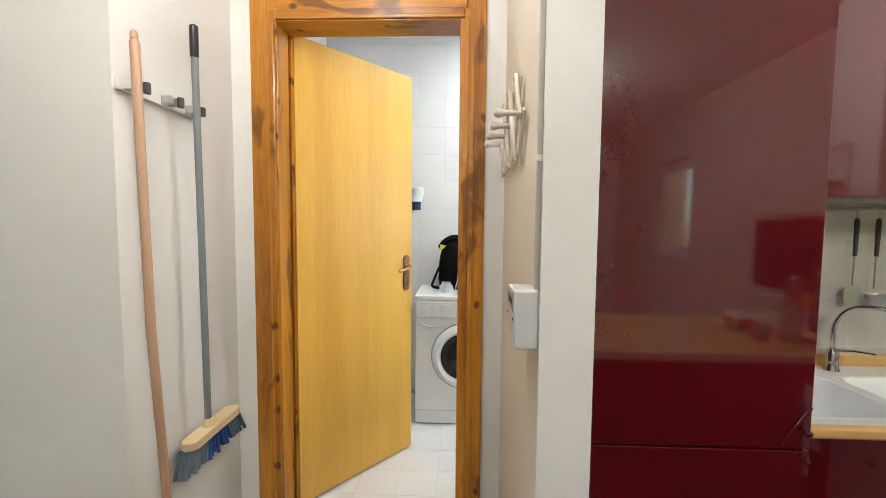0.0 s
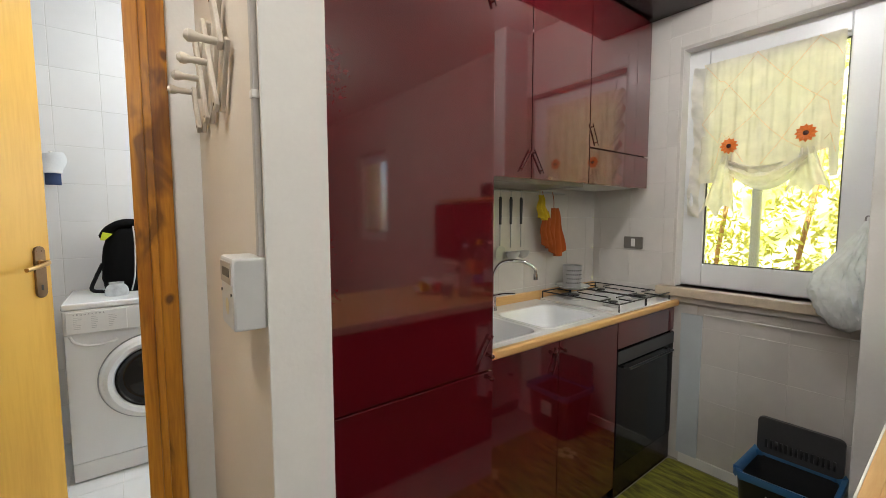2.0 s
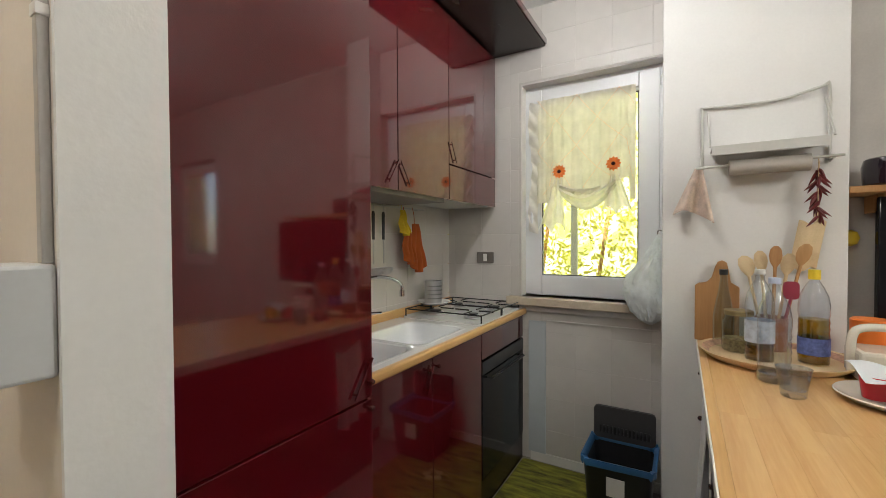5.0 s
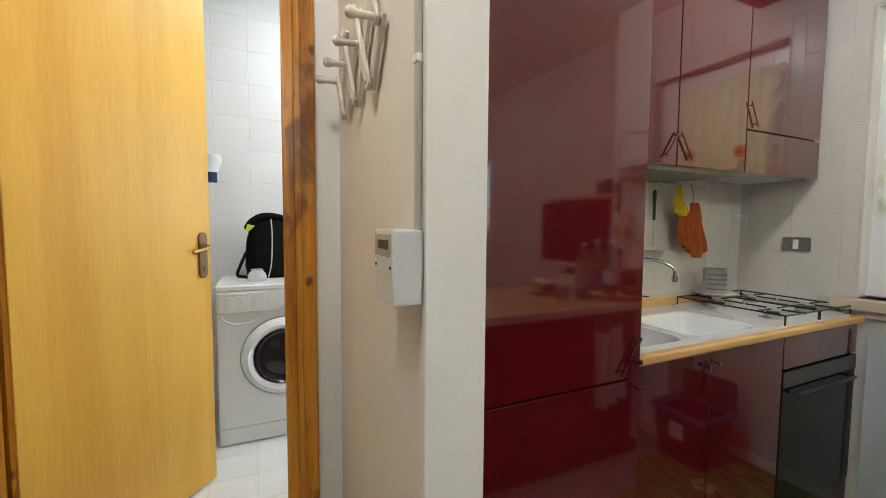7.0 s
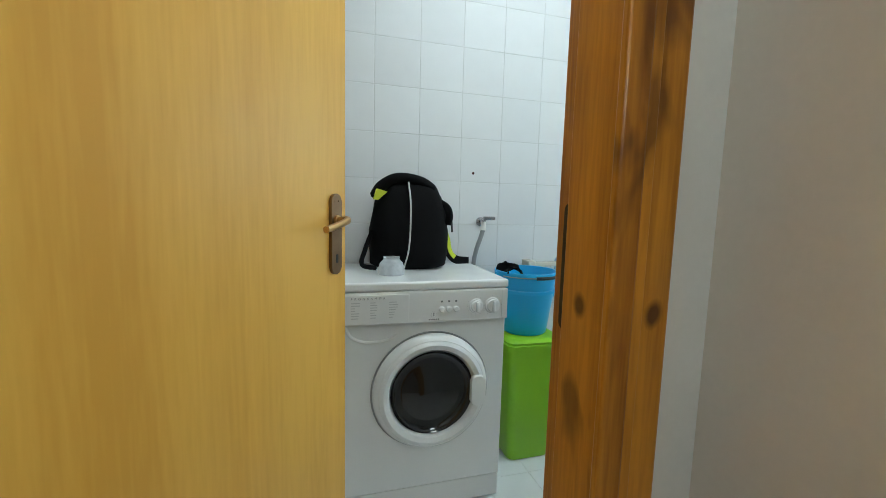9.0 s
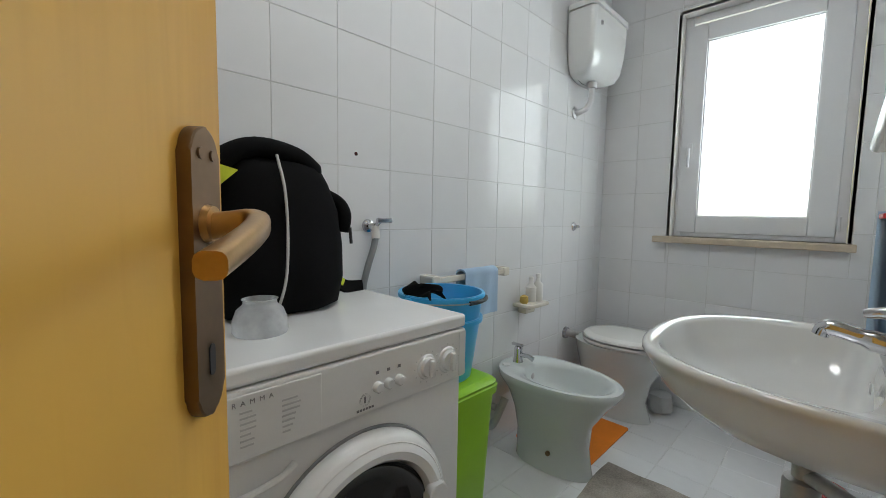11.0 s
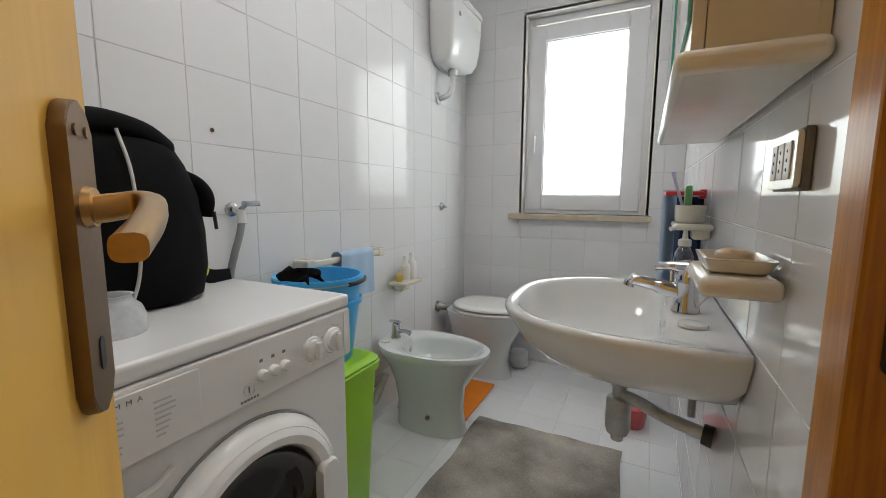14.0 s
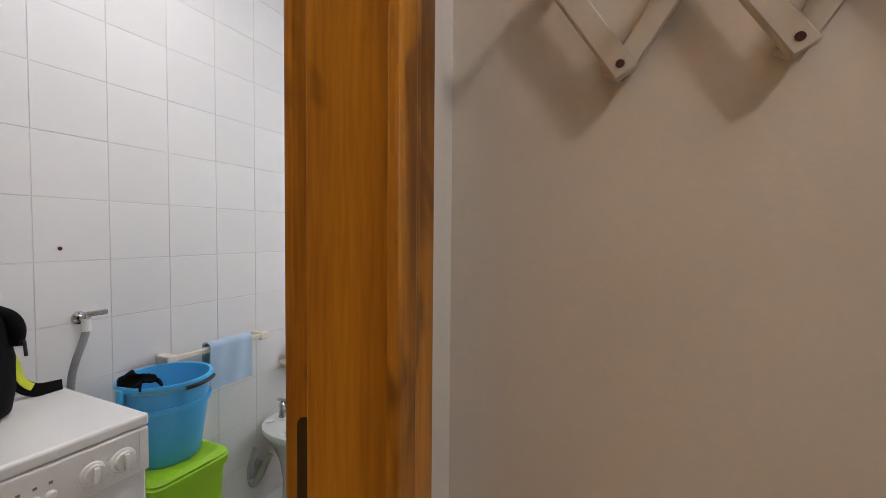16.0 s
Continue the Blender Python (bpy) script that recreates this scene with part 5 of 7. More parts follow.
part("body", lathe([(0.004, 1.16), (0.022, 1.17), (0.03, 1.195), (0.022, 1.22), (0.004, 1.23)], (2.385, -0.53, 0), 18), YELP, lm)

# ---- alcove ----
BX = -0.956
hd = thing("broom_holder", (BX + 0.02, 1.05, 1.66), "white wall rail with broom clips", "broom holder")
part("rail", box(BX + 0.0005, 0.905, 1.668, BX + 0.012, 1.25, 1.700, 0.003), WPLAS, hd)
for y in (0.945, 1.085, 1.195):
    part("clip", box(BX + 0.0125, y - 0.022, 1.672, BX + 0.045, y - 0.008, 1.698, 0.003, box(BX + 0.0125, y + 0.010, 1.672, BX + 0.045, y + 0.024, 1.698, 0.003)), WPLAS if y < 1 else STEEL, hd)
    part("roller", lathe([(0.009, 1.670), (0.010, 1.675), (0.010, 1.695), (0.009, 1.70)], (BX + 0.05, y + 0.016, 0), 12), DARKG, hd)
sk = thing("broom_stick", (BX + 0.06, 1.03, KF), "bare wooden broom stick leaning in the clip", "broom")
part("tip", lathe([(0.0095, 1.800), (0.0095, 1.815), (0.006, 1.822), (0.002, 1.823)], (BX + 0.055, 0.915, 0), 12), POLEW, sk, "rounded wooden tip")
part("pole", tube([(BX + 0.055, 0.915, 1.800), (BX + 0.055, 0.916, 1.79), (BX + 0.052, 0.94, 1.0), (BX + 0.05, 1.028, KF + 0.004)], [0.009, 0.0125, 0.0125, 0.0125], 12), POLEW, sk)
br = thing("broom", (BX + 0.06, 1.17, 0.47), "blue bristle broom with grey pole hung on wall", "broom")
part("pole", tube([(BX + 0.055, 1.168, 1.90), (BX + 0.055, 1.185, 0.60)], 0.0115, 12), POLEG, br, "grey enamelled pole")
part("grip", lathe([(0.008, 1.955), (0.0135, 1.95), (0.0135, 1.855), (0.011, 1.85)], (BX + 0.055, 1.168, 0), 14), BLACKP, br, "black rubber grip")
hb = part("head", prism(rounded(BX + 0.03, 1.06, BX + 0.085, 1.355, 0.024), 0.565, 0.592, r=0.005), PALEW, br, "varnished wooden head")
part("socket", lathe([(0.018, 0.59), (0.015, 0.62)], (BX + 0.055, 1.185, 0), 14), PALEW, br)
for nm, y0, y1, m in (("blue_bristles", 1.15, 1.27, BRISTLE), ("grey_bristles", 1.062, 1.15, BRISTLG), ("grey_bristles", 1.27, 1.352, BRISTLG)):
    bm = bmesh.new()
    rr = random.Random(int(y0 * 100))
    yy = y0
    while yy < y1:
        for xx in (0.036, 0.048, 0.06, 0.072):
            s = (yy - 1.2) * 0.25
            tube([(BX + xx, yy, 0.566), (BX + xx + rr.uniform(-0.008, 0.008), yy + s + rr.uniform(-0.006, 0.006), rr.uniform(0.485, 0.50))], [0.0045, 0.0065], 6, bm)
        yy += 0.0085
    part(nm, bm, m, br)

PXX = 0.1545
bxo = thing("intercom_box", (PXX - 0.03, 0.775, 1.04), "white plastic doorbell chime box on the wall", "chime box")
part("case", box(PXX - 0.055, 0.716, 1.034, PXX + 0.0025, 0.826, 1.166, 0.005), mat("greyed_white_plastic", (0.56, 0.57, 0.575), 0.4, var=0.05), bxo)
face = part("nameplate", box(PXX - 0.0568, 0.724, 1.118, PXX - 0.0545, 0.818, 1.157, 0.0005), mat("taupe_strip", (0.36, 0.33, 0.30), 0.5), bxo, "taupe maker's strip")
mk = bmesh.new()
for k in range(6):
    box(PXX - 0.0575, 0.735 + k * 0.0108, 1.131, PXX - 0.0566, 0.7435 + k * 0.0108, 1.147, bm=mk)
part("maker_mark", mk, BLACKP, face)["kind"] = "stuff"
for y in (0.727, 0.816):
    part("screw", lathe([(0.003, -0.0568), (0.003, -0.054)], (PXX, y, 1.10), 10, axis="x"), DARKG, bxo)
part("yellowed_patch", lathe([(0.016, -0.0562), (0.013, -0.0555)], (PXX, 0.765, 1.075), 18, axis="x"), mat("yellowed_label", (0.62, 0.56, 0.38), 0.6), bxo)
cd = thing("cable_conduit", (PXX, 0.735, 1.17), "grey plastic cable conduit running up the wall", "conduit")
for zz in (1.45, 2.05):
    part("clip", box(PXX - 0.0105, 0.722, zz, PXX + 0.0025, 0.741, zz + 0.014, 0.001), WPLAS, cd)
part("duct", box(PXX - 0.009, 0.724, 1.1665, PXX + 0.0025, 0.739, 2.60, 0.002), mat("grey_conduit_plastic", (0.44, 0.42, 0.40), 0.5), cd)
sw = thing("wall_switch", (PXX, 0.89, 1.047), "bronze light switch plate with taupe rocker", "switch", "wall switches")
part("plate", prism(rounded(0.835, 1.045, 0.956, 1.118, 0.004), PXX - 0.007, PXX + 0.0025, "x", r=0.002), SWPLATE, sw)
part("rocker", box(PXX - 0.012, 0.882, 1.060, PXX - 0.0065, 0.912, 1.103, 0.002), mat("dull_taupe_rocker", (0.26, 0.215, 0.15), 0.4, var=0.06), sw)

ck = thing("coat_rack", (PXX - 0.03, 1.18, 1.49), "folding lattice coat rack, aged white wood", "coat rack")
ZM, HZ = 1.605, 0.112
TIPS = (1.285, 1.140, 0.995)


def rack_slat(a, b, depth):
    d = (b - a).normalized()
    s = Vector((0, -d.z, d.y)) * 0.0125
    ring = [a - d * 0.012 + s, b + d * 0.012 + s, b + d * 0.012 - s, a - d * 0.012 - s]
    bm = loft([[q + Vector((PXX - depth, 0, 0)) for q in ring], [q + Vector((PXX - depth - 0.011, 0, 0)) for q in ring]])
    bmesh.ops.bevel(bm, geom=bm.edges[:], offset=0.002, segments=1, affect="EDGES")
    sl = part("slat", bm, AGEDW, ck)
    part("rivet", lathe([(0.0045, -0.0008), (0.003, 0.0005)], (PXX - depth - 0.011, a.y, a.z), 10, axis="x"), BRICKRED, sl)


for ya, yb in zip(TIPS, TIPS[1:]):
    rack_slat(Vector((0, yb, ZM - HZ)), Vector((0, ya, ZM + HZ)), 0.018)
    rack_slat(Vector((0, ya, ZM - HZ)), Vector((0, yb, ZM + HZ)), 0.006)
for y, ye in ((TIPS[0], 1.3575), (TIPS[2], 0.9225)):
    left = ye > y
    rack_slat(Vector((0, y, ZM - HZ)), Vector((0, ye, ZM)), 0.018 if left else 0.006)
    rack_slat(Vector((0, y, ZM + HZ)), Vector((0, ye, ZM)), 0.006 if left else 0.018)
for y in (1.3575, 1.2125, 1.0675, 0.9225):
    part("peg", lathe([(0.008, -0.006), (0.008, -0.062), (0.0125, -0.074), (0.0125, -0.082), (0.006, -0.089)], (PXX, y, ZM), 14, axis="x"), AGEDW, ck)

# ---- bathroom ----
wm = thing("washing_machine", (0, 2.62, 0), "white front-loading washing machine, well used", "washing machine")
X0, X1, YF, YB = -0.30, 0.295, 2.40, 2.845
part("body", box(X0, YF + 0.002, 0.094, X1, YB, 0.818, 0.006), APPL, wm)
part("plinth", box(X0 + 0.002, YF + 0.006, 0.006, X1 - 0.002, YB, 0.0925, 0.003), APPL2, wm, "white plastic kick plinth")
part("top", box(X0 - 0.003, YF - 0.012, 0.8195, X1 + 0.003, YB + 0.005, 0.85, 0.008, seg=3), APPL, wm)
fa = part("control_panel", box(X0, YF - 0.014, 0.706, X1, YF + 0.0018, 0.818, 0.005), APPL2, wm)
part("panel_cover", box(X1 - 0.024, YF - 0.0155, 0.712, X1 - 0.003, YF - 0.0145, 0.812, 0.0003), APPL, fa)
part("drawer", box(X0 + 0.012, YF - 0.019, 0.712, -0.07, YF - 0.0145, 0.811, 0.002), APPL2, fa, "detergent drawer front")
arc = [(X0 + 0.02, YF - 0.006, 0.702), (X0 + 0.04, YF - 0.008, 0.668), (X0 + 0.09, YF - 0.008, 0.648), (X0 + 0.16, YF - 0.006, 0.652), (X0 + 0.19, YF - 0.002, 0.665)]
part("finger_recess", tube(curve_points(arc, 6), 0.006, 8), APPL2, fa)
CX, CZ = 0.018, 0.458
ring = part("door", lathe([(0.208, 0.003), (0.208, -0.012), (0.198, -0.030), (0.175, -0.042), (0.158, -0.036), (0.150, -0.02), (0.146, 0.001)], (CX, YF, CZ), 56, axis="y", cap=(False, False)), APPL, wm, "round white door ring")
part("seal", lathe([(0.214, 0.0), (0.212, -0.003), (0.206, -0.003)], (CX, YF, CZ), 56, axis="y", cap=(False, False)), HOSE, ring)
# Opaque glass; the darkness inside the drum is put into its colour.
part("glass", lathe([(0.149, -0.024), (0.140, -0.008), (0.125, 0.0), (0.10, -0.002), (0.06, -0.010), (0.002, -0.014)], (CX, YF - 0.001, CZ), 48, axis="y", cap=(False, True)), mat("dark_drum_glass", (0.011, 0.010, 0.010), 0.06, spec=0.5), ring, "domed door glass coloured like the dark drum behind")
part("rim_groove", lathe([(0.192, -0.0335), (0.190, -0.0355), (0.188, -0.0345)], (CX, YF, CZ), 56, axis="y", cap=(False, False)), APPL2, ring)
part("latch", prism(rounded(CX + 0.135, CZ - 0.055, CX + 0.186, CZ + 0.055, 0.018), YF - 0.052, YF - 0.03, "y", r=0.005), APPL, ring, "white pull latch")
for x in (0.045, 0.071, 0.097):
    part("button", lathe([(0.0105, -0.014), (0.0105, -0.022), (0.008, -0.025), (0.002, -0.0255)], (x, YF, 0.752), 18, axis="y"), APPL, fa)
for x, r in ((0.172, 0.021), (0.234, 0.023)):
    kn = part("dial", lathe([(r + 0.006, -0.0142), (r + 0.004, -0.018), (r, -0.019), (r - 0.002, -0.026), (0.002, -0.027)], (x, YF, 0.758), 28, axis="y"), APPL, fa)
    part("grip", box(x - 0.006, YF - 0.038, 0.758 - r + 0.003, x + 0.006, YF - 0.0265, 0.758 + r - 0.003, 0.004), APPL, kn)
    tk = bmesh.new()
    for k in range(12):
        a = 2 * math.pi * k / 12
        box(x + (r + 0.012) * math.cos(a) - 0.001, YF - 0.0147, 0.758 + (r + 0.012) * math.sin(a) - 0.001, x + (r + 0.012) * math.cos(a) + 0.001, YF - 0.0139, 0.758 + (r + 0.012) * math.sin(a) + 0.001, bm=tk)
    part("dial_marks", tk, INKL, kn)["kind"] = "stuff"
FACEY = pose(0, 0, 0, 90, 0, 0)
text_mesh("PROGRAMMA", 0.0105, Matrix.Translation((-0.262, YF - 0.0193, 0.796)) @ FACEY, INK, fa, "lettering", 2.1)
lg = bmesh.new()
rr = random.Random(2)
for col in range(3):
    for row in range(7):
        w = rr.uniform(0.012, 0.03)
        box(-0.262 + col * 0.062, YF - 0.0196, 0.784 - row * 0.0085, -0.262 + col * 0.062 + w, YF - 0.0189, 0.787 - row * 0.0085, bm=lg)
part("printed_legend", lg, INKL, fa)["kind"] = "stuff"
mk = lathe([(0.0115, -0.0146), (0.0115, -0.0139), (0.0095, -0.0139), (0.0095, -0.0146)], (0.018, YF, 0.735), 24, axis="y", cap=(False, False))
box(0.0165, YF - 0.0147, 0.729, 0.0195, YF - 0.0139, 0.741, bm=mk)
for k in range(6):
    box(0.0 + k * 0.0065, YF - 0.0147, 0.7155, 0.0045 + k * 0.0065, YF - 0.0139, 0.7195, bm=mk)
part("maker_mark", mk, INK, fa)["kind"] = "stuff"
ic = bmesh.new()
for x in (0.042, 0.068, 0.094):
    box(x, YF - 0.0147, 0.776, x + 0.007, YF - 0.0139, 0.782, bm=ic)
part("icons", ic, INK, fa)["kind"] = "stuff"

# backpack
bp = thing("backpack", (-0.01, 2.72, 0.85), "black nylon backpack with grey piping and lime lining", "backpack")
rings = []
N = 40
for z, hw, dep, back in ((0.851, 0.13, 0.095, 0.0), (0.862, 0.152, 0.115, 0.0), (0.92, 0.162, 0.125, 0.0), (1.00, 0.160, 0.125, 0.0), (1.08, 0.150, 0.118, 0.002), (1.14, 0.132, 0.108, 0.006), (1.18, 0.112, 0.09, 0.012), (1.205, 0.078, 0.065, 0.018), (1.216, 0.03, 0.03, 0.022)):
    row = []
    for k in range(N):
        a = 2 * math.pi * k / N
        c, s = math.cos(a), math.sin(a)
        e = 0.75
        x = -0.005 + hw * math.copysign(abs(c) ** e, c)
        y = 2.735 + back + dep * math.copysign(abs(s) ** e, s)
        wob = 0.004 * math.sin(5 * a + z * 40) + 0.003 * math.sin(9 * a - z * 70)
        row.append((x + wob, y + wob, z))
    rings.append(row)
part("sack", loft(rings), BLACKCL, bp, smooth=80)
part("top_flap", tube(curve_points([(-0.155, 2.69, 1.13), (-0.125, 2.68, 1.178), (-0.06, 2.675, 1.210), (0.03, 2.68, 1.200), (0.09, 2.69, 1.165)], 6), [0.012] + [0.022] * 23 + [0.014], 12), BLACKCL, bp, "padded black top roll", smooth=80)
part("piping", tube(curve_points([(-0.026, 2.645, 1.195), (-0.022, 2.617, 1.12), (-0.024, 2.602, 1.02), (-0.030, 2.602, 0.93), (-0.045, 2.617, 0.858)], 8), 0.0032, 8), GREYPIP, bp, "pale grey piping")
part("lime_patch", prism([(-0.162, 1.125), (-0.145, 1.123), (-0.110, 1.155), (-0.15, 1.165)], 2.625, 2.66, "y"), LIMEC, bp, "lime green lining patch")
part("side_roll", tube(curve_points([(0.115, 2.70, 1.12), (0.142, 2.68, 1.10), (0.150, 2.665, 1.07), (0.147, 2.67, 1.03)], 5), 0.016, 10), BLACKCL, bp, smooth=80)
part("zip_pull", tube([(0.158, 2.655, 1.04), (0.160, 2.652, 1.0)], 0.004, 8), BLACKP, bp)
st = curve_points([(0.140, 2.745, 1.02), (0.170, 2.765, 0.96), (0.19, 2.785, 0.90), (0.225, 2.785, 0.868), (0.285, 2.79, 0.860)], 6)
def ribbon(path, w, t, tilt):
    rings = []
    for i, p in enumerate(path):
        d = (path[min(i + 1, len(path) - 1)] - path[max(i - 1, 0)]).normalized()
        s = d.cross(Vector(tilt)).normalized()
        n = s.cross(d)
        rings.append([p + s * w + n * t, p - s * w + n * t, p - s * w - n * t, p + s * w - n * t])
    return loft(rings)
part("strap", ribbon(st, 0.018, 0.005, (0.4, -1, 0.3)), BLACKCL, bp, "black shoulder strap", smooth=60)
part("strap_lining", ribbon([p + Vector((0.006, -0.006, 0.004)) for p in st[3:17]], 0.010, 0.002, (0.4, -1, 0.3)), LIMEC, bp, "lime strap lining", smooth=60)
part("left_strap", tube(curve_points([(-0.16, 2.69, 1.0), (-0.19, 2.66, 0.93), (-0.205, 2.63, 0.875), (-0.15, 2.62, 0.862)], 5), 0.009, 8), BLACKCL, bp)

bo = thing("plastic_bowl", (-0.105, 2.535, 0.85), "milky translucent plastic bowl upside down", "bowl")
part("shell", lathe([(0.046, 0.8505), (0.049, 0.856), (0.048, 0.876), (0.041, 0.895), (0.030, 0.905), (0.029, 0.912), (0.032, 0.915), (0.027, 0.915), (0.026, 0.905), (0.038, 0.892), (0.045, 0.874), (0.045, 0.853)], (-0.105, 2.545, 0), 32, cap=(False, False)), FILM, bo, smooth=60)

# water tap and hose
tp = thing("machine_tap", (0.376, 2.87, 0.98), "chrome washing machine tap with grey hose", "tap")
part("rosette", lathe([(0.022, 0.0), (0.020, -0.006), (0.012, -0.009)], (0.376, 2.892, 1.035), 20, axis="y"), CHROME, tp)
part("valve", tube([(0.376, 2.89, 1.035), (0.376, 2.845, 1.035)], 0.011, 12), CHROME, tp)
part("wing", box(0.365, 2.822, 1.045, 0.425, 2.834, 1.062, 0.004, tube([(0.376, 2.848, 1.035), (0.378, 2.828, 1.052)], 0.007)), CHROME, tp)
part("collar", tube([(0.376, 2.85, 1.035), (0.372, 2.842, 0.995)], [0.012, 0.014], 12), WPLAS, tp)
part("hose", tube(curve_points([(0.372, 2.842, 1.0), (0.36, 2.84, 0.96), (0.342, 2.845, 0.90), (0.337, 2.862, 0.82), (0.336, 2.872, 0.60), (0.33, 2.872, 0.30)], 6), 0.0105, 10), HOSE, tp, "grey rubber hose")

# lime bin and buckets
gb = thing("lime_bin", (0.54, 2.68, 0), "tall lime green plastic bin beside washing machine", "bin")
rings = []
for z, g in ((0.001, 0.0), (0.01, 0.004), (0.44, 0.022), (0.50, 0.026), (0.503, 0.034), (0.528, 0.036), (0.532, 0.03)):
    rings.append([(x, y, z) for x, y in rounded(0.43 - g, 2.585 - g, 0.63 + g, 2.80 + g, 0.035)])
part("tub", loft(rings), LIME, gb)
rings = []
for z, g in ((0.5325, 0.033), (0.54, 0.034), (0.548, 0.026), (0.552, 0.012)):
    rings.append([(x, y, z) for x, y in rounded(0.43 - g, 2.585 - g, 0.63 + g, 2.80 + g, 0.04)])
part("lid", loft(rings), LIME, gb)


def bucket(at, h, r0, r1, label, bail):
    b = thing("bucket", at, label, "bucket", "blue buckets")
    x, y, z = at
    part("tub", lathe([(r0 - 0.006, z + 0.0005), (r0, z + 0.006), (r1, z + h), (r1 + 0.007, z + h), (r1 + 0.007, z + h - 0.012), (r1 + 0.004, z + h + 0.003), (r1 - 0.004, z + h + 0.002), (r0 - 0.002, z + 0.01), (0.002, z + 0.009)], (x, y, 0), 40), BLUEP, b, smooth=50)
    if bail:
        pts = [(x + (r1 + 0.008) * math.cos(a) * 1.0, y - (r1 + 0.012) * math.sin(a) * 0.995, z + h - 0.016 + 0.002 * math.sin(a)) for a in [math.pi * k / 24 - 0.35 for k in range(25)]]
        part("bail", tube(pts, 0.0022, 6), STEEL, b, "wire bail")
        part("grip", tube(pts[9:17], 0.007, 8), BLACKP, b, "black plastic grip")
    for sx in (-1, 1):
        part("ear", box(x + sx * (r1 + 0.007) - 0.006, y - 0.014, z + h - 0.05, x + sx * (r1 + 0.007) + 0.008, y + 0.014, z + h - 0.004, 0.004), BLUEP, b)
    return b


bucket((0.53, 2.70, 0.552), 0.20, 0.10, 0.128, "sky blue plastic bucket standing on the bin", False)
bucket((0.53, 2.70, 0.573), 0.255, 0.102, 0.134, "sky blue plastic bucket with wire handle, nested", True)
rag = thing("black_rag", (0.43, 2.72, 0.79), "black rag hanging over the bucket rim", "rag")
part("cloth", sheet(lambda u, v: (0.40 + 0.075 * u + 0.01 * math.sin(7 * v), 2.62 + 0.13 * v + 0.012 * math.sin(9 * u), 0.832 + 0.028 * math.sin(math.pi * (0.15 + 0.85 * u)) + 0.008 * math.sin(11 * u + 8 * v) - 0.05 * max(0, 0.35 - u)), 16, 16, 0.006), BLACKCL, rag, smooth=80)

tr2 = thing("towel_rail", (0.84, 2.87, 0.83), "white ceramic towel rail on the tiles", "towel rail")
part("bar", box(0.605, 2.82, 0.822, 1.065, 2.843, 0.846, 0.006), IVORY, tr2)
for x in (0.605, 1.03):
    part("bracket", box(x, 2.815, 0.815, x + 0.04, 2.8928, 0.853, 0.007), IVORY, tr2)
bt = thing("face_towel", (0.88, 2.83, 0.68), "light blue terry towel over the rail", "towel")


def over_bar(u, v):
    """A strip laid over the bar: back leg, round top, front leg."""
    a = v * 0.37
    if a < 0.14:
        y, z = 2.856, 0.845 - (0.14 - a)
    elif a < 0.20:
        q = math.pi * (a - 0.14) / 0.06
        y, z = 2.833 + 0.023 * math.cos(q), 0.845 + 0.015 * math.sin(q)
    else:
        y, z = 2.810 - 0.02 * (a - 0.20), 0.845 - (a - 0.20)
    return 0.77 + 0.2 * u + 0.004 * math.sin(5 * v), y + 0.0025 * math.sin(u * 14 + 3 * v), z


part("cloth", sheet(over_bar, 20, 60, 0.005), LBLUE, bt, smooth=80)

sd = thing("soap_shelf", (1.29, 2.85, 0.655), "small white ceramic soap shelf on the tiles", "shelf", "ceramic shelves")
part("tray", box(1.205, 2.79, 0.642, 1.375, 2.8928, 0.662, 0.007, box(1.25, 2.84, 0.605, 1.33, 2.8928, 0.643, 0.01)), IVORY, sd)
for nm, x, y, hgt, lab in (("lotion_bottle", 1.30, 2.85, 0.10, "white lotion pump bottle on shelf"), ("lotion_bottle", 1.335, 2.835, 0.115, "white lotion bottle on shelf")):
    lb = thing(nm, (x, y, 0.662), lab, "bottle", "lotion bottles")
    part("body", lathe([(0.024, 0.6625), (0.026, 0.667), (0.026, 0.662 + hgt * 0.7), (0.012, 0.662 + hgt * 0.85), (0.010, 0.662 + hgt)], (x, y, 0), 20), WPLAS, lb)
    part("cap", lathe([(0.012, 0.6625 + hgt), (0.012, 0.68 + hgt), (0.003, 0.685 + hgt)], (x, y, 0), 14), WPLAS, lb)
yd = thing("yellow_sponge", (1.23, 2.845, 0.662), "small yellow round sponge on shelf", "sponge")
part("body", lathe([(0.016, 0.6625), (0.021, 0.675), (0.018, 0.695), (0.004, 0.703)], (1.235, 2.845, 0), 18), mat("yellow_sponge_foam", (0.62, 0.44, 0.12), 0.9, var=0.2, grain=0.003), yd)

ws = thing("wall_stud", (1.79, 2.88, 1.02), "chrome stop valve rosette on the tiles", "valve")
part("rosette", lathe([(0.025, 0.0), (0.022, -0.006), (0.010, -0.010), (0.010, -0.028), (0.006, -0.034)], (1.792, 2.8925, 1.02), 22, axis="y"), CHROME, ws)
hole = thing("drilled_hole", (0.33, 2.89, 1.26), "small brown plugged hole in a tile", "wall plug")
part("plug", lathe([(0.006, 0.0008), (0.006, -0.0006), (0.003, -0.001)], (0.332, 2.8922, 1.261), 12, axis="y"), BRICKRED, hole)

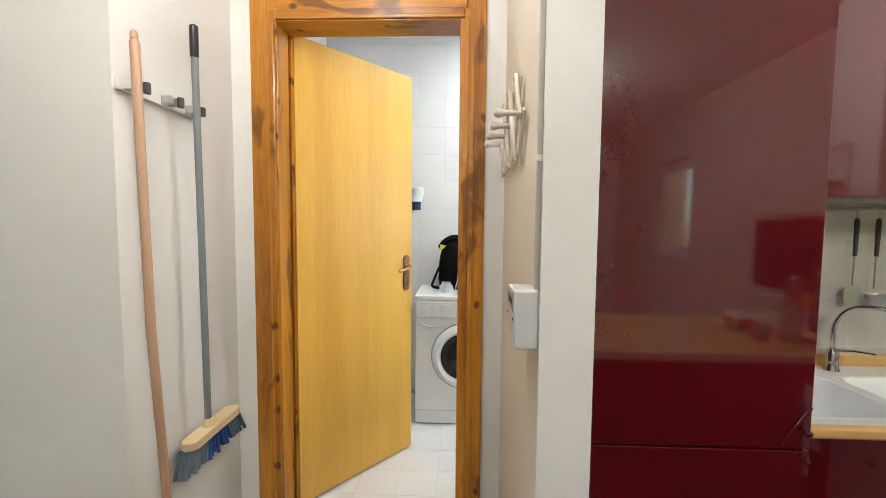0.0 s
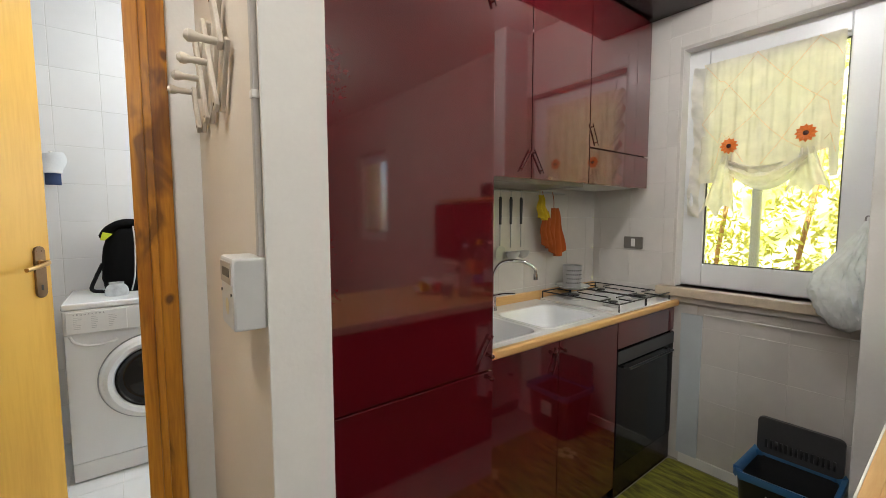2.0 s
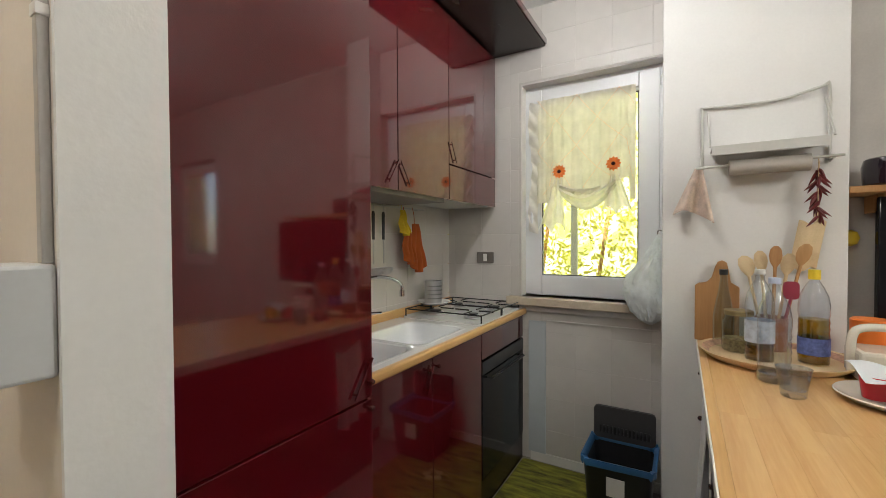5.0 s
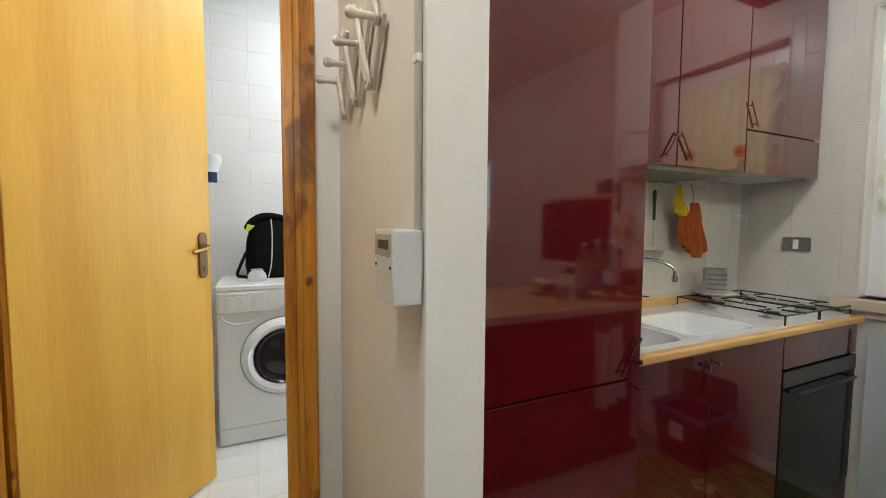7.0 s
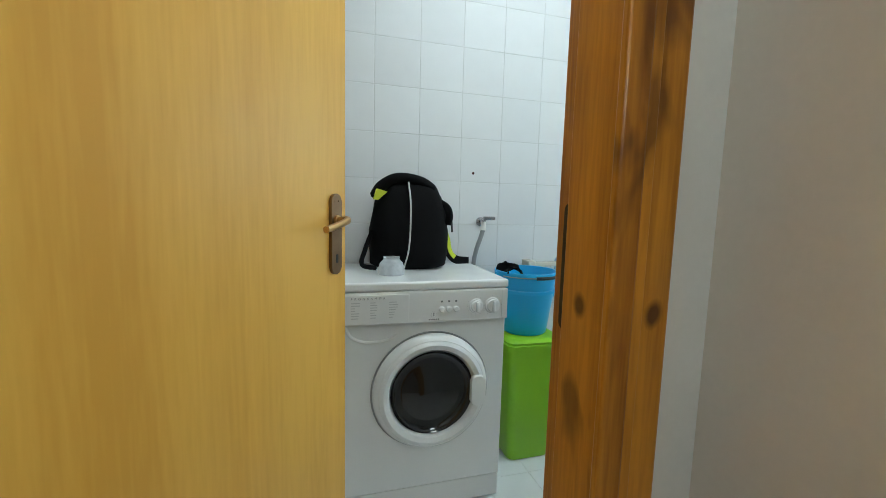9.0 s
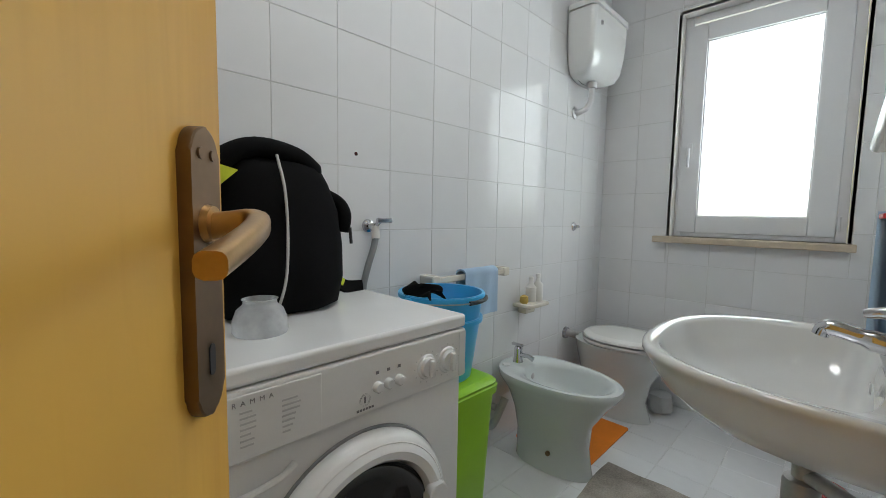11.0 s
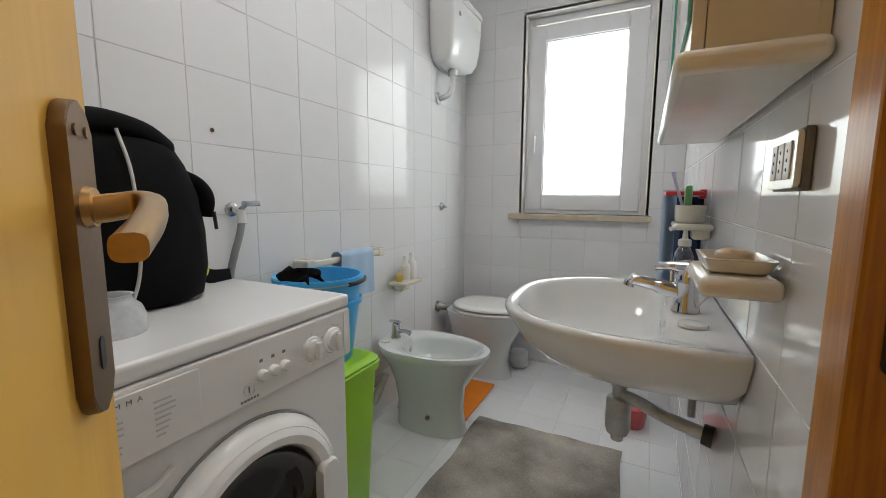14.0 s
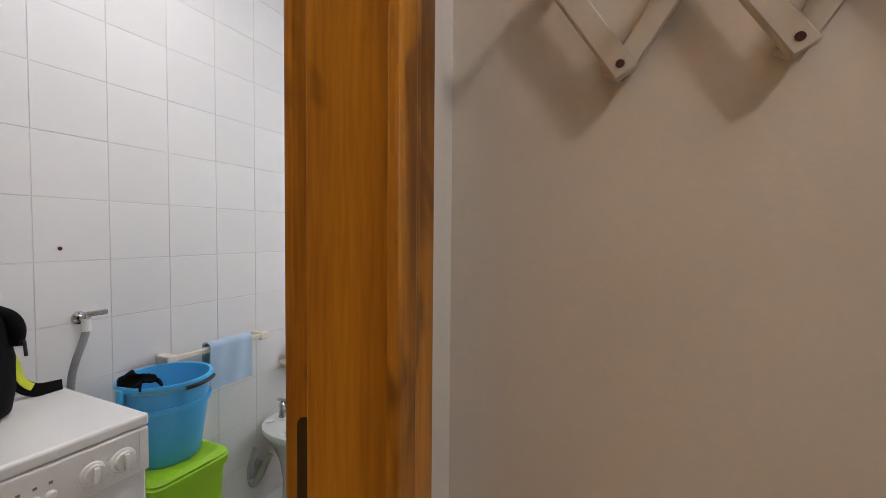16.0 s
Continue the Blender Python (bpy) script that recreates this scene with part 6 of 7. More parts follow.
# high cistern
ci = thing("toilet_cistern", (1.83, 2.80, 1.80), "white high-level toilet cistern with chrome flush bend", "cistern")
rings = []
for z, w, d in ((1.795, 0.06, 0.05), (1.803, 0.12, 0.088), (1.822, 0.168, 0.118), (1.865, 0.192, 0.138), (1.95, 0.204, 0.15), (2.06, 0.208, 0.158), (2.12, 0.208, 0.158), (2.125, 0.20, 0.15)):
    rings.append([(x, y, z) for x, y in rounded(1.835 - w, 2.8925 - d, 1.835 + w, 2.8925, 0.028)])
part("tank", loft(rings), CERAM, ci)
rings = [[(x, y, z) for x, y in rounded(1.835 - 0.213, 2.8925 - 0.165, 1.835 + 0.213, 2.8925, 0.03)] for z in (2.1255, 2.13, 2.145, 2.15)]
part("lid", loft(rings), CERAM, ci)
part("push_knob", lathe([(0.012, -0.163), (0.012, -0.158), (0.006, -0.155)], (1.70, 2.8925, 2.05), 14, axis="y"), CHROME, ci)
part("side_valve", tube([(2.035, 2.83, 1.95), (2.07, 2.83, 1.95)], [0.009, 0.012], 12), CHROME, ci)
part("nut", lathe([(0.026, 1.764), (0.028, 1.769), (0.028, 1.791), (0.022, 1.797)], (1.80, 2.82, 0), 18), STEEL, ci)
part("flush_bend", tube(curve_points([(1.80, 2.82, 1.768), (1.80, 2.82, 1.71), (1.79, 2.835, 1.665), (1.765, 2.865, 1.64), (1.76, 2.889, 1.636)], 5), 0.016, 14), STEEL, ci, "dull chrome flush bend")
part("rosette", lathe([(0.033, 0.0), (0.03, -0.007), (0.018, -0.011)], (1.76, 2.8925, 1.636), 20, axis="y"), STEEL, ci)


ci.location += Vector((-0.015, 0, 0.008))


def oval(cx, y0, y1, w, z, n=40, egg=0.25, sq=0.9):
    """An egg-shaped ring: broad at the wall end y1, narrower at y0."""
    out = []
    for k in range(n):
        a = 2 * math.pi * k / n
        c, s = math.cos(a), math.sin(a)
        yy = (y0 + y1) / 2 + (y1 - y0) / 2 * math.copysign(abs(s) ** sq, s)
        ww = w * (1 + egg * 0.5 * s)
        out.append((cx + ww * math.copysign(abs(c) ** sq, c), yy, z))
    return out


bi = thing("bidet", (1.15, 2.6, 0), "pale grey-green ceramic bidet with chrome mixer", "bidet")
BXC = 1.17
prof = [(2.45, 2.80, 0.095, 0.0005), (2.455, 2.80, 0.092, 0.02), (2.47, 2.80, 0.085, 0.12), (2.46, 2.82, 0.095, 0.22), (2.40, 2.85, 0.135, 0.31), (2.355, 2.885, 0.172, 0.365), (2.345, 2.89, 0.180, 0.385), (2.35, 2.888, 0.176, 0.398), (2.365, 2.87, 0.163, 0.40)]
bowl = [(2.385, 2.765, 0.142, 0.396), (2.40, 2.755, 0.128, 0.375), (2.44, 2.74, 0.10, 0.32), (2.50, 2.70, 0.06, 0.285), (2.56, 2.64, 0.02, 0.28)]
part("pedestal", loft([oval(BXC, *p) for p in prof] + [oval(BXC, *p) for p in bowl]), CERAMG, bi, smooth=60)
part("bolt", lathe([(0.010, -0.006), (0.010, 0.004)], (1.075, 2.60, 0.09), 12, axis="x"), BRONZED, bi)
mx = part("mixer", lathe([(0.024, 0.40), (0.022, 0.41), (0.018, 0.43), (0.019, 0.465), (0.012, 0.472)], (BXC, 2.825, 0), 18), CHROME, bi, "chrome single-lever mixer")
part("spout", tube([(BXC, 2.82, 0.435), (BXC, 2.77, 0.438), (BXC, 2.745, 0.43)], [0.011, 0.010, 0.012], 12), CHROME, mx)
part("lever", box(BXC - 0.007, 2.80, 0.472, BXC + 0.007, 2.86, 0.486, 0.004), CHROME, mx)
part("pop_up_cap", lathe([(0.02, 0.401), (0.019, 0.406), (0.003, 0.407)], (BXC - 0.075, 2.835, 0), 16), CERAM, bi)
part("overflow", lathe([(0.014, 0.0), (0.010, -0.002)], (BXC, 2.742, 0.355), 14, axis="y"), DULLPIPE, bi)
part("supply_pipe", tube(curve_points([(1.03, 2.86, 0.30), (1.0, 2.865, 0.22), (1.01, 2.88, 0.15)], 4), 0.009, 8, tube([(1.06, 2.86, 0.20), (1.06, 2.889, 0.20)], 0.016, 10)), DULLPIPE, bi)
part("siphon", tube(curve_points([(1.10, 2.84, 0.24), (1.04, 2.85, 0.15), (1.03, 2.87, 0.12), (1.03, 2.89, 0.13)], 4), 0.018, 10), DULLPIPE, bi)

tl = thing("toilet", (1.86, 2.6, 0), "pale grey-green ceramic toilet with closed white seat", "toilet")
TX = 1.84
prof = [(2.44, 2.80, 0.095, 0.0005), (2.445, 2.80, 0.093, 0.02), (2.47, 2.80, 0.085, 0.10), (2.45, 2.82, 0.10, 0.20), (2.39, 2.84, 0.145, 0.31), (2.345, 2.85, 0.178, 0.38), (2.34, 2.85, 0.182, 0.40), (2.36, 2.84, 0.16, 0.402)]
part("pan", loft([oval(TX, *p) for p in prof]), CERAMG, tl, smooth=60)
part("seat", loft([oval(TX, *p) for p in ((2.335, 2.80, 0.186, 0.404), (2.33, 2.805, 0.190, 0.412), (2.335, 2.80, 0.186, 0.42))]), SEATW, tl, smooth=50)
part("lid", loft([oval(TX, *p) for p in ((2.35, 2.80, 0.178, 0.426), (2.338, 2.805, 0.186, 0.431), (2.345, 2.80, 0.181, 0.441), (2.40, 2.77, 0.13, 0.447))]), SEATW, tl, smooth=50)
part("flush_pipe", tube(curve_points([(1.745, 2.89, 0.41), (1.75, 2.862, 0.41), (1.79, 2.845, 0.395)], 4), 0.020, 12), DULLPIPE, tl)
part("flush_rosette", lathe([(0.035, 0.0), (0.032, -0.012), (0.024, -0.016)], (1.745, 2.8925, 0.41), 20, axis="y"), CHROME, tl)

tpw = thing("toilet_paper_bag", (2.0, 2.42, 0), "crumpled clear bag with toilet rolls behind the toilet", "toilet paper")
rings = []
for k, (z, r) in enumerate(((0.001, 0.05), (0.02, 0.062), (0.07, 0.064), (0.10, 0.055), (0.115, 0.02))):
    rings.append([(2.03 + r * math.cos(a) * (1 + 0.12 * math.sin(5 * a + k)), 2.45 + r * math.sin(a) * (1 + 0.12 * math.cos(4 * a + k)), z) for a in [2 * math.pi * j / 24 for j in range(24)]])
part("wrap", loft(rings), mat("crumpled_white_wrap", (0.55, 0.56, 0.56), 0.35, var=0.1, grain=0.01, gscale=30), tpw, smooth=30)

om = thing("orange_mat", (1.5, 2.6, 0), "small orange felt mat in front of the toilet", "mat")
part("felt", prism(rounded(1.22, 2.495, 1.70, 2.86, 0.015), 0.0006, 0.006), ORANGE, om)
bm_ = thing("bath_rug", (1.0, 2.13, 0), "worn taupe cotton bath rug on white tiles", "rug")
part("mat_body", sheet(lambda u, v: (0.62 + 0.71 * u, 1.80 + 0.645 * v + 0.006 * math.sin(9 * u), 0.012 + 0.0025 * math.sin(13 * u + 4 * v) + 0.002 * math.sin(21 * v - 6 * u)), 50, 50, 0.010), RUG, bm_, smooth=80)

# washbasin
wb = thing("washbasin", (0.66, 1.80, 0.65), "white wall-hung ceramic washbasin", "washbasin")
SX = 0.675


def dring(s, z, y0=1.6015, cut=0.0, n=48, dx=0.0):
    """A shield-shaped ring: straight along the wall, a full curve in front."""
    out = []
    for k in range(n):
        a = 2 * math.pi * k / n
        c, q = math.cos(a), math.sin(a)
        x = SX + dx + 0.325 * s * math.copysign(abs(c) ** 0.72, c)
        y = 1.745 + (0.355 * s * abs(q) ** 0.92 if q > 0 else -min(0.1435 - cut, 0.30 * s * abs(q) ** 0.45))
        out.append((x, max(y, y0), z))
    return out


rings = [dring(0.30, 0.655), dring(0.52, 0.66), dring(0.74, 0.69), dring(0.90, 0.74), dring(0.975, 0.785), dring(1.0, 0.803), dring(0.995, 0.812), dring(0.975, 0.8165)]
rings.append(dring(0.955, 0.815))


def bring(s, z, n=48):
    out = []
    for k in range(n):
        a = 2 * math.pi * k / n
        c, q = math.cos(a), math.sin(a)
        out.append((SX + 0.29 * s * math.copysign(abs(c) ** 0.78, c), 1.79 + (0.285 * s * abs(q) ** 0.95 if q > 0 else -0.075 * s * abs(q) ** 0.5), z))
    return out


rings += [bring(1.0, 0.8125), bring(0.975, 0.805), bring(0.93, 0.77), bring(0.82, 0.72), bring(0.60, 0.69), bring(0.30, 0.682), bring(0.06, 0.68)]
part("bowl", loft(rings), CERAM, wb, smooth=55)
part("drain", lathe([(0.026, 0.6835), (0.024, 0.687), (0.005, 0.684)], (SX, 1.83, 0), 20), CHROME, wb)
part("overflow", lathe([(0.012, 0.0), (0.009, 0.003)], (SX + 0.02, 1.7265, 0.765), 14, axis="y"), STEEL, wb)
part("hole_cover", lathe([(0.028, 0.8155), (0.026, 0.822), (0.003, 0.824)], (SX - 0.165, 1.675, 0), 22), CERAM, wb, "white tap hole cover")
trp = part("bottle_trap", lathe([(0.016, 0.66), (0.016, 0.60), (0.023, 0.598), (0.023, 0.575), (0.018, 0.572), (0.018, 0.545), (0.030, 0.54), (0.032, 0.53), (0.032, 0.455), (0.027, 0.44), (0.016, 0.435), (0.016, 0.42), (0.003, 0.418)], (SX + 0.03, 1.81, 0), 20), DULLPIPE, wb, "grey bottle trap")
part("waste_pipe", tube(curve_points([(SX + 0.03, 1.81, 0.553), (SX + 0.005, 1.76, 0.548), (SX - 0.02, 1.70, 0.535), (SX - 0.05, 1.602, 0.525)], 5), 0.016, 12), DULLPIPE, trp)
part("pipe_collar", tube([(SX - 0.045, 1.625, 0.527), (SX - 0.05, 1.604, 0.525)], [0.024, 0.026], 14), BLACKP, trp, "black rubber wall collar")
part("bolt", tube([(SX - 0.12, 1.66, 0.66), (SX - 0.12, 1.66, 0.60)], 0.008, 8), DULLPIPE, wb)
mt = thing("basin_mixer", (SX - 0.03, 1.68, 0.815), "chrome single-lever basin mixer tap", "tap")
MXX = SX - 0.035
part("body", lathe([(0.031, 0.8155), (0.029, 0.822), (0.025, 0.85), (0.026, 0.88), (0.028, 0.90), (0.02, 0.914), (0.003, 0.918)], (MXX, 1.68, 0), 24), CHROME, mt)
part("spout", tube(curve_points([(MXX, 1.695, 0.858), (MXX + 0.005, 1.735, 0.866), (MXX + 0.01, 1.782, 0.876), (MXX + 0.012, 1.798, 0.873), (MXX + 0.012, 1.803, 0.860)], 5), [0.019] * 6 + [0.0155] * 8 + [0.013] * 7, 14), CHROME, mt)
part("lever", tube(curve_points([(MXX, 1.675, 0.912), (MXX + 0.002, 1.715, 0.918), (MXX + 0.006, 1.748, 0.912)], 5), [0.024, 0.022, 0.019, 0.015, 0.013, 0.012, 0.011, 0.010, 0.010, 0.009, 0.008], 12), CHROME, mt)
part("pop_up_rod", tube([(MXX - 0.02, 1.66, 0.83), (MXX - 0.032, 1.635, 0.865)], 0.0025, 8, tube([(MXX - 0.03, 1.64, 0.858), (MXX - 0.038, 1.625, 0.88)], [0.005, 0.008], 10)), STEEL, mt)
dsp = thing("soap_dispenser", (0.90, 1.67, 0.815), "clear soap dispenser with white pump and floral label", "soap dispenser")
part("bottle", loft([[(x, y, z) for x, y in rounded(0.90 - a, 1.67 - b, 0.90 + a, 1.67 + b, min(a, b) * 0.9)] for z, a, b in ((0.8165, 0.034, 0.02), (0.825, 0.04, 0.025), (0.88, 0.042, 0.027), (0.92, 0.034, 0.022), (0.94, 0.014, 0.013))]), BOTTLE, dsp, smooth=50)
part("liquid", loft([[(x, y, z) for x, y in rounded(0.90 - a, 1.67 - b, 0.90 + a, 1.67 + b, min(a, b) * 0.9)] for z, a, b in ((0.819, 0.032, 0.018), (0.826, 0.037, 0.022), (0.872, 0.039, 0.024))]), clear("pale_soap", (0.9, 0.86, 0.7), 0.0, 1.0), dsp)
part("sticker", box(0.868, 1.6975, 0.835, 0.932, 1.6985, 0.895, 0.0002), mat("floral_sticker", (0.66, 0.52, 0.28), 0.5, var=0.5, scale=40), dsp, "cream and orange floral sticker")
part("green_band", box(0.872, 1.699, 0.898, 0.928, 1.6995, 0.912), mat("dark_green_print", (0.02, 0.10, 0.06), 0.5), dsp)
part("pump", lathe([(0.017, 0.941), (0.017, 0.958), (0.008, 0.962), (0.006, 0.985), (0.012, 0.99), (0.012, 0.998), (0.003, 1.0)], (0.90, 1.67, 0), 18), WPLAS, dsp)
part("pump_spout", tube([(0.90, 1.67, 0.993), (0.885, 1.70, 0.993), (0.88, 1.71, 0.988)], 0.006, 10), WPLAS, dsp)

s2 = thing("tooth_mug_shelf", (0.98, 1.67, 0.99), "white ceramic shelf on the tiles", "shelf", "ceramic shelves")
part("tray", box(0.885, 1.603, 0.985, 1.065, 1.70, 1.004, 0.008, box(0.94, 1.603, 0.955, 1.01, 1.65, 0.986, 0.008)), IVORY, s2)
mug = thing("toothbrush_mug", (0.99, 1.66, 1.004), "white ceramic mug with toothbrush and toothpaste", "mug")
part("mug", lathe([(0.036, 1.0045), (0.04, 1.01), (0.042, 1.055), (0.038, 1.054), (0.035, 1.012), (0.002, 1.01)], (0.985, 1.655, 0), 26), IVORY, mug)
part("toothbrush", tube([(0.985, 1.665, 1.015), (1.0, 1.70, 1.13), (1.003, 1.706, 1.155)], [0.0035, 0.0045, 0.006], 8), mat("lilac_plastic", (0.45, 0.42, 0.62), 0.4), mug)
part("toothpaste", box(0.95, 1.655, 1.02, 0.985, 1.675, 1.115, 0.008), mat("green_white_tube", (0.12, 0.32, 0.12), 0.4, var=0.7, scale=18), mug)
tb2 = thing("towel_hook_bar", (1.2, 1.66, 1.1), "red plastic towel bar on the tiles", "towel bar")
part("bar", box(1.06, 1.615, 1.085, 1.26, 1.72, 1.098, 0.003), RED, tb2)
part("mount", box(1.13, 1.6005, 1.075, 1.17, 1.62, 1.105, 0.003), RED, tb2)
t2 = thing("bath_towel", (1.28, 1.67, 0.7), "light blue terry towel hanging on the wall", "towel")
part("cloth", sheet(lambda u, v: (1.28 + 0.03 * math.sin(u * 5) + 0.012 * math.sin(12 * u + v), 1.612 + 0.11 * u, 1.105 - 0.50 * v), 16, 18, 0.012), LBLUE, t2, smooth=80)
t3 = thing("bath_towel", (1.16, 1.65, 0.7), "navy terry towel hanging on the wall", "towel")
part("cloth", sheet(lambda u, v: (1.17 + 0.02 * math.sin(u * 6), 1.612 + 0.07 * u, 1.082 - 0.46 * v), 12, 16, 0.012), NAVY, t3, smooth=80)

s3 = thing("soap_dish_shelf", (0.315, 1.65, 0.935), "cream ceramic shelf on the tiles", "shelf", "ceramic shelves")
part("tray", box(0.225, 1.603, 0.935, 0.405, 1.703, 0.966, 0.012, seg=4), IVORY, s3)
sdh = thing("soap_dish", (0.315, 1.65, 0.966), "ivory soap dish with beige soap", "soap dish")
rings = []
for z, g in ((0.9665, -0.006), (0.97, 0.0), (0.988, 0.006), (0.989, 0.001), (0.973, -0.006), (0.972, -0.02)):
    rings.append([(x, y, z) for x, y in rounded(0.255 - g, 1.612 - g, 0.38 + g, 1.690 + g, 0.016)])
part("dish", loft(rings), IVORY, sdh)
part("soap", loft([[(0.315 + 0.038 * s * math.cos(a), 1.65 + 0.026 * s * math.sin(a), z) for a in [2 * math.pi * k / 24 for k in range(24)]] for z, s in ((0.9725, 0.8), (0.98, 1.0), (0.992, 0.95), (0.998, 0.6))]), SOAP, sdh, smooth=70)

sc = thing("wall_socket", (0.26, 1.61, 1.12), "ivory socket plate with three outlets on the tiles", "socket")
part("base", box(0.20, 1.5995, 1.085, 0.325, 1.609, 1.163, 0.002), GREYPL, sc, "grey-brown mounting base")
part("plate", prism(rounded(0.203, 1.088, 0.322, 1.160, 0.006), 1.6095, 1.616, "y", r=0.002), IVORY, sc)
for x in (0.232, 0.262, 0.292):
    o = part("outlet", box(x - 0.012, 1.6162, 1.100, x + 0.012, 1.618, 1.148, 0.0008), WPLAS, sc)
    for z in (1.112, 1.124, 1.136):
        part("contact", lathe([(0.0028, 0.0), (0.0022, 0.0006)], (x, 1.618, z), 8, axis="y"), BLACKP, o)

# mirror cabinet
mc = thing("mirror_cabinet", (0.66, 1.7, 1.30), "cream bathroom mirror cabinet with open door", "cabinet")
CX0, CX1, CY, CZ0, CZ1 = 0.19, 0.92, 1.722, 1.258, 1.95
part("back", box(CX0, 1.6005, CZ0, CX1, 1.612, CZ1), CABCREAM, mc)
part("side", box(CX0, 1.612, CZ0, CX0 + 0.016, CY, CZ1, 0.001), CABCREAM, mc)
part("side", box(CX1 - 0.016, 1.612, CZ0, CX1, CY, CZ1, 0.001), CABCREAM, mc)
part("divider", box(0.665, 1.612, CZ0, 0.677, CY - 0.004, CZ1), CABCREAM, mc)
part("top", box(CX0, 1.612, CZ1 - 0.016, CX1, CY, CZ1 + 0.001, 0.001), CABCREAM, mc)
part("shelf_board", box(CX0 - 0.03, 1.6005, CZ0 - 0.03, CX1 + 0.012, 1.757, CZ0 - 0.0005, 0.012, seg=3), IVORY, mc, "ivory bottom shelf with rounded lip")
d1 = part("door", box(0.68, CY + 0.001, CZ0 + 0.004, CX1, CY + 0.016, CZ1 - 0.003, 0.001), CABCREAM, mc)
part("mirror", box(0.70, CY + 0.0165, CZ0 + 0.035, CX1 - 0.012, CY + 0.021, CZ1 - 0.03, 0.0), MIRROR, d1, "bevelled mirror")
part("mirror_edge", box(0.696, CY + 0.0162, CZ0 + 0.031, 0.6998, CY + 0.0212, CZ1 - 0.026), GLEDGE, d1)
part("mirror_edge", box(CX1 - 0.0118, CY + 0.0162, CZ0 + 0.031, CX1 - 0.008, CY + 0.0212, CZ1 - 0.026), GLEDGE, d1)
d2 = part("door", box(CX0, CY + 0.001, CZ0 + 0.004, 0.52, CY + 0.016, CZ1 - 0.003, 0.001), CABCREAM, mc)
part("mirror", box(CX0 + 0.02, CY + 0.0165, CZ0 + 0.05, 0.505, CY + 0.021, CZ1 - 0.03, 0.0), MIRROR, d2, "bevelled mirror")
part("mirror_edge", box(CX0 + 0.016, CY + 0.0162, CZ0 + 0.046, CX0 + 0.0198, CY + 0.0212, CZ1 - 0.026), GLEDGE, d2)
part("mirror_edge", box(CX0 + 0.02, CY + 0.0162, CZ0 + 0.046, 0.505, CY + 0.0212, CZ0 + 0.0498), GLEDGE, d2)
hbr = thing("hair_brush", (0.59, 1.68, 1.258), "black bristle hair brush on the cabinet shelf", "hair brush")
bmh = bmesh.new()
rr = random.Random(9)
for k in range(90):
    x, y = 0.59 + rr.uniform(-0.045, 0.045), 1.70 + rr.uniform(-0.015, 0.015)
    tube([(x, y, 1.268), (x + rr.uniform(-0.004, 0.004), y + rr.uniform(-0.004, 0.004), 1.298 + rr.uniform(-0.003, 0.003))], 0.0016, 4, bmh)
part("bristles", bmh, BLACKP, hbr)
part("back", box(0.54, 1.68, 1.2585, 0.64, 1.72, 1.270, 0.004), BLACKP, hbr)
for z in (1.33, 1.55):
    wk = thing("wicker_basket", (1.00, 1.66, z), "small white woven wall basket", "basket", "wall baskets")
    bm = bmesh.new()
    for r in range(6):
        pts = [(x, y, z + 0.012 * r) for x, y in rounded(0.955, 1.603, 1.05, 1.70, 0.02, 4)]
        tube(pts + [pts[0]], 0.0055, 6, bm)
    part("weave", bm, WPLAS, wk)
    part("bottom", box(0.96, 1.607, z - 0.003, 1.045, 1.695, z + 0.003), WPLAS, wk)

hk2 = thing("robe_hook", (-0.34, 2.85, 1.5), "white hook with white and navy cloth", "hook")
part("hook", tube(curve_points([(-0.345, 2.892, 1.56), (-0.345, 2.86, 1.56), (-0.345, 2.85, 1.58)], 4), 0.006, 8), WPLAS, hk2)
part("cloth", sheet(lambda u, v: (-0.375 + 0.07 * u + 0.01 * math.sin(5 * v), 2.85 - 0.02 * math.sin(math.pi * u), 1.57 - 0.10 * v), 10, 10, 0.02), WCLOTH, hk2, smooth=80)
part("cloth_end", sheet(lambda u, v: (-0.36 + 0.04 * u, 2.85 - 0.015 * math.sin(math.pi * u), 1.468 - 0.06 * v), 8, 6, 0.015), NAVY, hk2, smooth=80)

# red ball and clutter under the basin
rb = thing("pink_red_bucket", (1.60, 1.775, 0), "small red and pink plastic tub under the basin", "tub")
part("tub", lathe([(0.05, 0.001), (0.055, 0.006), (0.07, 0.10), (0.073, 0.104), (0.066, 0.10), (0.002, 0.02)], (1.60, 1.775, 0), 26), mat("pink_red_plastic", (0.55, 0.09, 0.09), 0.4, var=0.3, scale=14), rb)

# ---- outside ----
setting("ground", box(-60, -60, -0.75, 60, 60, -0.6), EARTH)
hg = bmesh.new()
rr = random.Random(11)
for k in range(34000):
    y, z = rr.uniform(-5.2, 3.2), rr.uniform(-0.6, 3.4)
    x = 4.3 + 0.5 * noise.noise((y * 1.3, z * 1.3, 0.0)) + rr.uniform(0, 0.7)
    if noise.noise((y * 2.1 + 5, z * 2.1, 3.0)) > 0.42:
        continue
    s = rr.uniform(0.016, 0.036)
    a = Vector((rr.uniform(-1, 1), rr.uniform(-1, 1), rr.uniform(-1, 1))).normalized()
    b = a.orthogonal().normalized()
    c = Vector((x, y, z))
    q = [hg.verts.new(c + a * s * 1.5), hg.verts.new(c + b * s * 0.6), hg.verts.new(c - a * s * 1.5), hg.verts.new(c - b * s * 0.6)]
    hg.faces.new(q)
hedge = thing("hedge", (4.5, 0.6, -0.6), "sunlit yellow-green leafy hedge outside the window", "hedge")
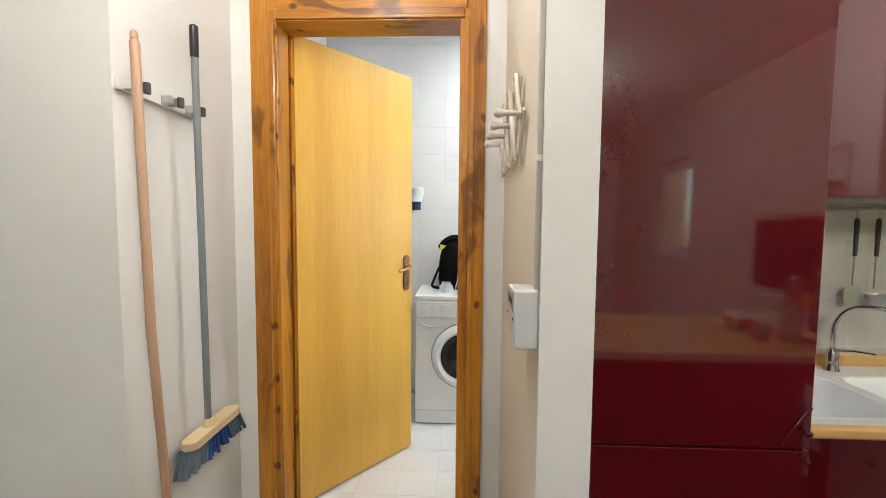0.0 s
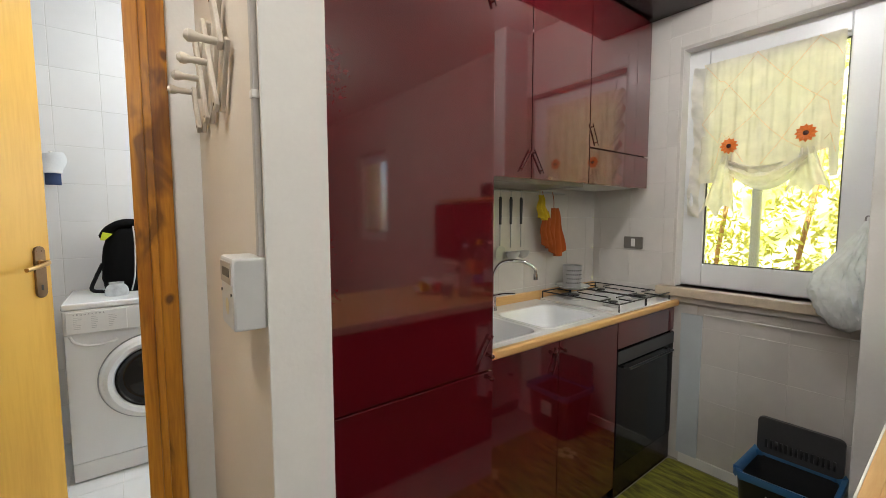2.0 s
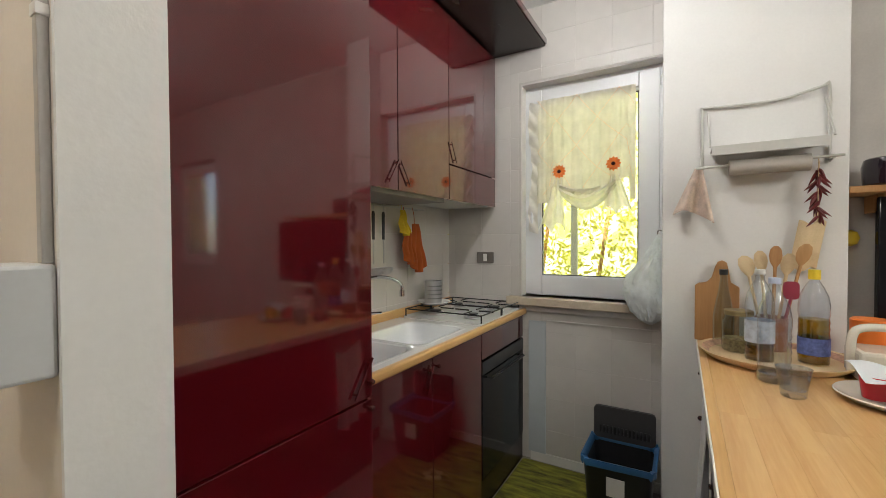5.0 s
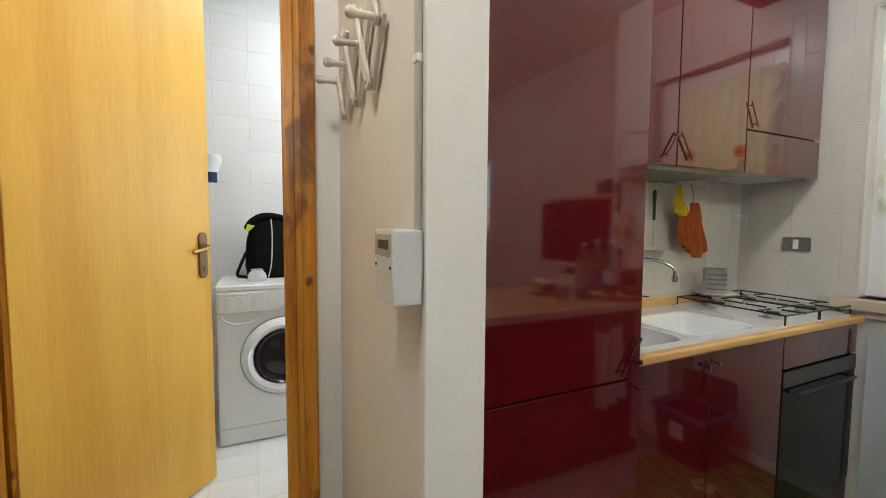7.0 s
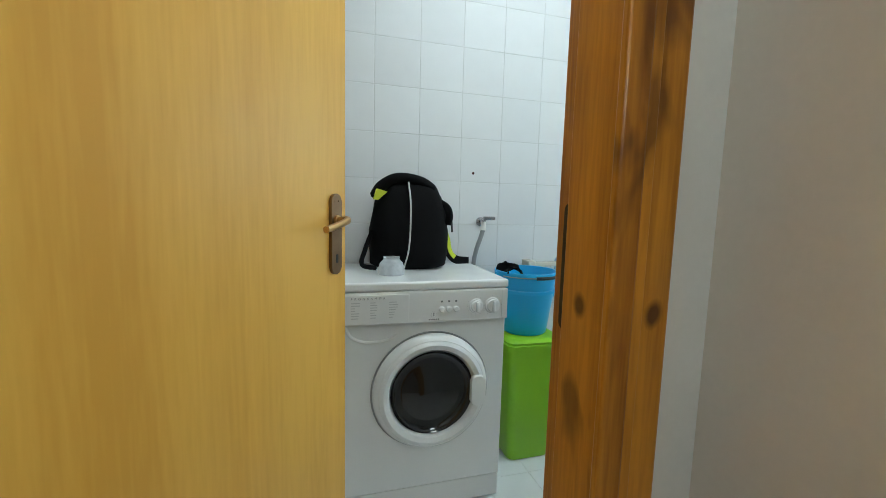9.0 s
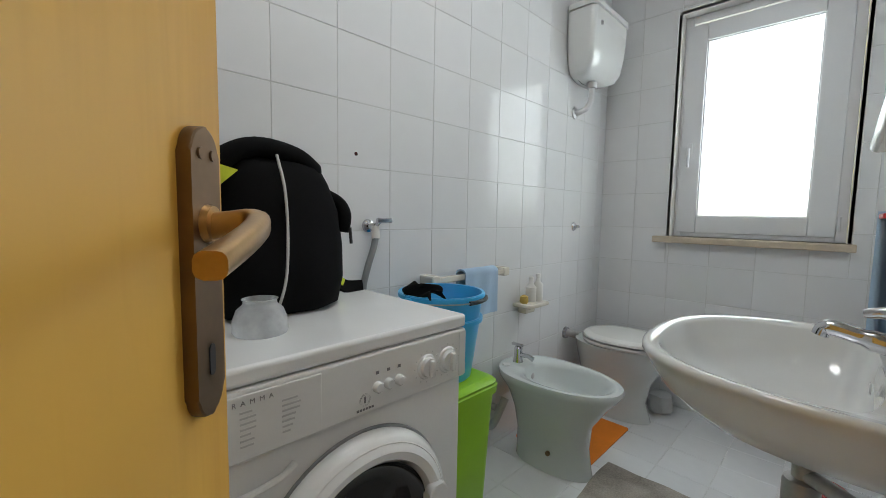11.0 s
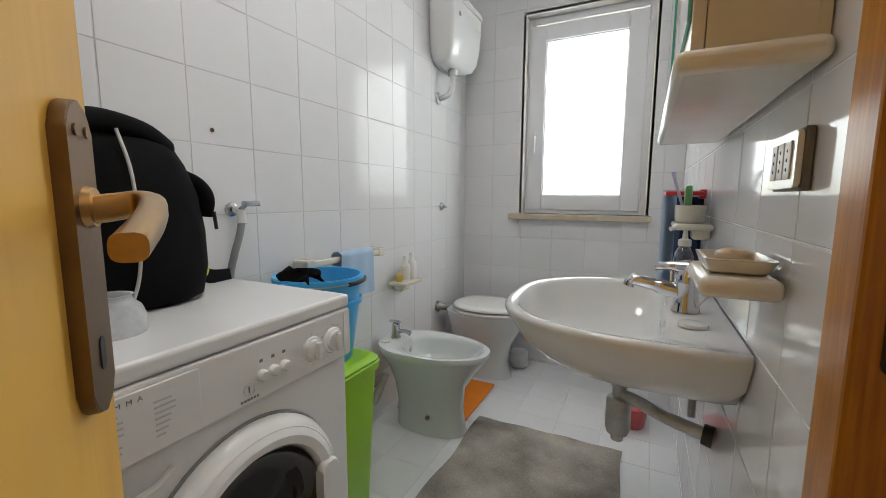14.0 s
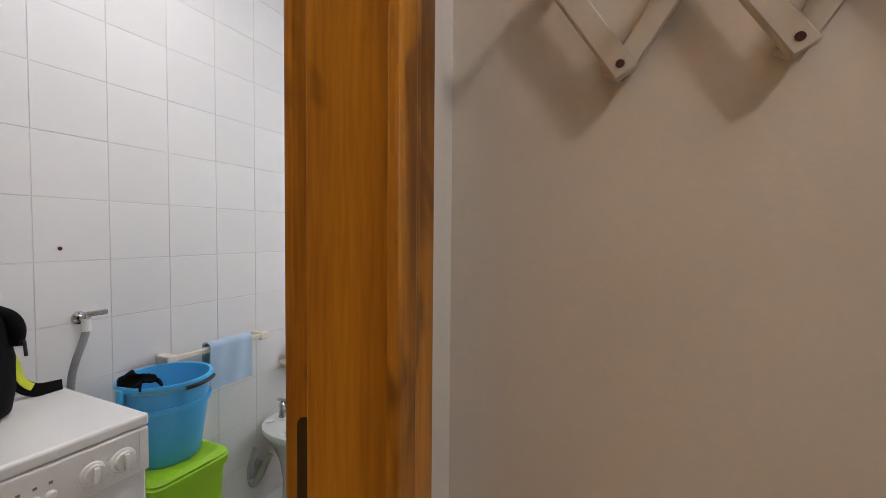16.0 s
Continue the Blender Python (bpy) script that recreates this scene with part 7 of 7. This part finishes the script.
lv = part("foliage", hg, LEAF, hedge, smooth=0)
lv["kind"] = "stuff"
for k in range(13):
    y = -4.8 + k * 0.62
    part("stem", tube(curve_points([(4.55, y, -0.6), (4.6, y + 0.1, 0.6), (4.5, y - 0.05, 1.8), (4.6, y + 0.05, 3.0)], 4), 0.02, 6), BOARDW, hedge)
# Far greenery whose sunlight is its own emission, in mottled yellow-greens.
bd = bpy.data.materials.new("glowing_garden_backdrop")
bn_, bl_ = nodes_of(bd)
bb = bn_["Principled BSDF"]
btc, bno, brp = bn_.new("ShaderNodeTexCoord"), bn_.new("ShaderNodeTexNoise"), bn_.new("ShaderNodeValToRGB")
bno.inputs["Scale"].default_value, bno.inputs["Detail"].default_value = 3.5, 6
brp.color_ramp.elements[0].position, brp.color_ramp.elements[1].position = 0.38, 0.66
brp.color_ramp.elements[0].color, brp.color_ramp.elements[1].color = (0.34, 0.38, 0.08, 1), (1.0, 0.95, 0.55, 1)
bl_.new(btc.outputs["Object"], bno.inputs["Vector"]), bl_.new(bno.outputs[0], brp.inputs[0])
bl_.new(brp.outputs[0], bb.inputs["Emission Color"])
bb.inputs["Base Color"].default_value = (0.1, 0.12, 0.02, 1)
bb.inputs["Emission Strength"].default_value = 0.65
bk_ = setting("backdrop", box(6.4, -9, -0.6, 6.5, 7, 4.2), bd, "distant garden greenery backdrop, its sunlight given as glow")
pl = thing("garden_post", (3.4, 0.92, -0.6), "grey painted metal post outside the window", "post")
part("post", box(3.40, 0.84, -0.6, 3.45, 0.89, 2.6, 0.005), GREYMET, pl)

# ---- tiles, last ----
tile_field(back_wall, (-1.02, 2.896, 0), (1, 0, 0), (0, 0, 1), 3.183, 2.67, 0.2, (0.088, 0.02), [], TILE)
tile_field(bwin_wall, (2.163, 2.896, 0), (0, -1, 0), (0, 0, 1), 1.299, 2.67, 0.2, (0.2, 0.02),
           [(2.896 - BW[2] - 0.012, BW[1] - 0.036, 2.896 - BW[0] + 0.012, BW[3] + 0.012)], TILE)
tile_field(mid_wall, (2.163, 1.597, 0), (-1, 0, 0), (0, 0, 1), 2.10, 2.67, 0.2, (0.12, 0.02), [], TILE)
tile_field(bath_floor, (-1.02, 1.60, -0.003), (1, 0, 0), (0, 1, 0), 3.183, 1.296, 0.2, (0.1, 0.1), [], FTILE)
tile_field(kwin_wall, (2.423, 1.485, KF), (0, -1, 0), (0, 0, 1), 1.307, 2.61 - KF, 0.2, (0.05, 0.0),
           [(1.485 - KW[2] - 0.012, KW[1] - KF - 0.05, 1.485 - KW[0] + 0.03, KW[3] - KF + 0.012)], KTILE, gap=0.002)
tile_field(mid_wall, (0.878, 1.485, 0.80), (1, 0, 0), (0, 0, 1), 1.545, 0.62, 0.2, (0.05, 0.035), [], KTILE, gap=0.002)
